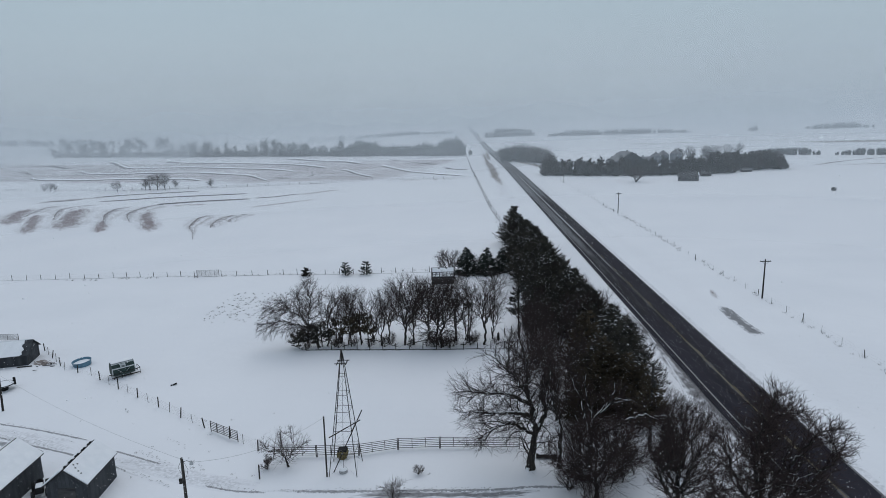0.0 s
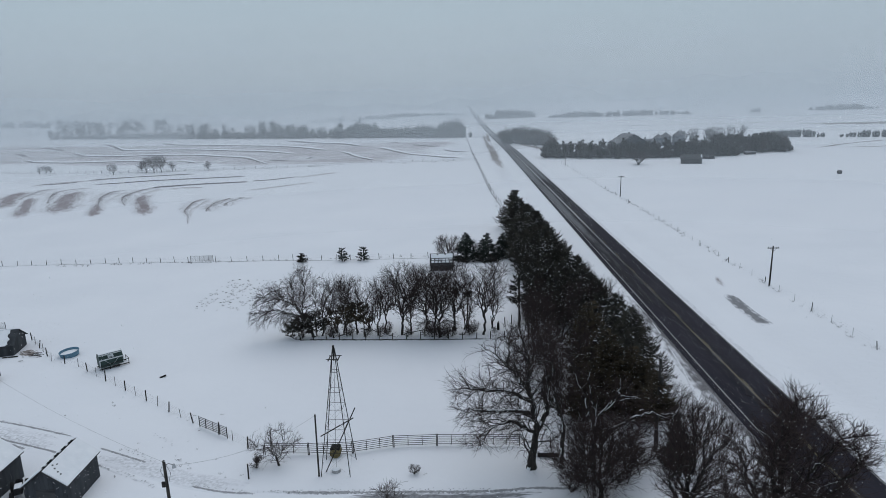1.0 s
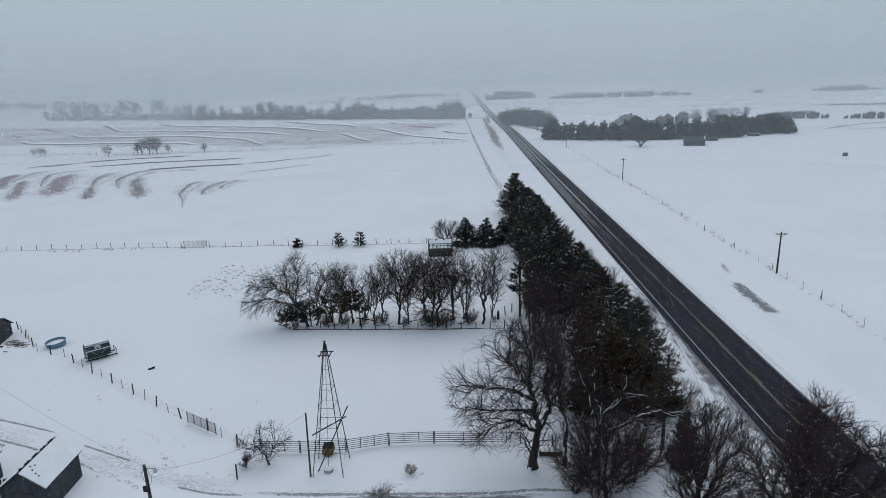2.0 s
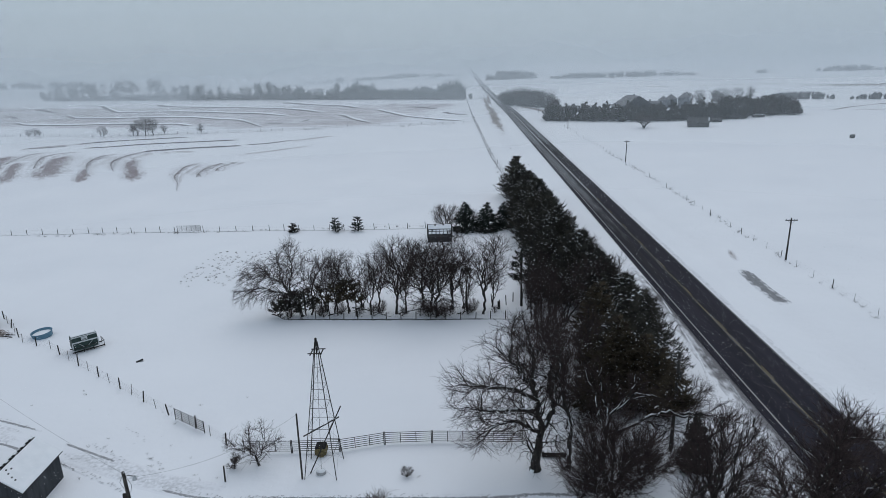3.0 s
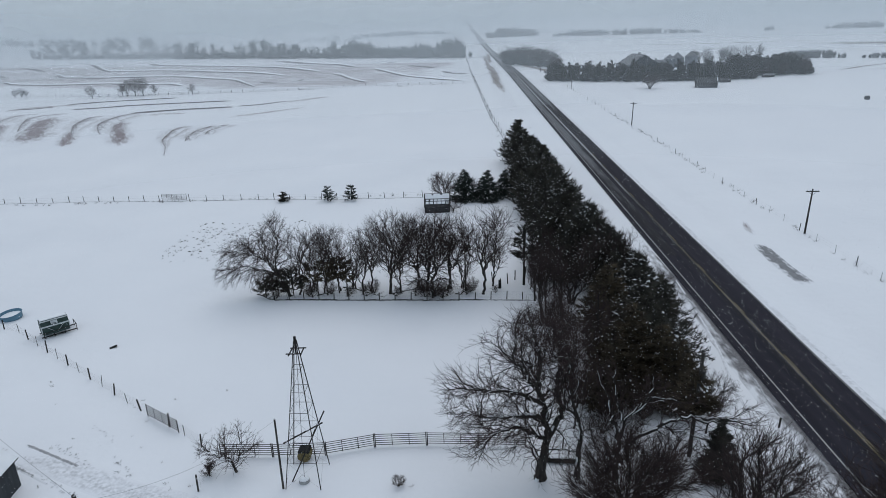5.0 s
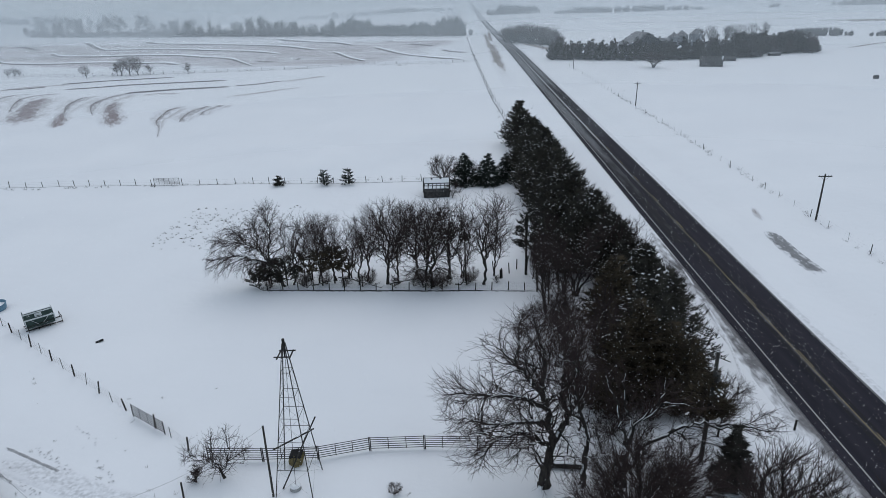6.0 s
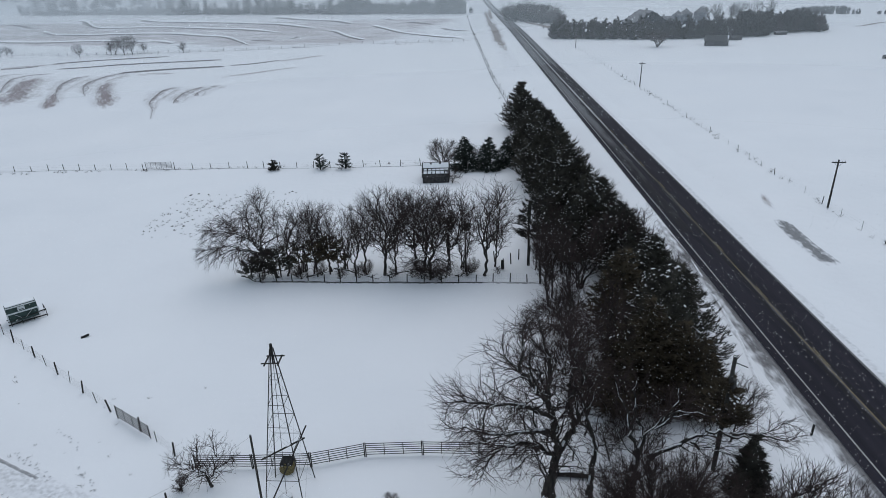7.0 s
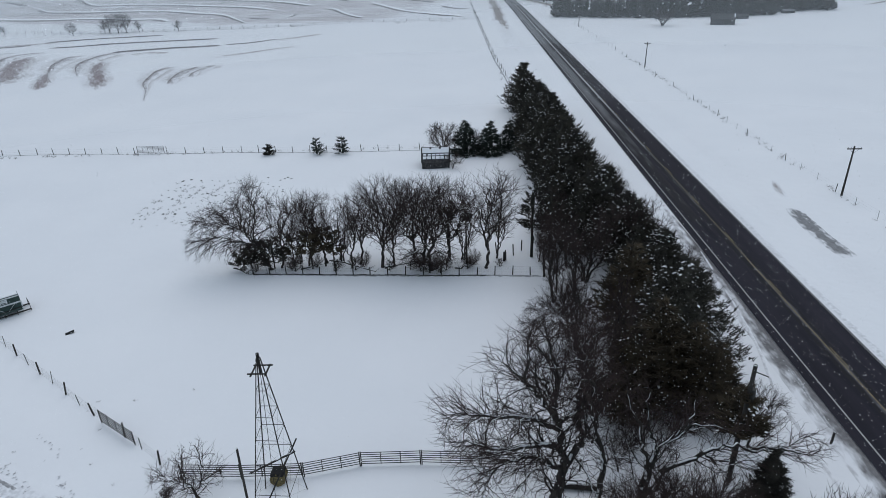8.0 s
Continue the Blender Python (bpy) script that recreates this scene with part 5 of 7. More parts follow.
def meshed(name, bm, material):
    me = bpy.data.meshes.new(name)
    bm.to_mesh(me)
    bm.free()
    me.materials.append(material)
    return me


# ---- fences ----
POST = meshed("post", rod((0, 0, -0.2), (0, 0, 1.0), 0.085, 0.075, 7), M_POST)
TPOST = meshed("steel_post", bar((0, 0, -0.2), (0, 0, 1.0), 0.05, 0.05), M_STEEL)


def fence(label, pts, spacing, height, wires, thick_every=1, wire_r=0.006, skip=(), seed=1, fat=1.0):
    """A wire fence along a line: every post a part, the strands of wire one part."""
    rng = random.Random(seed)
    run = [np.array(pts[0], float)]
    for a, b in zip(pts, pts[1:]):
        a, b = np.array(a, float), np.array(b, float)
        n = max(1, round(float(np.linalg.norm(b - a)) / spacing))
        run += [a + (b - a) * (k + 1) / n for k in range(n)]
    ob = thing("wire_fence", label, "fence", group="field fences")
    segs, last = [], None
    for k, q in enumerate(run):
        x, y = float(q[0]), float(q[1])
        if any(a < x < b for a, b in skip):
            last = None
            continue
        stout = k % thick_every == 0
        z = gz(x, y)
        h = height * rng.uniform(0.88, 1.1) * (1 if stout else 0.92)
        p = new("post" if stout else "steel_post", POST if stout else TPOST)
        p.parent = ob
        p.matrix_basis = pose(x, y, z, rng.gauss(0, 3.5), rng.gauss(0, 3.5), rng.uniform(0, 90)) @ Matrix.Diagonal((fat, fat, h, 1))
        if last:
            for wz in wires:
                segs.append((Vector((last[0], last[1], last[2] + wz)), Vector((x, y, z + wz)), wire_r, wire_r))
            if len(wires) > 4:
                for s in range(8):
                    t = s / 8
                    m = Vector((last[0] + (x - last[0]) * t, last[1] + (y - last[1]) * t, last[2] + (z - last[2]) * t))
                    segs.append((m + Vector((0, 0, wires[0])), m + Vector((0, 0, wires[-1])), wire_r * 0.7, wire_r * 0.7))
        last = (x, y, z)
    if segs:
        tagged(part("wire", tube_mesh("wire", segs, 3, M_WIRE), None, ob, "thin strands of wire"), kind="stuff")
    return ob


W3 = (0.3, 0.65, 1.0)
W6 = (0.1, 0.28, 0.46, 0.66, 0.86, 1.05)
fence("woven wire fence with wooden and steel posts along the yard", [(-64.5, 89.2), (-56.2, 80.8), (-51.1, 78.5), (-46.9, 75.3), (-38.8, 69.3), (-31.0, 63.6), (-23.5, 58.4), (-19.4, 55.2), (-19.7, 51.6)], 2.45, 1.3, W6, 2, 0.0028, seed=3, fat=0.85)
fence("wire fence with leaning wooden posts across the snow", [(-125, 139.0), (-80.3, 138.4), (-60.8, 137.0), (-54.6, 136.9), (-40.1, 135.9), (-27.2, 134.8), (-14.5, 134.2), (-7.0, 134.3), (12, 134.6)], 3.4, 1.25, W3, 1, 0.004, skip=((-60.5, -54.9),), seed=5, fat=0.75)
fence("wire fence with dark posts below a bare grove", [(-23.3, 85.9), (-10.0, 85.0), (1.8, 84.4), (9.5, 84.3)], 1.9, 1.1, W6, 1, 0.0032, seed=9, fat=0.8)
# dark tubes added as the shadow gap along the grove fence's foot
foot = []
rfo = random.Random(12)
foot_x = -23.3
while foot_x < 2.0:
    ln = rfo.uniform(0.8, 2.2)
    y = 85.85 - (foot_x + 23.3) * 0.0605
    foot.append((Vector((foot_x, y + rfo.gauss(0, 0.06), gz(foot_x, y) + 0.05)), Vector((foot_x + ln, y - ln * 0.0605 + rfo.gauss(0, 0.06), gz(foot_x + ln, y) + 0.06)), rfo.uniform(0.06, 0.10), rfo.uniform(0.05, 0.09)))
    foot_x += ln * rfo.uniform(0.9, 1.05)
thing("rotten_boards", "dark tubes put in for the shadow gap under a fence", "boards", kind="stuff", data=tube_mesh("rotten_boards", foot, 5, M_POST))
fence("wire fence along a far field boundary", [(-330, 408), (-293.6, 397.0), (-206.8, 373.6), (-135.8, 367.0), (-92.9, 369.0), (-50.8, 378.2), (10.4, 373.3)], 6.0, 1.5, (0.4, 0.9), 1, 0.02, seed=11, fat=1.3)
fence("wire fence with thin steel posts beside the road", [(51.9, 62), (52.0, 92), (51.6, 130), (51.9, 173), (51.5, 237), (51.3, 312)], 5.0, 1.2, W3, 3, 0.0025, seed=13, fat=0.7)
fence("overgrown wire fence beside the road ditch", [(14.3, 172), (13.4, 210.6), (12.4, 240.6), (11.6, 318), (10.5, 439), (10.3, 616)], 5.5, 1.4, W3, 2, 0.008, seed=15, fat=0.9)
fence("short run of old fence posts inside the grove pasture", [(3.4, 91.8), (5.1, 88.0), (7.2, 90.6), (8.6, 91.5)], 2.2, 1.4, (), 1, seed=17, fat=0.9)

# weeds caught along the fences
rg = random.Random(21)
weeds = [(52 + rg.uniform(-0.8, 0.5), rg.uniform(66, 230), rg.uniform(0.3, 0.9)) for _ in range(80)]
weeds += [(12.6 - (y - 210) * 0.008 + rg.uniform(-0.5, 0.5), y, rg.uniform(0.6, 1.4)) for y in [rg.uniform(172, 420) for _ in range(44)]]
weeds += [(x, y, rg.uniform(0.15, 0.5)) for x, y in [(-32 - 14 * rg.random(), rg.uniform(101, 120)) for _ in range(150)]]
weeds += [(x, 135.6 + rg.uniform(-0.5, 0.5) - 0.012 * x, rg.uniform(0.4, 0.8)) for x in [rg.uniform(-95, 8) for _ in range(60)]]
weeds += [(x, 368 + rg.uniform(-2, 3), rg.uniform(0.8, 1.8)) for x in [rg.uniform(-250, 8) for _ in range(50)]]
weeds += [(x, y, rg.uniform(0.15, 0.4)) for x, y in ((-27.5, 55.0), (-26.9, 53.9), (-26, 53.4), (-31.5, 56.2), (-33, 58.3), (-40.6, 67.5), (-40, 66.7), (-38.8, 56.6), (-34.2, 57.0), (-22.6, 52.5), (-21.9, 51.8), (-5.3, 52.7), (-3.9, 51.7))]
weeds += [(rg.uniform(-48, -20), rg.uniform(50, 66), rg.uniform(0.1, 0.28)) for _ in range(26)]
weeds += [(20.2 + rg.uniform(-2, 3), rg.uniform(190, 360), rg.uniform(0.4, 0.9)) for _ in range(22)]
weed_segs = []
for kk in range(len(weeds)):
    x, y, h = weeds[kk]
    z = gz(x, y)
    for _ in range(9):
        an, ln = rg.uniform(0, 6.28), rg.uniform(0.5, 1.0) * h
        d = Vector((math.cos(an) * 0.75, math.sin(an) * 0.75, rg.uniform(0.5, 1.2))).normalized()
        base = Vector((x + rg.gauss(0, 0.25) * h, y + rg.gauss(0, 0.25) * h, z - 0.03))
        weed_segs.append((base, base + d * ln, 0.0065 + 0.00006 * y, 0.003))
thing("dry_weeds", "dry brown weeds poking through the snow", "weeds", kind="stuff", data=tube_mesh("dry_weeds", weed_segs, 3, M_PALETWIG))


# ---- pipe panels and gates ----
RAIL_Z = (0.22, 0.42, 0.62, 0.82, 1.02, 1.2)


def panel(a, b, label, name="livestock_panel", group="corral panels", uprights=4, h=1.2, r=0.028):
    a, b = Vector((*a, gz(*a))), Vector((*b, gz(*b)))
    ob = thing(name, label, "panel", group=group)
    for z in RAIL_Z:
        part("rail", rod(a + Vector((0, 0, z * h / 1.2)), b + Vector((0, 0, z * h / 1.2)), r), M_PIPE, ob)
    for k in range(uprights):
        p = a.lerp(b, k / (uprights - 1))
        end = k in (0, uprights - 1)
        part("upright", rod(p + Vector((0, 0, -0.05 if end else 0.15)), p + Vector((0, 0, h + (0.08 if end else 0.0))), r * (1.5 if end else 1.0)), M_PIPE, ob)
    return ob


CORRAL = ((-19.4, 55.5), (-15.15, 55.4), (-10.95, 55.5), (-7.15, 56.45), (-2.95, 56.55), (1.15, 56.3), (5.0, 56.1))
for a, b in zip(CORRAL, CORRAL[1:]):
    e = (Vector(b) - Vector(a)).normalized() * 0.05
    panel((a[0] + e.x, a[1] + e.y), (b[0] - e.x, b[1] - e.y), "dark steel pipe livestock panel standing in snow")
panel((-28.0, 61.35), (-24.2, 58.85), "dark steel pipe gate between fence posts", "pipe_gate", "gates", 5)
panel((-60.3, 137.2), (-55.2, 137.1), "steel pipe gate in a wire fence", "pipe_gate", "gates", 6, 1.35)
panel((-79.6, 94.8), (-72.3, 94.6), "steel pipe gate beside a low barn", "pipe_gate", "gates", 5, 1.1)

# ---- windmill tower without its wheel ----
FEET = (Vector((-13.2, 51.65, 0)), Vector((-10.55, 51.5, 0)), Vector((-10.45, 54.4, 0)), Vector((-13.3, 54.5, 0)))
APEX = Vector((-11.45, 52.75, 12.0))


def leg(i, z):
    f = FEET[i]
    top = APEX + Vector(((-0.08, 0.08, 0.08, -0.08)[i], (-0.08, -0.08, 0.08, 0.08)[i], -0.3))
    return f.lerp(top, z / top.z)


mill = thing("windmill_tower", "rusty steel windmill tower without a wheel, standing in snow", "windmill")
for i in range(4):
    part("leg", bar(FEET[i] + Vector((0, 0, -0.1)), leg(i, 11.7), 0.06, 0.045), M_STEEL, mill)
GIRTS = (2.2, 4.4, 6.2, 7.8, 9.6)
for z in GIRTS:
    for i in range(4):
        part("girt", bar(leg(i, z), leg((i + 1) % 4, z), 0.026, 0.026), M_STEEL, mill)
LEVELS = (0.1,) + GIRTS
for za, zb in zip(LEVELS, LEVELS[1:]):
    for i in range(4):
        part("brace", rod(leg(i, za), leg((i + 1) % 4, zb), 0.004, sides=4), M_STEEL, mill)
        part("brace", rod(leg((i + 1) % 4, za), leg(i, zb), 0.004, sides=4), M_STEEL, mill)
for k in range(14):
    z = 0.8 + 0.72 * k
    p = leg(3, z)
    part("ladder_rung", rod(p + Vector((-0.12, 0, 0)), p + Vector((0.05, 0, 0)), 0.009, sides=4), M_STEEL, mill)
pl = APEX + Vector((-0.02, 0.05, -1.25))
for dx, dy, a, b in ((0, -0.42, (-0.62, 0), (0.5, 0)), (0, 0.42, (-0.5, 0), (0.62, 0)), (-0.4, 0, (0, -0.6), (0, 0.6)), (0.42, 0, (0, -0.55), (0, 0.6))):
    up = 0.05 if a[0] == 0 else 0.11
    part("platform_board", bar(pl + Vector((dx + a[0], dy + a[1], up)), pl + Vector((dx + b[0], dy + b[1], up)), 0.09, 0.05), M_STEEL, mill, "dark platform board")
part("mast", rod(leg(0, 10.6).lerp(leg(2, 10.6), 0.5), APEX + Vector((0, 0, -0.1)), 0.055, 0.055, 8), M_STEEL, mill)
part("cap", rod(APEX + Vector((0, 0, -0.3)), APEX, 0.095, 0.09, 10), M_STEEL, mill, "dark gear housing cap")
part("pump_rod", rod((-11.97, 52.5, 0.3), APEX + Vector((0, 0, -1)), 0.016, sides=4), M_STEEL, mill)
pump = thing("well_head", "snow-capped concrete well head under the windmill", "well")
part("base", rod((-11.98, 52.45, -0.1), (-11.98, 52.45, 0.32), 0.42, 0.38, 14), M_CONCRETE, pump)
part("snow_cap", rod((-11.98, 52.45, 0.3), (-11.98, 52.45, 0.42), 0.40, 0.25, 14), M_ROOFSNOW, pump)
thing("timber", "dark timber leaning against the windmill tower", "timber", group="loose timbers", data=meshed("timber", bar((-12.9, 52.5, 0), (-9.8, 52.0, 6.45), 0.10, 0.09), M_POST))
thing("timber", "weathered beam caught crosswise in the windmill tower", "timber", group="loose timbers", data=meshed("timber", bar((-13.0, 52.0, 3.8), (-10.0, 52.0, 5.5), 0.09, 0.08), M_POST))
bale = thing("hay_bale", "weathered round straw bale with a dark wet top", "bale")
bm = bmesh.new()
bmesh.ops.create_cone(bm, cap_ends=True, segments=18, radius1=0.5, radius2=0.5, depth=1.0, matrix=Matrix.Translation((-12.5, 55.15, 0.47)) @ Matrix.Rotation(radians(90), 4, "X"))
bmesh.ops.bevel(bm, geom=bm.edges[:], offset=0.06, segments=1, affect="EDGES")
for v in bm.verts:
    v.co += Vector((random.uniform(-0.03, 0.03), random.uniform(-0.03, 0.03), random.uniform(-0.03, 0.03)))
part("straw", bm, M_STRAW, bale)
part("cover", slab(-12.95, -12.05, 54.66, 55.64, 0.72, 1.0, 0.1), M_BLACK, bale, "dark wet cover over the bale")

# ---- poles ----
lp = thing("pole", "thin dark wooden pole leaning in the snow", "pole", data=meshed("pole", rod((-13.4, 51.75, -0.1), (-13.26, 51.6, 6.15), 0.085, 0.07, 8), M_POST))


def utility_pole(x, y, h, label, arm=1.9, turn=0.0):
    z = gz(x, y)
    ob = thing("utility_pole", label, "utility pole", pose(x, y, z, 0, 1.2, turn), group="roadside poles")
    part("shaft", rod((0, 0, -0.3), (0, 0, h), 0.15, 0.10, 10), M_POST, ob)
    part("crossarm", slab(-arm / 2, arm / 2, -0.16, -0.06, h - 0.42, h - 0.28), M_POST, ob)
    for s in (-1, 1):
        part("arm_brace", rod((s * 0.6, -0.11, h - 0.4), (0, -0.1, h - 0.95), 0.02, sides=4), M_STEEL, ob)
        for q in (0.44, 0.22):
            part("insulator", rod((s * arm * q, -0.11, h - 0.28), (s * arm * q, -0.11, h - 0.12), 0.045, 0.03, 8), M_LAMP, ob, "pale glass insulator")
    return ob


for y, x, h in ((104.8, 51.9, 6.9), (205.0, 52.4, 6.8), (303.0, 51.3, 6.6), (398.0, 50.0, 6.8), (492, 49.5, 6.8)):
    utility_pole(x, y, h, "weathered wooden utility pole with a crossarm in snow")
rp = thing("utility_pole", "old wooden pole beside dark cedars", "utility pole", pose(17.3, 54.6, gz(17.3, 54.6)), group="roadside poles")
part("shaft", rod((0, 0, -0.3), (0.15, -0.1, 9.3), 0.16, 0.12, 10), M_POST, rp)
part("bracket", bar((0.1, -0.15, 8.9), (1.0, -0.2, 8.5), 0.05, 0.05), M_STEEL, rp)
part("transformer_box", rod((0.34, 0.0, 6.6), (0.34, 0.0, 7.5), 0.19, 0.19, 12), M_POLE, rp)
thing("marker_post", "thin dark stake behind a fallen log", "post", data=meshed("stake", rod((7.8, 55.7, -0.2), (7.85, 55.7, 1.1), 0.06, 0.05, 7), M_POST))
thing("marker_post", "short dark marker post beside the road", "post", data=meshed("marker_post", rod((25.75, 58.0, -0.3), (25.85, 58.1, 0.9), 0.09, 0.08, 8), M_POST))
thing("marker_post", "stout wooden stub post in the pasture", "post", data=meshed("stub_post", rod((5.05, 87.9, -0.1), (5.05, 87.9, 1.2), 0.2, 0.18, 9), M_POST))

yl = thing("yard_lamp_pole", "dark wooden pole with a yard lamp on a bent arm", "lamp pole")
part("shaft", rod((-23.6, 45.0, -0.2), (-22.7, 43.3, 6.9), 0.15, 0.11, 10), M_POST, yl)
top = Vector((-22.7, 43.3, 6.55))
arm = [(top, top + Vector((0.35, -0.05, 0.16)), 0.025, 0.025), (top + Vector((0.35, -0.05, 0.16)), top + Vector((0.75, -0.12, 0.13)), 0.025, 0.025)]
part("lamp_arm", tube_mesh("lamp_arm", arm, 6, M_STEEL), None, yl)
part("lamp_head", rod(top + Vector((0.78, -0.12, -0.12)), top + Vector((0.78, -0.12, 0.17)), 0.16, 0.07, 12), M_LAMP, yl, "grey lamp head with a glass bowl")
part("meter_box", slab(-23.45, -23.2, 43.9, 44.05, 4.3, 4.75, 0.02), M_STEEL, yl)
part("drop_cable", tube_mesh("drop_cable", [(top + Vector((-0.1, 0, 0.1)), top + Vector((-0.42, 0.1, -0.5)), 0.014, 0.014), (top + Vector((-0.42, 0.1, -0.5)), top + Vector((-0.3, 0.3, -1.2)), 0.014, 0.014), (top + Vector((-0.3, 0.3, -1.2)), top + Vector((-0.15, 0.35, -1.6)), 0.014, 0.014), (top + Vector((0.1, 0, 0.1)), top + Vector((0.35, 0.1, -0.7)), 0.014, 0.014), (top + Vector((0.35, 0.1, -0.7)), top + Vector((0.05, 0.3, -1.5)), 0.014, 0.014)], 4, M_BLACK), None, yl)


def cable(a, b, sag, label):
    a, b = Vector(a), Vector(b)
    pts = [a.lerp(b, k / 16) - Vector((0, 0, sag * 4 * (k / 16) * (1 - k / 16))) for k in range(17)]
    thing("cable", label, "cable", group="overhead cables", data=tube_mesh("cable", [(p, q, 0.009, 0.009) for p, q in zip(pts, pts[1:])], 4, M_CABLE))


cable((-22.7, 43.3, 6.8), (-55.6, 68.0, 4.6), 0.7, "thin cable sagging over the farmyard")
cable((-22.0, 43.2, 6.6), (-13.3, 51.6, 6.0), 0.9, "thin cable sagging between poles")
thing("pole", "dark wooden pole at the edge of the farmyard", "pole", data=meshed("yard_pole", rod((-55.8, 67.9, -0.1), (-55.6, 68.0, 4.7), 0.13, 0.1, 8), M_POST))


# rows of tyre and hoof marks pressed into the yard's snow
rm_ = random.Random(8)
marks_v, marks_f = [], []
for (x0, y0), (x1, y1), cnt in (((-34.0, 57.4), (-29.6, 54.6), 22), ((-32.6, 53.4), (-27.6, 50.6), 26), ((-51.0, 61.5), (-42.0, 57.8), 34), ((-53.0, 64.6), (-41.0, 60.2), 30), ((-24.6, 50.9), (-19.0, 49.6), 22), ((-18.0, 49.6), (4.0, 49.2), 70), ((-28.4, 55.8), (-25.2, 53.2), 12), ((-32.2, 60.2), (-29.0, 57.6), 10)):
    for k in range(cnt):
        t = (k + rm_.uniform(-0.3, 0.3)) / cnt
        x, y = x0 + (x1 - x0) * t + rm_.gauss(0, 0.12), y0 + (y1 - y0) * t + rm_.gauss(0, 0.12)
        an, a, b = rm_.uniform(0.3, 1.3), rm_.uniform(0.06, 0.13), rm_.uniform(0.03, 0.05)
        i = len(marks_v)
        for q in range(7):
            th = 2 * math.pi * q / 7
            px, py = a * math.cos(th), b * math.sin(th)
            qx, qy = x + px * math.cos(an) - py * math.sin(an), y + px * math.sin(an) + py * math.cos(an)
            marks_v.append((qx, qy, gz(qx, qy) + 0.05))
        marks_f.append(tuple(range(i, i + 7)))
thing("tyre_marks", "rows of tyre and hoof marks in the yard's snow", "tracks", kind="stuff", data=pydata("tyre_marks", marks_v, marks_f, M_MARK))


clod_v, clod_f = [], []
for k in range(85):
    x, y = -27 - 19 * rm_.random() ** 1.3, rm_.uniform(102, 121)
    a, h = rm_.uniform(0.08, 0.24), rm_.uniform(0.06, 0.16)
    i = len(clod_v)
    clod_v.append((x, y, gz(x, y) + h))
    for q in range(6):
        th, j = 2 * math.pi * q / 6, rm_.uniform(0.6, 1.2)
        clod_v.append((x + a * 1.4 * j * math.cos(th), y + a * j * math.sin(th), gz(x, y) - 0.02))
    clod_f += [(i, i + 1 + q, i + 1 + (q + 1) % 6) for q in range(6)]
thing("clods", "dark frozen clods of earth in trodden snow", "clods", kind="stuff", data=pydata("clods", clod_v, clod_f, M_POST))


# ---- buildings ----
def shed(name, label, m, w, l, eave, ridge, over=0.25, wall_mat=None, roof_mat=None, snow=True, boards=10, door=True, group="farm sheds", window=True):
    """A gabled shed, its ridge along y, its foot at the origin of m."""
    ob = thing(name, label, "shed", m, group=group)
    wm, rm = wall_mat or M_WALL, roof_mat or M_DARKWOOD
    t, hw, hl = 0.1, w / 2, l / 2
    for s in (-1, 1):
        part("side_wall", slab(min(s * hw, s * (hw - t)), max(s * hw, s * (hw - t)), -hl, hl, -0.2, eave), wm, ob)
        bm = bmesh.new()
        y0 = s * hl
        prof = [(-hw + t, -0.2), (hw - t, -0.2), (hw - t, eave), (0, ridge - 0.05), (-hw + t, eave)]
        f = bm.faces.new([bm.verts.new((px, y0, pz)) for px, pz in prof])
        ret = bmesh.ops.extrude_face_region(bm, geom=[f])
        bmesh.ops.translate(bm, verts=[v for v in ret["geom"] if isinstance(v, bmesh.types.BMVert)], vec=(0, -s * t, 0))
        bmesh.ops.recalc_face_normals(bm, faces=bm.faces)
        part("gable_wall", bm, wm, ob)
        for k in range(boards):
            x = -hw + (k + 0.5) * w / boards
            zt = eave + (ridge - eave) * (1 - abs(x) / hw) - 0.08
            part("board", slab(x - w / boards * 0.48, x + w / boards * 0.48, y0 + (0 if s > 0 else -0.02), y0 + (0.02 if s > 0 else 0), 0.0, zt), wm, ob)
        ang = math.atan2(ridge - eave, hw)
        run = hw / math.cos(ang) + over
        rmx = Matrix.Translation((0, 0, ridge)) @ Matrix.Rotation(s * ang, 4, "Y")
        x0, x1 = (0, run) if s > 0 else (-run, 0)
        roof = part("roof_plane", slab(x0, x1, -hl - over, hl + over, 0.0, 0.07, 0, rmx), rm, ob)
        if snow:
            bm = slab(min(x0, x1) + 0.05, max(x0, x1) - 0.05, -hl - over + 0.06, hl + over - 0.06, 0.072, 0.17, 0, rmx)
            bmesh.ops.subdivide_edges(bm, edges=bm.edges[:], cuts=5, use_grid_fill=True)
            for v in bm.verts:
                v.co.z += 0.035 * noise.noise(v.co * 1.3)
            part("snow_cover", bm, M_ROOFSNOW, roof, "smooth snow on the roof")
    if door:
        part("door", slab(-0.75, 0.75, -hl - 0.06, -hl - 0.028, 0, 2.0), M_DARKWOOD, ob)
        if window:
            part("opening", slab(hw, hw + 0.03, -0.6, 0.5, 0.9, 1.7), M_BLACK, ob, "dark window opening")
    return ob


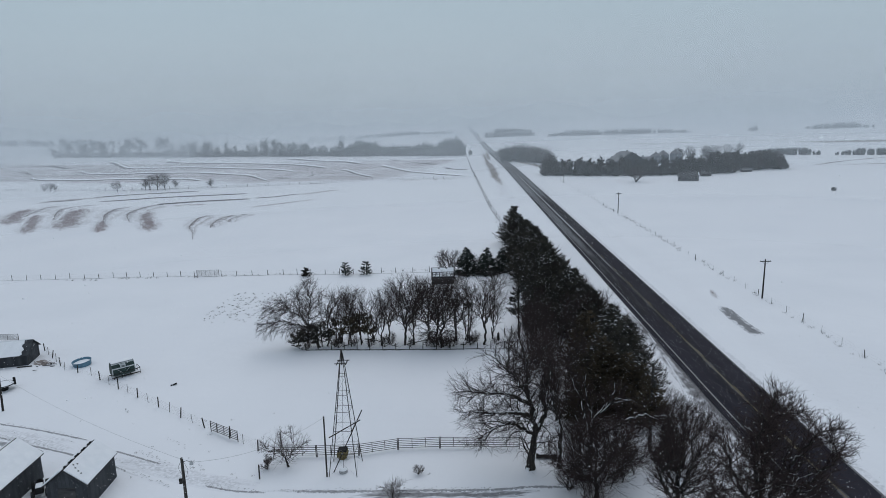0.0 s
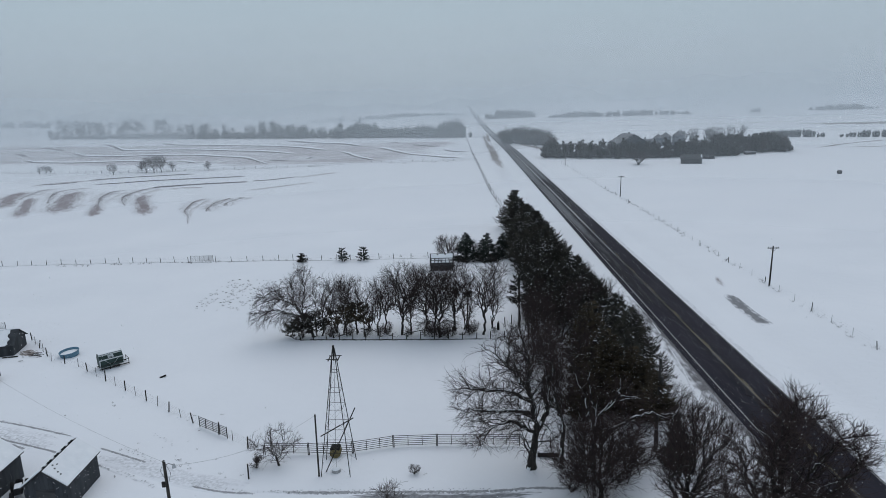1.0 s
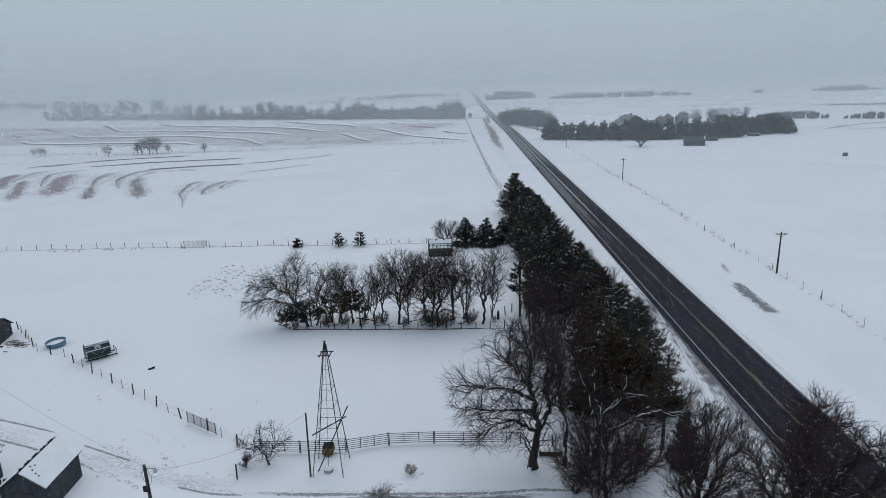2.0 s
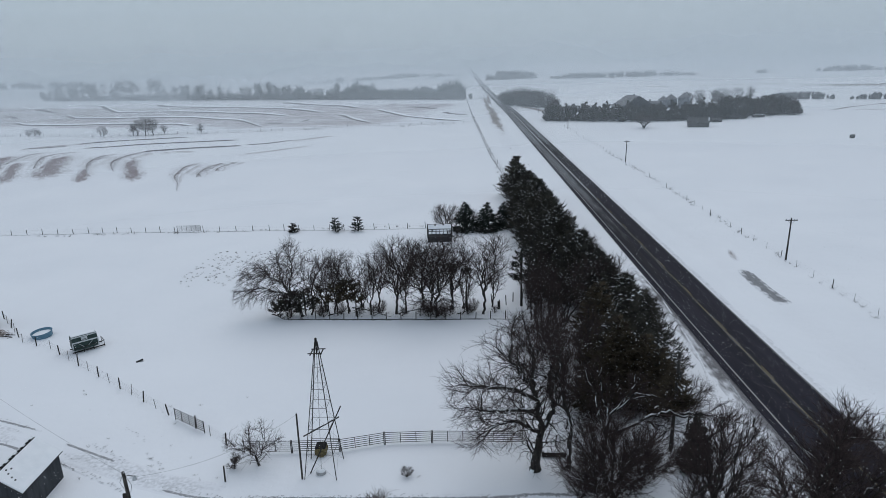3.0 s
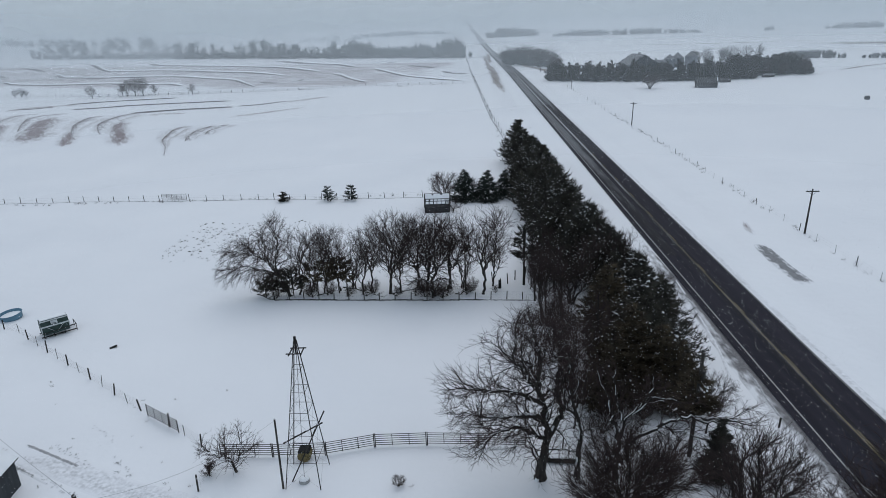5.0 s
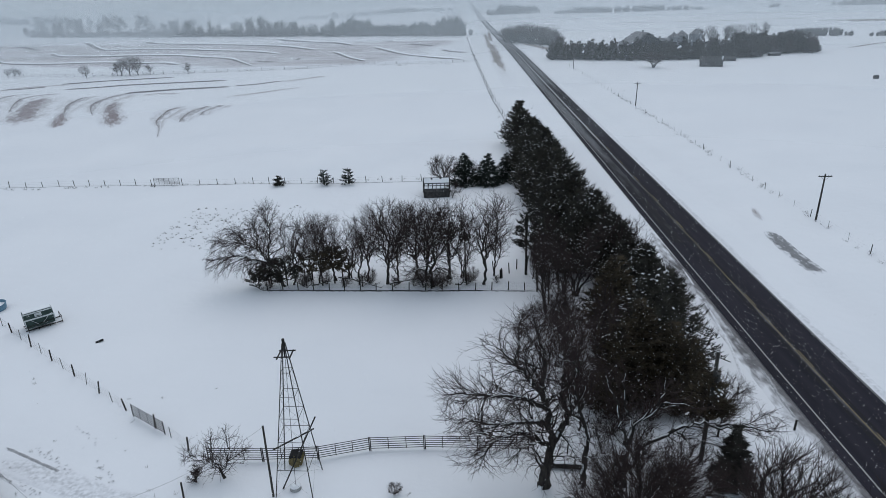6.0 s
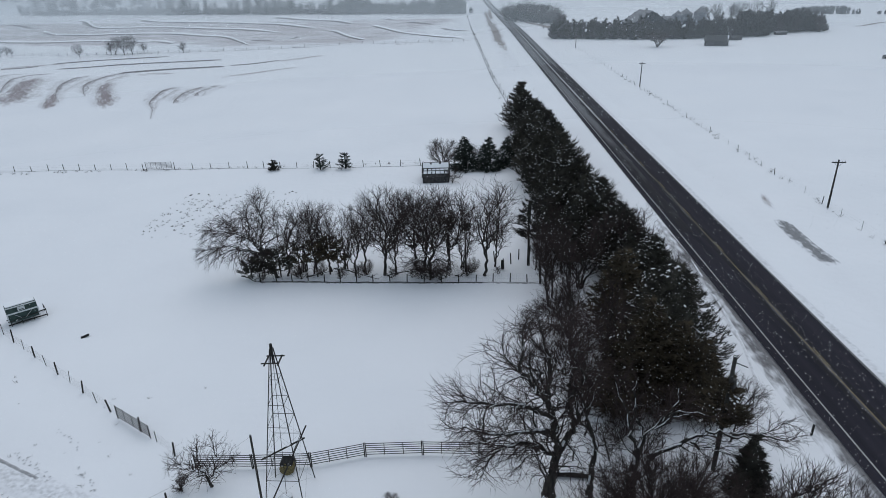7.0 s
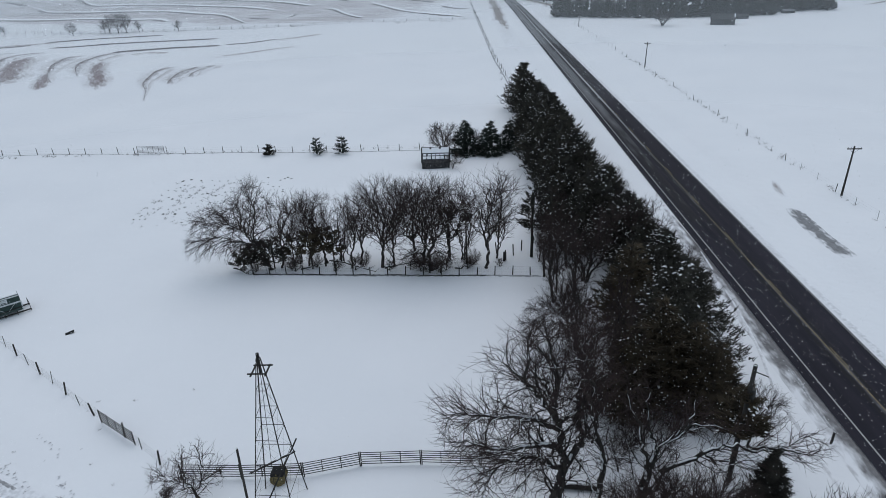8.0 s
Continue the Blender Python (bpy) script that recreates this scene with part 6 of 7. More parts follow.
s1 = shed("shed", "grey wooden shed with a snow-covered gable roof", pose(-35.35, 50.0, gz(-35.35, 50), 0, 0, 3), 3.5, 5.0, 2.4, 3.75, window=False)
for k in range(13):
    if k % 3 != 1:
        y = -2.2 + 0.36 * k
        part("ridge_gap", slab(-0.12, 0.08, y - 0.11, y + 0.1, 3.83, 3.925, 0.02), M_BLACK, s1, "dark roofing showing along the ridge")
for x, y in ((0.55, -1.8), (0.85, -1.95), (0.3, -1.6), (0.45, -1.25), (1.1, -2.0)):
    part("bare_spot", slab(x - 0.11, x + 0.11, y - 0.09, y + 0.09, 3.75 - x * 0.77 + 0.04, 3.75 - x * 0.77 + 0.20, 0.03), M_BLACK, s1, "bare roofing through the snow")
shed("shed", "grey wooden shed with a smooth snowy roof", pose(-42.9, 49.6, gz(-42.9, 49.6), 0, 0, 3), 4.2, 6.2, 2.4, 4.0, window=False)

barn = shed("barn", "low dark barn, its roof snowy but bare at one end", pose(-68.7, 84.1, gz(-68.7, 84.1), 0, 0, -75), 4.6, 10.4, 1.65, 3.1, 0.3, M_WALL, M_WALL, False)
for side, y1 in ((1, 4.5), (-1, 5.2)):
    bm = slab(0.05, 2.95, -5.4, y1, 0.072, 0.17, 0, None)
    bmesh.ops.subdivide_edges(bm, edges=bm.edges[:], cuts=9, use_grid_fill=True)
    for v in bm.verts:
        v.co.z += 0.035 * noise.noise(v.co * 1.3)
        v.co.y += 0.8 * smooth(-1.0, 2.9, v.co.y) * noise.noise(Vector((v.co.x * 1.4, 3.0, side)))
        v.co.x *= side
    bmesh.ops.transform(bm, matrix=Matrix.Translation((0, 0, 3.1)) @ Matrix.Rotation(side * math.atan2(1.45, 2.3), 4, "Y"), verts=bm.verts)
    bmesh.ops.recalc_face_normals(bm, faces=bm.faces)
    part("snow_cover", bm, M_ROOFSNOW, barn, "ragged sheet of snow on the roof")
rocks = random.Random(4)
deb = []
board = Vector((-64.0, 82.2, 0.08))
deb.append((board, board + Vector((1.9, 0.35, 0.05)), 0.12, 0.1))
for k in range(14):
    a = Vector((-60.6 + rocks.gauss(0, 0.9), 82.9 + rocks.gauss(0, 0.8), 0.02))
    an = rocks.uniform(-0.5, 0.5)
    deb.append((a + Vector((0, 0, rocks.uniform(0, 0.25))), a + Vector((math.cos(an), math.sin(an), rocks.uniform(0, 0.3))) * rocks.uniform(0.4, 1.3), 0.045, 0.035))
thing("brush_pile", "heap of old boards and brush in the snow by a barn", "brush pile", kind="stuff", data=tube_mesh("brush_pile", deb, 4, M_STEEL))
ribbon("trampled_snow", [(-63.2, 85.6), (-61.6, 84.2), (-59.6, 82.6)], 3.0, M_PATCH_THIN, "trampled dirty snow at a barn's corner", "track", 0.03, 0.5, 7, 0.3)

coop = shed("plank_shed", "small dark plank shed with patches of snow on its roof", pose(-3.8, 125.4, gz(-3.8, 125.4), 0, 0, 90), 4.2, 4.5, 1.1, 3.0, 0.15, M_DARKWOOD, M_DARKWOOD, False, 8, True)
pitch = Matrix.Translation((0, 0, 3.0)) @ Matrix.Rotation(-math.atan2(1.9, 2.1), 4, "Y")
for d0, d1, y0, y1 in ((0.12, 1.15, -2.2, -0.9), (0.4, 1.15, -0.9, -0.55), (0.12, 1.15, -0.55, 0.7), (0.45, 1.15, 0.7, 1.0), (0.12, 1.15, 1.0, 2.2)):
    part("snow_patch", slab(-d1, -d0, y0, y1, 0.06, 0.19, 0.04, pitch), M_ROOFSNOW, coop, "patch of snow on the roof")
for d0, d1 in ((1.32, 1.62), (1.78, 2.3)):
    for k in range(6):
        y0 = -2.15 + k * 0.72
        part("snow_patch", slab(-d1, -d0, y0 + random.uniform(0, 0.1), y0 + random.uniform(0.56, 0.7), 0.06, 0.15, 0.03, pitch), M_ROOFSNOW, coop, "strip of snow between roof battens")

# ---- yard things ----
tank = thing("stock_tank", "round blue stock tank filled with snow", "stock tank", pose(-54.8, 82.7, gz(-54.8, 82.7), 4, -3, 0))
bm = bmesh.new()
n = 28
rings = []
for r, z in ((1.15, 0.0), (1.25, 0.66), (1.29, 0.68), (1.27, 0.71), (1.2, 0.69), (1.14, 0.4)):
    rings.append([bm.verts.new((r * math.cos(2 * math.pi * k / n), r * math.sin(2 * math.pi * k / n), z)) for k in range(n)])
for a, b in zip(rings, rings[1:]):
    for k in range(n):
        bm.faces.new((a[k], a[(k + 1) % n], b[(k + 1) % n], b[k]))
part("tank_wall", bm, M_BLUE, tank)
bm = bmesh.new()
bmesh.ops.create_circle(bm, cap_ends=True, segments=n, radius=1.2, matrix=Matrix.Translation((0, 0, 0.4)))
part("snow_fill", bm, M_ROOFSNOW, tank)

cart = thing("wheeled_hutch", "dark green metal hutch on a steel frame, roof snowy", "hutch", pose(-46.6, 78.3, gz(-46.6, 78.3), 0, 0, 42) @ Matrix.Scale(0.9, 4))
bm = bmesh.new()
prof = [(-0.95, 0.5), (0.95, 0.5), (1.0, 1.6), (0.62, 2.2), (0.1, 2.32), (-0.62, 2.2), (-1.0, 1.6)]
f = bm.faces.new([bm.verts.new((-1.55, py, pz)) for py, pz in prof])
ret = bmesh.ops.extrude_face_region(bm, geom=[f])
bmesh.ops.translate(bm, verts=[v for v in ret["geom"] if isinstance(v, bmesh.types.BMVert)], vec=(3.1, 0, 0))
bmesh.ops.recalc_face_normals(bm, faces=bm.faces)
part("body", bm, M_GREEN, cart)
part("snow_cover", slab(-1.5, 1.5, -0.45, 0.85, 2.24, 2.36, 0.04), M_ROOFSNOW, cart)
part("trim_strip", slab(-1.57, 1.57, -1.06, -1.0, 1.5, 1.66), M_TRIM, cart, "pale metal strip")
part("trim_strip", slab(-1.57, 1.57, -0.72, -0.6, 2.14, 2.25), M_TRIM, cart, "pale metal strip")
for s in (-1, 1):
    part("corner_trim", slab(s * 1.55 - 0.06, s * 1.55 + 0.06, -1.04, -0.94, 0.5, 1.6), M_TRIM, cart, "pale corner strip")
    part("brace", bar((s * 0.9, -1.03, 1.45), (s * 0.15, -1.08, 0.75), 0.05, 0.03), M_TRIM, cart)
    part("skid", bar((-1.7, s * 0.8, 0.2), (2.3, s * 0.8, 0.2), 0.1, 0.12), M_STEEL, cart)
    for x in (-1.4, -0.3, 0.9):
        part("leg", bar((x, s * 0.8, -0.1), (x, s * 0.8, 0.55), 0.08, 0.08), M_STEEL, cart)
    part("end_post", bar((2.25, s * 0.8, -0.1), (2.25, s * 0.8, 1.0), 0.06, 0.06), M_STEEL, cart)
part("end_rail", bar((2.25, -0.85, 0.95), (2.25, 0.85, 0.95), 0.06, 0.06), M_STEEL, cart)
part("front_rail", bar((-1.7, -1.15, 0.75), (2.3, -1.0, 0.95), 0.07, 0.07), M_STEEL, cart)
for k, wz in ((0, 1.78), (1, 1.92)):
    part("sign_plate", slab(-0.42, 0.32, -0.98 + 0.11 * k, -0.88 + 0.11 * k, 1.74 + 0.16 * k, 1.96 + 0.16 * k), M_TRIM, cart, "pale sign plate with dark bars")
part("sign_bar", slab(-0.3, 0.2, -1.0, -0.985, 1.82, 1.88), M_BLACK, cart)
tin = bmesh.new()
bmesh.ops.create_grid(tin, x_segments=8, y_segments=3, size=0.5, matrix=Matrix.Diagonal((1.3, 0.6, 1, 1)))
for v in tin.verts:
    v.co.z = 0.14 + 0.12 * math.sin(v.co.x * 2.5) + 0.22 * v.co.y
ret = bmesh.ops.extrude_face_region(tin, geom=tin.faces[:])
bmesh.ops.translate(tin, verts=[v for v in ret["geom"] if isinstance(v, bmesh.types.BMVert)], vec=(0, 0, 0.03))
thing("tin_sheet", "dark bent sheet of tin lying in the snow", "tin sheet", pose(-37.9, 74.4, gz(-37.9, 74.4), 0, 0, 25) @ Matrix.Scale(0.6, 4), data=meshed("tin_sheet", tin, M_BLACK))

dish = thing("feed_bunk", "round feed bunk with snow in its bowl", "feeder", pose(-60.4, 74.5, gz(-60.4, 74.5)))
bm = bmesh.new()
rings = []
for r, z in ((0.5, 0.0), (0.6, 0.45), (1.35, 0.75), (1.4, 0.82), (1.3, 0.82), (0.2, 0.7)):
    rings.append([bm.verts.new((r * math.cos(2 * math.pi * k / 20), r * math.sin(2 * math.pi * k / 20), z)) for k in range(20)])
for a, b in zip(rings, rings[1:]):
    for k in range(20):
        bm.faces.new((a[k], a[(k + 1) % 20], b[(k + 1) % 20], b[k]))
part("bowl", bm, M_BLACK, dish)
part("snow_fill", rod((0, 0, 0.7), (0, 0, 0.84), 1.28, 1.2, 20), M_ROOFSNOW, dish)
part("post", rod((0.9, 0.9, 0.4), (0.9, 0.9, 1.35), 0.16, 0.16, 8), M_BLACK, dish)

trac = thing("garden_tractor", "small dark snow-dusted tractor parked between sheds", "tractor", pose(-39.4, 50.0, gz(-39.4, 50), 0, 0, 30))
part("hood", slab(-0.35, 0.35, -1.1, 0.1, 0.45, 1.0, 0.08), M_BLACK, trac)
part("seat", slab(-0.28, 0.28, 0.3, 0.75, 0.7, 1.05, 0.08), M_BLACK, trac)
part("snow_cover", slab(-0.28, 0.28, -0.9, 0.0, 0.99, 1.07, 0.03), M_ROOFSNOW, trac)
for sx in (-1, 1):
    for y, r in ((0.55, 0.48), (-0.75, 0.34)):
        wl_ = part("wheel", rod((sx * 0.42, y, r), (sx * 0.68, y, r), r, r, 16), M_BLACK, trac)
        part("rim", rod((sx * 0.68, y, r), (sx * 0.70, y, r), r * 0.5, r * 0.45, 12), M_STEEL, wl_)
part("steering_wheel", rod((0, 0.15, 1.2), (0, 0.2, 1.24), 0.2, 0.2, 14), M_BLACK, trac)

trough = thing("log", "fallen log capped with snow under a bare tree", "log")
part("wood", rod((6.4, 54.3, 0.22), (8.6, 54.0, 0.24), 0.26, 0.24, 12), M_BARK, trough)
part("snow_cap", slab(6.6, 8.4, 54.02, 54.26, 0.44, 0.52, 0.04), M_ROOFSNOW, trough)

# ---- the farmstead across the road ----
re_ = random.Random(31)
for k in range(36):
    t = k / 35
    for row in (0, 1):
        x, y = 49.5 + t * 92 + re_.uniform(-1.2, 1.2), 345 - 22 * math.sin(min(1, t * 1.4) * 1.57) + row * 7 + re_.uniform(-1.5, 1.5)
        evergreen("far_cedar", x, y, re_.uniform(6.6, 9.4) * (1.08 if row else 0.9), re_.uniform(0, 360), label="dark cedar in a farmstead windbreak", group="farmstead cedars", r=2.5, tufts=240, blade=0.95, taper=0.75, clumps=0, core=0.5, up=0.5)
for k in range(42):
    t = k / 41
    x, y = 136 + t * 39 + re_.uniform(-1.5, 1.5), 334 + (k % 3) * 6 + re_.uniform(0, 4)
    evergreen("far_cedar", x, y, re_.uniform(7.8, 9.8) * (1 - 0.5 * max(0, t - 0.82) / 0.18), re_.uniform(0, 360), label="dark cedar in a farmstead windbreak", group="farmstead cedars")
for k in range(12):
    x, y, h = ((143 + re_.uniform(-2, 6), 405, 10.5), (165 + re_.uniform(-14, 16), 405, 11.5))[k % 2]
    bare_tree("field", x, y + re_.uniform(-5, 12), h * re_.uniform(0.8, 1.1), k * 50, label="tall bare tree behind a farmstead windbreak", group="farmstead trees", wide=1.2)
for k in range(14):
    bare_tree("field", 140 + k * 2.5 + re_.uniform(-1, 1), 331 + re_.uniform(-1, 20), re_.uniform(7.0, 10.5), k * 63, label="bare tree standing among farmstead cedars", group="farmstead trees")
for k in range(14):
    t = k / 13
    x, y = 36 + t * 26 + re_.uniform(-2, 2), 500 - 70 * t + re_.uniform(-6, 6)
    bare_tree("dense_far", x, y, re_.uniform(10.5, 13.5) * (0.8 + 0.35 * math.sin(t * 3.0)), k * 77, label="bare tree in a clump beside the road", group="roadside clump", trunk_r=0.3, levels=3, spread=0.9, fork=0.08, kids=(10, 7, 5), twig=0.055, limb=0.7, wide=1.3)
bare_tree("dense_far", 58.0, 392, 8.5, 10, label="bare tree in a clump beside the road", group="roadside clump")
bare_tree("dense_far", 60.5, 402, 9.5, 200, label="bare tree in a clump beside the road", group="roadside clump")


def house(label, x, y, w, l, eave, ridge, turn):
    ob = shed("house", label, pose(x, y, gz(x, y), 0, 0, turn), w, l, eave, ridge, 0.4, M_WALL, M_FARROOF, False, 6, False, "farmstead buildings")
    tagged(ob, "", "house")
    for k in range(4):
        yy = -l / 2 + (k + 0.6) * l / 4.2
        wi = part("window", slab(-w / 2 - 0.05, -w / 2 - 0.005, yy - 0.5, yy + 0.5, 1.1, 2.4), M_TRIM, ob, "pale window frame")
        part("pane", slab(-w / 2 - 0.07, -w / 2 - 0.052, yy - 0.4, yy + 0.4, 1.2, 2.3), M_BLACK, wi)
    part("chimney", slab(-0.5, 0.5, -1.5, -0.6, ridge - 0.8, ridge + 1.0), M_CONCRETE, ob)
    return ob


house("grey farmhouse with a hipped roof behind dark cedars", 101, 378, 19, 16, 3.6, 9.4, 8)
house("grey farm outbuilding behind dark cedars", 112, 386, 6, 12, 3.2, 5.4, 86)


def grain_bin(x, y, r, h, top):
    z = gz(x, y)
    ob = thing("grain_bin", "round grey steel grain bin behind dark cedars", "grain bin", pose(x, y, z), group="grain bins")
    part("bin_wall", rod((0, 0, -0.2), (0, 0, h), r, r, 24), M_BIN, ob)
    for k in range(1, 6):
        part("hoop", rod((0, 0, h * k / 6), (0, 0, h * k / 6 + 0.12), r + 0.05, r + 0.05, 24), M_BIN, ob)
    part("bin_roof", rod((0, 0, h), (0, 0, top), r + 0.15, 0.3, 24), M_FARROOF, ob)
    part("cap", rod((0, 0, top), (0, 0, top + 0.3), 0.5, 0.3, 12), M_BIN, ob)


grain_bin(124.4, 397, 3.2, 5.0, 7.2)
grain_bin(129.5, 399, 3.6, 5.4, 8.0)
grain_bin(136.0, 395, 3.4, 6.2, 8.8)
fs = shed("shed", "dark low shed standing alone in a snowfield", pose(107.8, 295, gz(107.8, 295), 0, 0, 70), 5.4, 9.0, 2.2, 4.0, 0.3, M_DARKWOOD, M_DARKWOOD, False, 8, True, "field sheds")
part("snow_streak", slab(-2.4, -0.2, -4.5, -4.1, 0.075, 0.2, 0.05, Matrix.Translation((0, 0, 4.0)) @ Matrix.Rotation(-math.atan2(1.8, 2.7), 4, "Y")), M_ROOFSNOW, fs, "streak of snow up the gable")
shed("shed", "low grey shed at the windbreak's edge", pose(122.5, 312, gz(122.5, 312), 0, 0, 90), 2.6, 4.6, 1.2, 1.9, 0.2, M_DARKWOOD, M_DARKWOOD, False, 6, False, "field sheds")
shed("shed", "low dark shed at the windbreak's edge", pose(149, 327, gz(149, 327), 0, 0, 90), 2.4, 5.0, 1.1, 1.6, 0.2, M_DARKWOOD, M_FARROOF, False, 6, False, "field sheds")
shed("hay_feeder", "small dark roofed feeder in a snowfield", pose(144.3, 242.5, gz(144.3, 242.5), 0, 0, 88), 1.1, 1.3, 0.8, 1.2, 0.05, M_DARKWOOD, M_DARKWOOD, False, 6, False, "field sheds")


# ---- woods in the distance ----
def far_wood(label, pts, count, depth, h, dense, seed, wid=0.5):
    """A belt of far trees, one mesh: thin upright sprays round many stems."""
    rng = random.Random(seed)
    line = [np.array(p, float) for p in pts]
    verts, faces = [], []
    for k in range(count):
        t = (k + rng.random()) / count * (len(line) - 1)
        i = min(int(t), len(line) - 2)
        q = line[i] + (line[i + 1] - line[i]) * (t - i)
        x, y = float(q[0]) + rng.gauss(0, depth * 0.2), float(q[1]) + rng.uniform(-depth, depth) * 0.5
        ends = min(1.0, 0.45 + 2.2 * min(t, len(line) - 1 - t) / (len(line) - 1))
        z, hh = gz(x, y), ends * h * rng.uniform(0.55 if h > 7 else 0.88, 1.12) * (0.92 + 0.32 * noise.noise(Vector((x / 45, y / 45, seed))))
        cr = hh * rng.uniform(0.28, 0.42)
        stem = Vector((x, y, z))
        for b in range(dense):
            an, el = rng.uniform(0, 6.28), rng.uniform(0.0, 1.0)
            tip = stem + Vector((math.cos(an) * cr * math.sin(el * 2.6 + 0.3), math.sin(an) * cr * math.sin(el * 2.6 + 0.3), hh * (0.22 + 0.78 * el) * rng.uniform(0.85, 1.08)))
            root = stem + Vector((rng.gauss(0, cr * 0.25), rng.gauss(0, cr * 0.25), hh * rng.uniform(0.0, 0.5) * el))
            ww = wid * rng.uniform(0.6, 1.4)
            s = len(verts)
            verts += [tuple(root + Vector((-ww, 0, 0))), tuple(root + Vector((ww, 0, 0))), tuple(root.lerp(tip, 0.7) + Vector((ww * 0.8, 0, 0))), tuple(tip), tuple(root.lerp(tip, 0.7) - Vector((ww * 0.8, 0, 0)))]
            faces.append((s, s + 1, s + 2, s + 3, s + 4))
    return thing("far_woodland", label, "trees", kind="stuff", data=pydata("far_woodland", verts, faces, M_FARWOOD))


def lacy_wood(label, pts, count, depth, h, seed):
    """A belt of far leafless trees, one mesh, each with its own stem, limbs and twigs."""
    rng = random.Random(seed)
    bases = []
    for k in range(4):
        wide = (2.6, 3.4, 3.0, 2.2)[k]
        thick, thin, ends = branched(random.Random(seed * 10 + k), [(0, 0, 6.4, wide, wide, 3.6), (0, 0, 3.2, wide * 0.8, wide * 0.8, 2.0)], [[(0, 0, -0.1), (0.1, 0, 1.2), (0, 0.1, 4.4)], [(0, 0, 0.8), (-0.8, 0.2, 2.6), (-1.0, 0.2, 4.6)], [(0, 0, 1.2), (0.9, -0.2, 3.6)]], 0.2, 1.2, (20, 55), 0.12, 0.2, 1.2, 1.0, 0.06, twig_len=1.3, step=1.2)
        bases.append(tubes(thick + thin + [(p, q, r, r * 0.4) for p, q, r in ends], 3))
    line = [np.array(p, float) for p in pts]
    vs, fs, off = [], [], 0
    for k in range(count):
        t = (k + rng.random()) / count * (len(line) - 1)
        i = min(int(t), len(line) - 2)
        q = line[i] + (line[i + 1] - line[i]) * (t - i)
        x, y = float(q[0]) + rng.gauss(0, 3), float(q[1]) + rng.uniform(-depth, depth) * 0.5
        s, an = h / 10 * rng.uniform(0.55, 1.15) * (0.9 + 0.4 * noise.noise(Vector((x / 70, y / 70, seed)))), rng.uniform(0, 6.28)
        v, f = bases[k % 4]
        rot = np.array([[math.cos(an), -math.sin(an), 0], [math.sin(an), math.cos(an), 0], [0, 0, 1]])
        vs.append((v @ rot.T) * np.array([s * 1.25, s * 1.25, s]) + np.array([x, y, gz(x, y)]))
        fs.append(f + off)
        off += len(v)
    return thing("far_woodland", label, "trees", kind="stuff", data=pydata("far_woodland", np.concatenate(vs).tolist(), np.concatenate(fs).tolist(), M_FARWOOD))


lacy_wood("distant belt of bare trees along a field edge", [(-640, 1000), (-400, 882), (-215, 783), (-90, 716)], 96, 26, 19, 1)
far_wood("low undergrowth along a distant field edge", [(-640, 1000), (-400, 882), (-215, 783), (-90, 716)], 260, 14, 11.0, 30, 1, 0.317)
far_wood("low undergrowth behind a distant tree belt", [(-640, 1012), (-400, 894), (-215, 795), (-84, 724)], 300, 10, 9.0, 27, 21, 0.366)
far_wood("distant dense dark windbreak along a field edge", [(-140, 740), (-90, 716), (12, 644)], 150, 14, 15.5, 54, 2, 0.488)
far_wood("distant taller trees beside the road", [(-22, 672), (8, 655)], 16, 10, 21, 54, 3, 0.366)
far_wood("far woodland faint in blowing snow", [(-1450, 1900), (-1000, 1560), (-820, 1500)], 70, 60, 20, 27, 4, 1.098)
lacy_wood("far woodland faint in blowing snow", [(-760, 1200), (-420, 1060)], 30, 70, 24, 14)
far_wood("far woodland faint in blowing snow", [(-300, 1300), (-150, 1400), (-100, 1500), (20, 1460)], 110, 60, 11, 27, 5, 0.732)
far_wood("far clump of trees faint in blowing snow", [(60, 1130), (95, 1130), (132, 1130)], 60, 30, 19, 48, 6, 0.427)
far_wood("far windbreak faint in blowing snow", [(150, 1060), (245, 1026), (365, 1001)], 130, 20, 11, 34, 7, 0.366)
far_wood("far windbreak faint in blowing snow", [(540, 990), (625, 972)], 64, 16, 11, 34, 8, 0.61)
far_wood("far windbreak faint in blowing snow", [(452, 990), (470, 987)], 9, 12, 8, 27, 9, 0.61)
far_wood("dense brush under a roadside clump of trees", [(37, 498), (48, 468), (62, 434)], 60, 12, 9.5, 41, 12, 0.268)
far_wood("low far windbreak across a snowfield", [(208, 446), (222, 440), (242, 428)], 50, 6, 5.4, 48, 10, 0.171)
far_wood("low far windbreak across a snowfield", [(250, 418), (268, 408), (284, 398)], 50, 6, 4.9, 48, 11, 0.171)


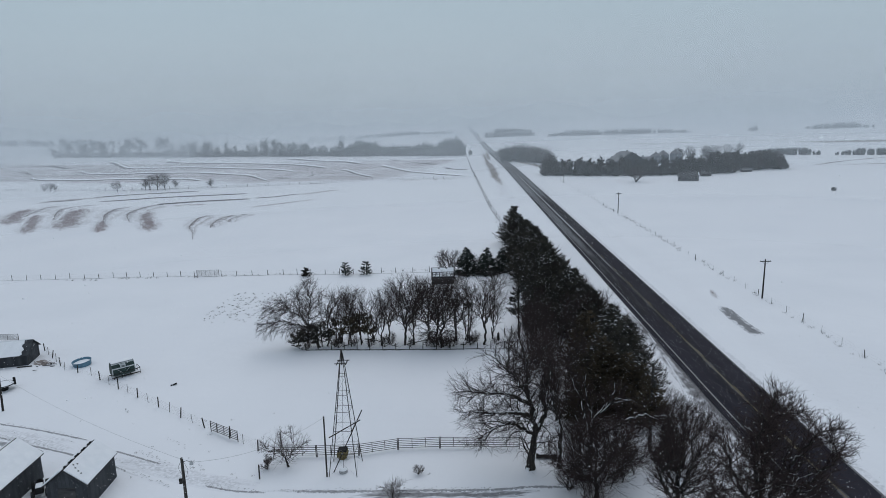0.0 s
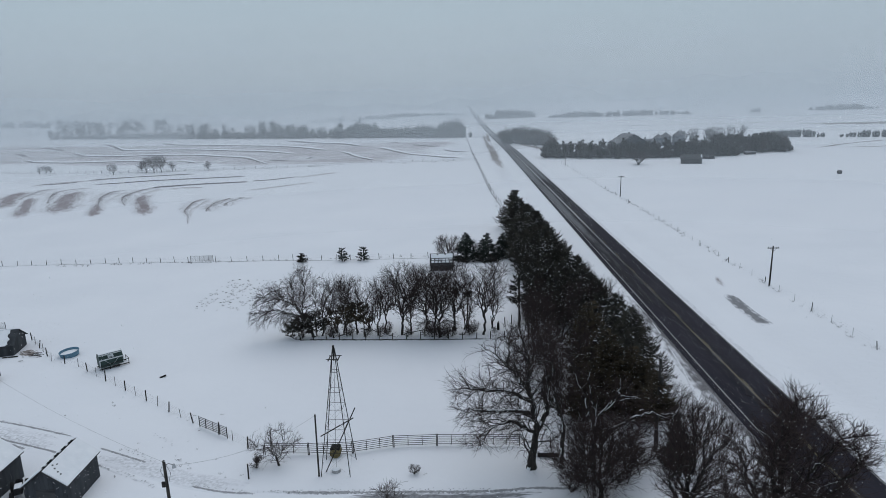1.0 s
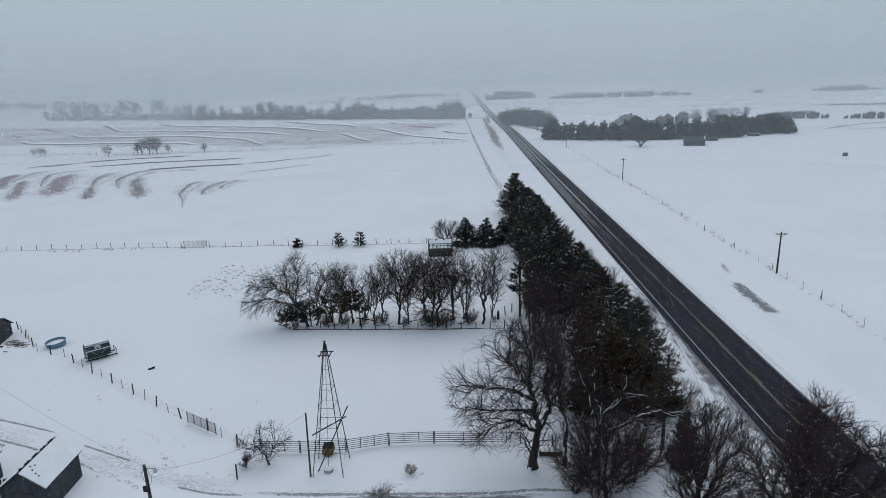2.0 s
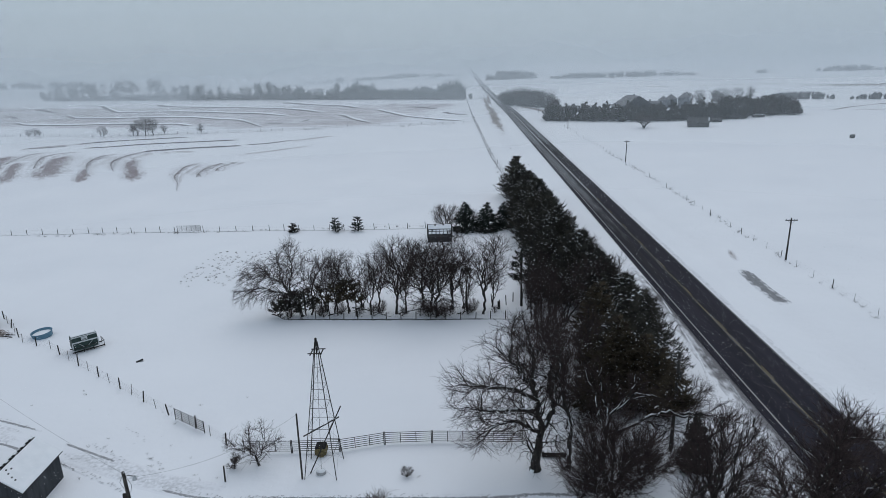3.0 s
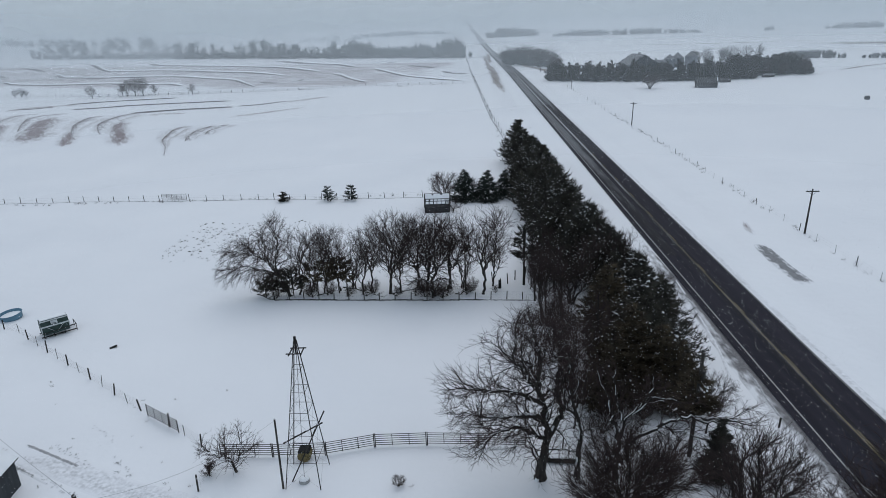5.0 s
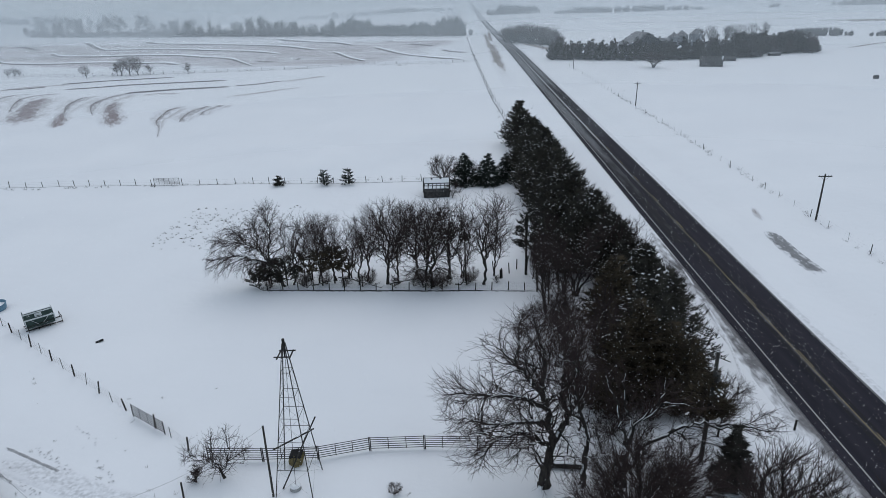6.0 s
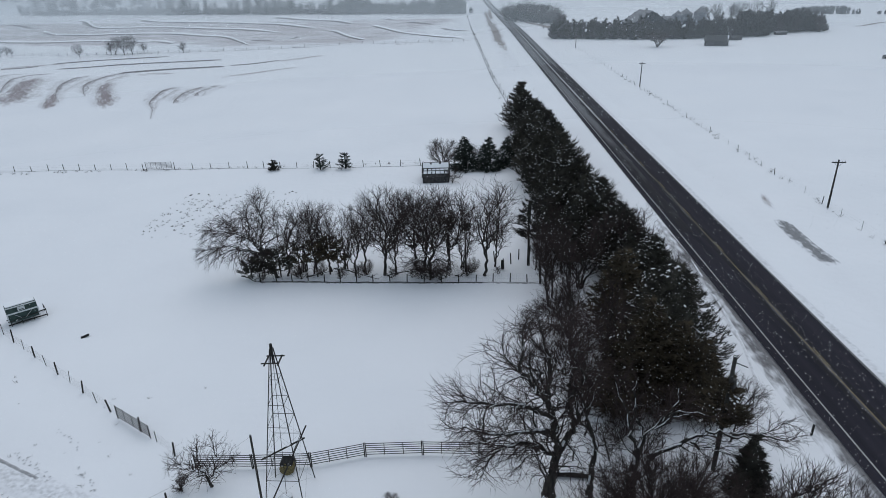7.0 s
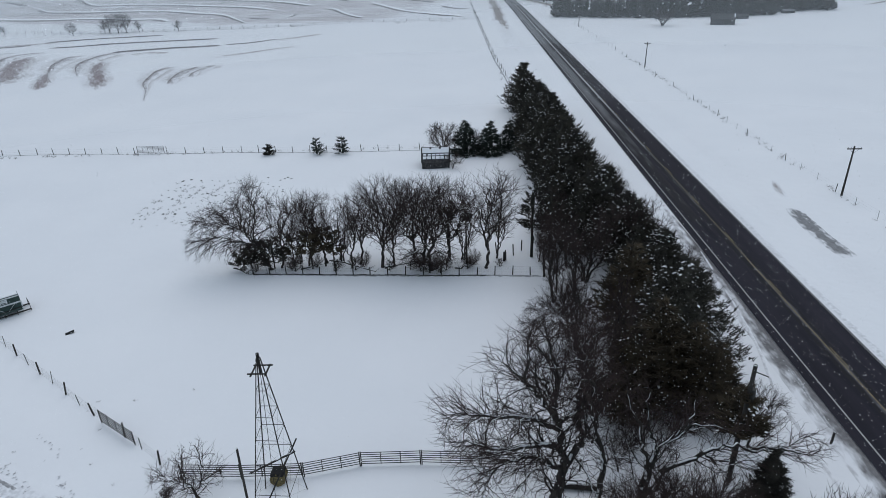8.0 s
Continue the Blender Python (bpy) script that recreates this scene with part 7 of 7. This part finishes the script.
# ---- distance haze on sheets, and snowflakes in the air ----
def haze_material(name, cover):
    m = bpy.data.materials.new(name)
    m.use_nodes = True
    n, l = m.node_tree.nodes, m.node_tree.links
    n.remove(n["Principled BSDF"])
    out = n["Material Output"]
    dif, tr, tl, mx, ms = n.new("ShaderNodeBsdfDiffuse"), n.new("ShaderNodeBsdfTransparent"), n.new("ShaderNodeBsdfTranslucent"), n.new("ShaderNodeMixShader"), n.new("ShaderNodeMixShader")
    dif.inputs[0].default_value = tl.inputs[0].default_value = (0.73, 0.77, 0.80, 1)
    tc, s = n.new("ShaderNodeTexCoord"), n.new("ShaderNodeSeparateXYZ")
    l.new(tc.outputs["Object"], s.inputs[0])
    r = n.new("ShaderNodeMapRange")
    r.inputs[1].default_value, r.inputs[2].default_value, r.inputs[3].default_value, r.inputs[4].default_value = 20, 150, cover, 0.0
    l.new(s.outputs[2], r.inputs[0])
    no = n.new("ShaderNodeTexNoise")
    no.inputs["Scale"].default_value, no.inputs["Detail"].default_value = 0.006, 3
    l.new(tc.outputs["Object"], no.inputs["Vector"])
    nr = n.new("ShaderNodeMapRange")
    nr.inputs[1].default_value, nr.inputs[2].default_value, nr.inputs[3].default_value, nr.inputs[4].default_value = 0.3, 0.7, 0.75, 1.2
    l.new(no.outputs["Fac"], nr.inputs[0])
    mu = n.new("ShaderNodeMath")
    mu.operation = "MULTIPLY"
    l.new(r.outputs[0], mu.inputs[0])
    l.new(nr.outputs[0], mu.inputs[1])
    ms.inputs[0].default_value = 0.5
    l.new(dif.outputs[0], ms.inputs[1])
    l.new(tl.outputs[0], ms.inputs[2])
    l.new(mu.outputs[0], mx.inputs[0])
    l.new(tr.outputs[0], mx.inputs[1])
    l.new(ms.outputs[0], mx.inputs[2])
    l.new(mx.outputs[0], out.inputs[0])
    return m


# curved see-through sheets, added to stand in for distance haze
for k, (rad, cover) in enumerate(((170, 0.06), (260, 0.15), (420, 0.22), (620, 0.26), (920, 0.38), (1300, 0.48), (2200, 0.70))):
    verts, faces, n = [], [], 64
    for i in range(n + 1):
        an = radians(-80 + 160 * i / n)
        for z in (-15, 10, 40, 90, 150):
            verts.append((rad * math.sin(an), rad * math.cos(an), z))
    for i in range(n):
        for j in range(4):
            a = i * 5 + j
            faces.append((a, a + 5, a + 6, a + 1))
    thing("blowing_snow", "see-through sheet added as snow haze over distant fields", "snowfall", kind="stuff", data=pydata("blowing_snow", verts, faces, haze_material("blowing_snow", cover), True))

# snowflakes hanging in the air before the camera's line
flake = bpy.data.materials.new("snowflake")
flake.use_nodes = True
fn, fl = flake.node_tree.nodes, flake.node_tree.links
fn.remove(fn["Principled BSDF"])
thin, lit, both = fn.new("ShaderNodeBsdfTranslucent"), fn.new("ShaderNodeBsdfDiffuse"), fn.new("ShaderNodeMixShader")
thin.inputs[0].default_value = lit.inputs[0].default_value = (0.93, 0.93, 0.95, 1)
fl.new(lit.outputs[0], both.inputs[1])
fl.new(thin.outputs[0], both.inputs[2])
fl.new(both.outputs[0], fn["Material Output"].inputs[0])
rf = random.Random(77)
verts, faces = [], []
for k in range(32000):
    x, y, z = rf.uniform(-26, 26), rf.uniform(2, 62), rf.uniform(6, 31.0)
    if x * x + (z - 31.8) ** 2 < 4.2 ** 2 and y < 30:
        continue
    s = min(rf.choice((0.009, 0.012, 0.015, 0.019, 0.026)), 0.00085 * math.hypot(x, y - 23, z - 31.8))
    i = len(verts)
    for q in ((1, 0, -0.7), (-1, 0, -0.7), (0, 1, 0.7), (0, -1, 0.7)):
        verts.append((x + s * q[0] * rf.uniform(0.6, 1.2), y + s * q[1] * rf.uniform(0.6, 1.2), z + s * q[2] * rf.uniform(0.6, 1.2)))
    faces += [(i, i + 2, i + 1), (i, i + 1, i + 3), (i, i + 3, i + 2), (i + 1, i + 2, i + 3)]
thing("snowflakes", "falling white snowflakes in the air", "snowfall", kind="stuff", data=pydata("snowflakes", verts, faces, flake))
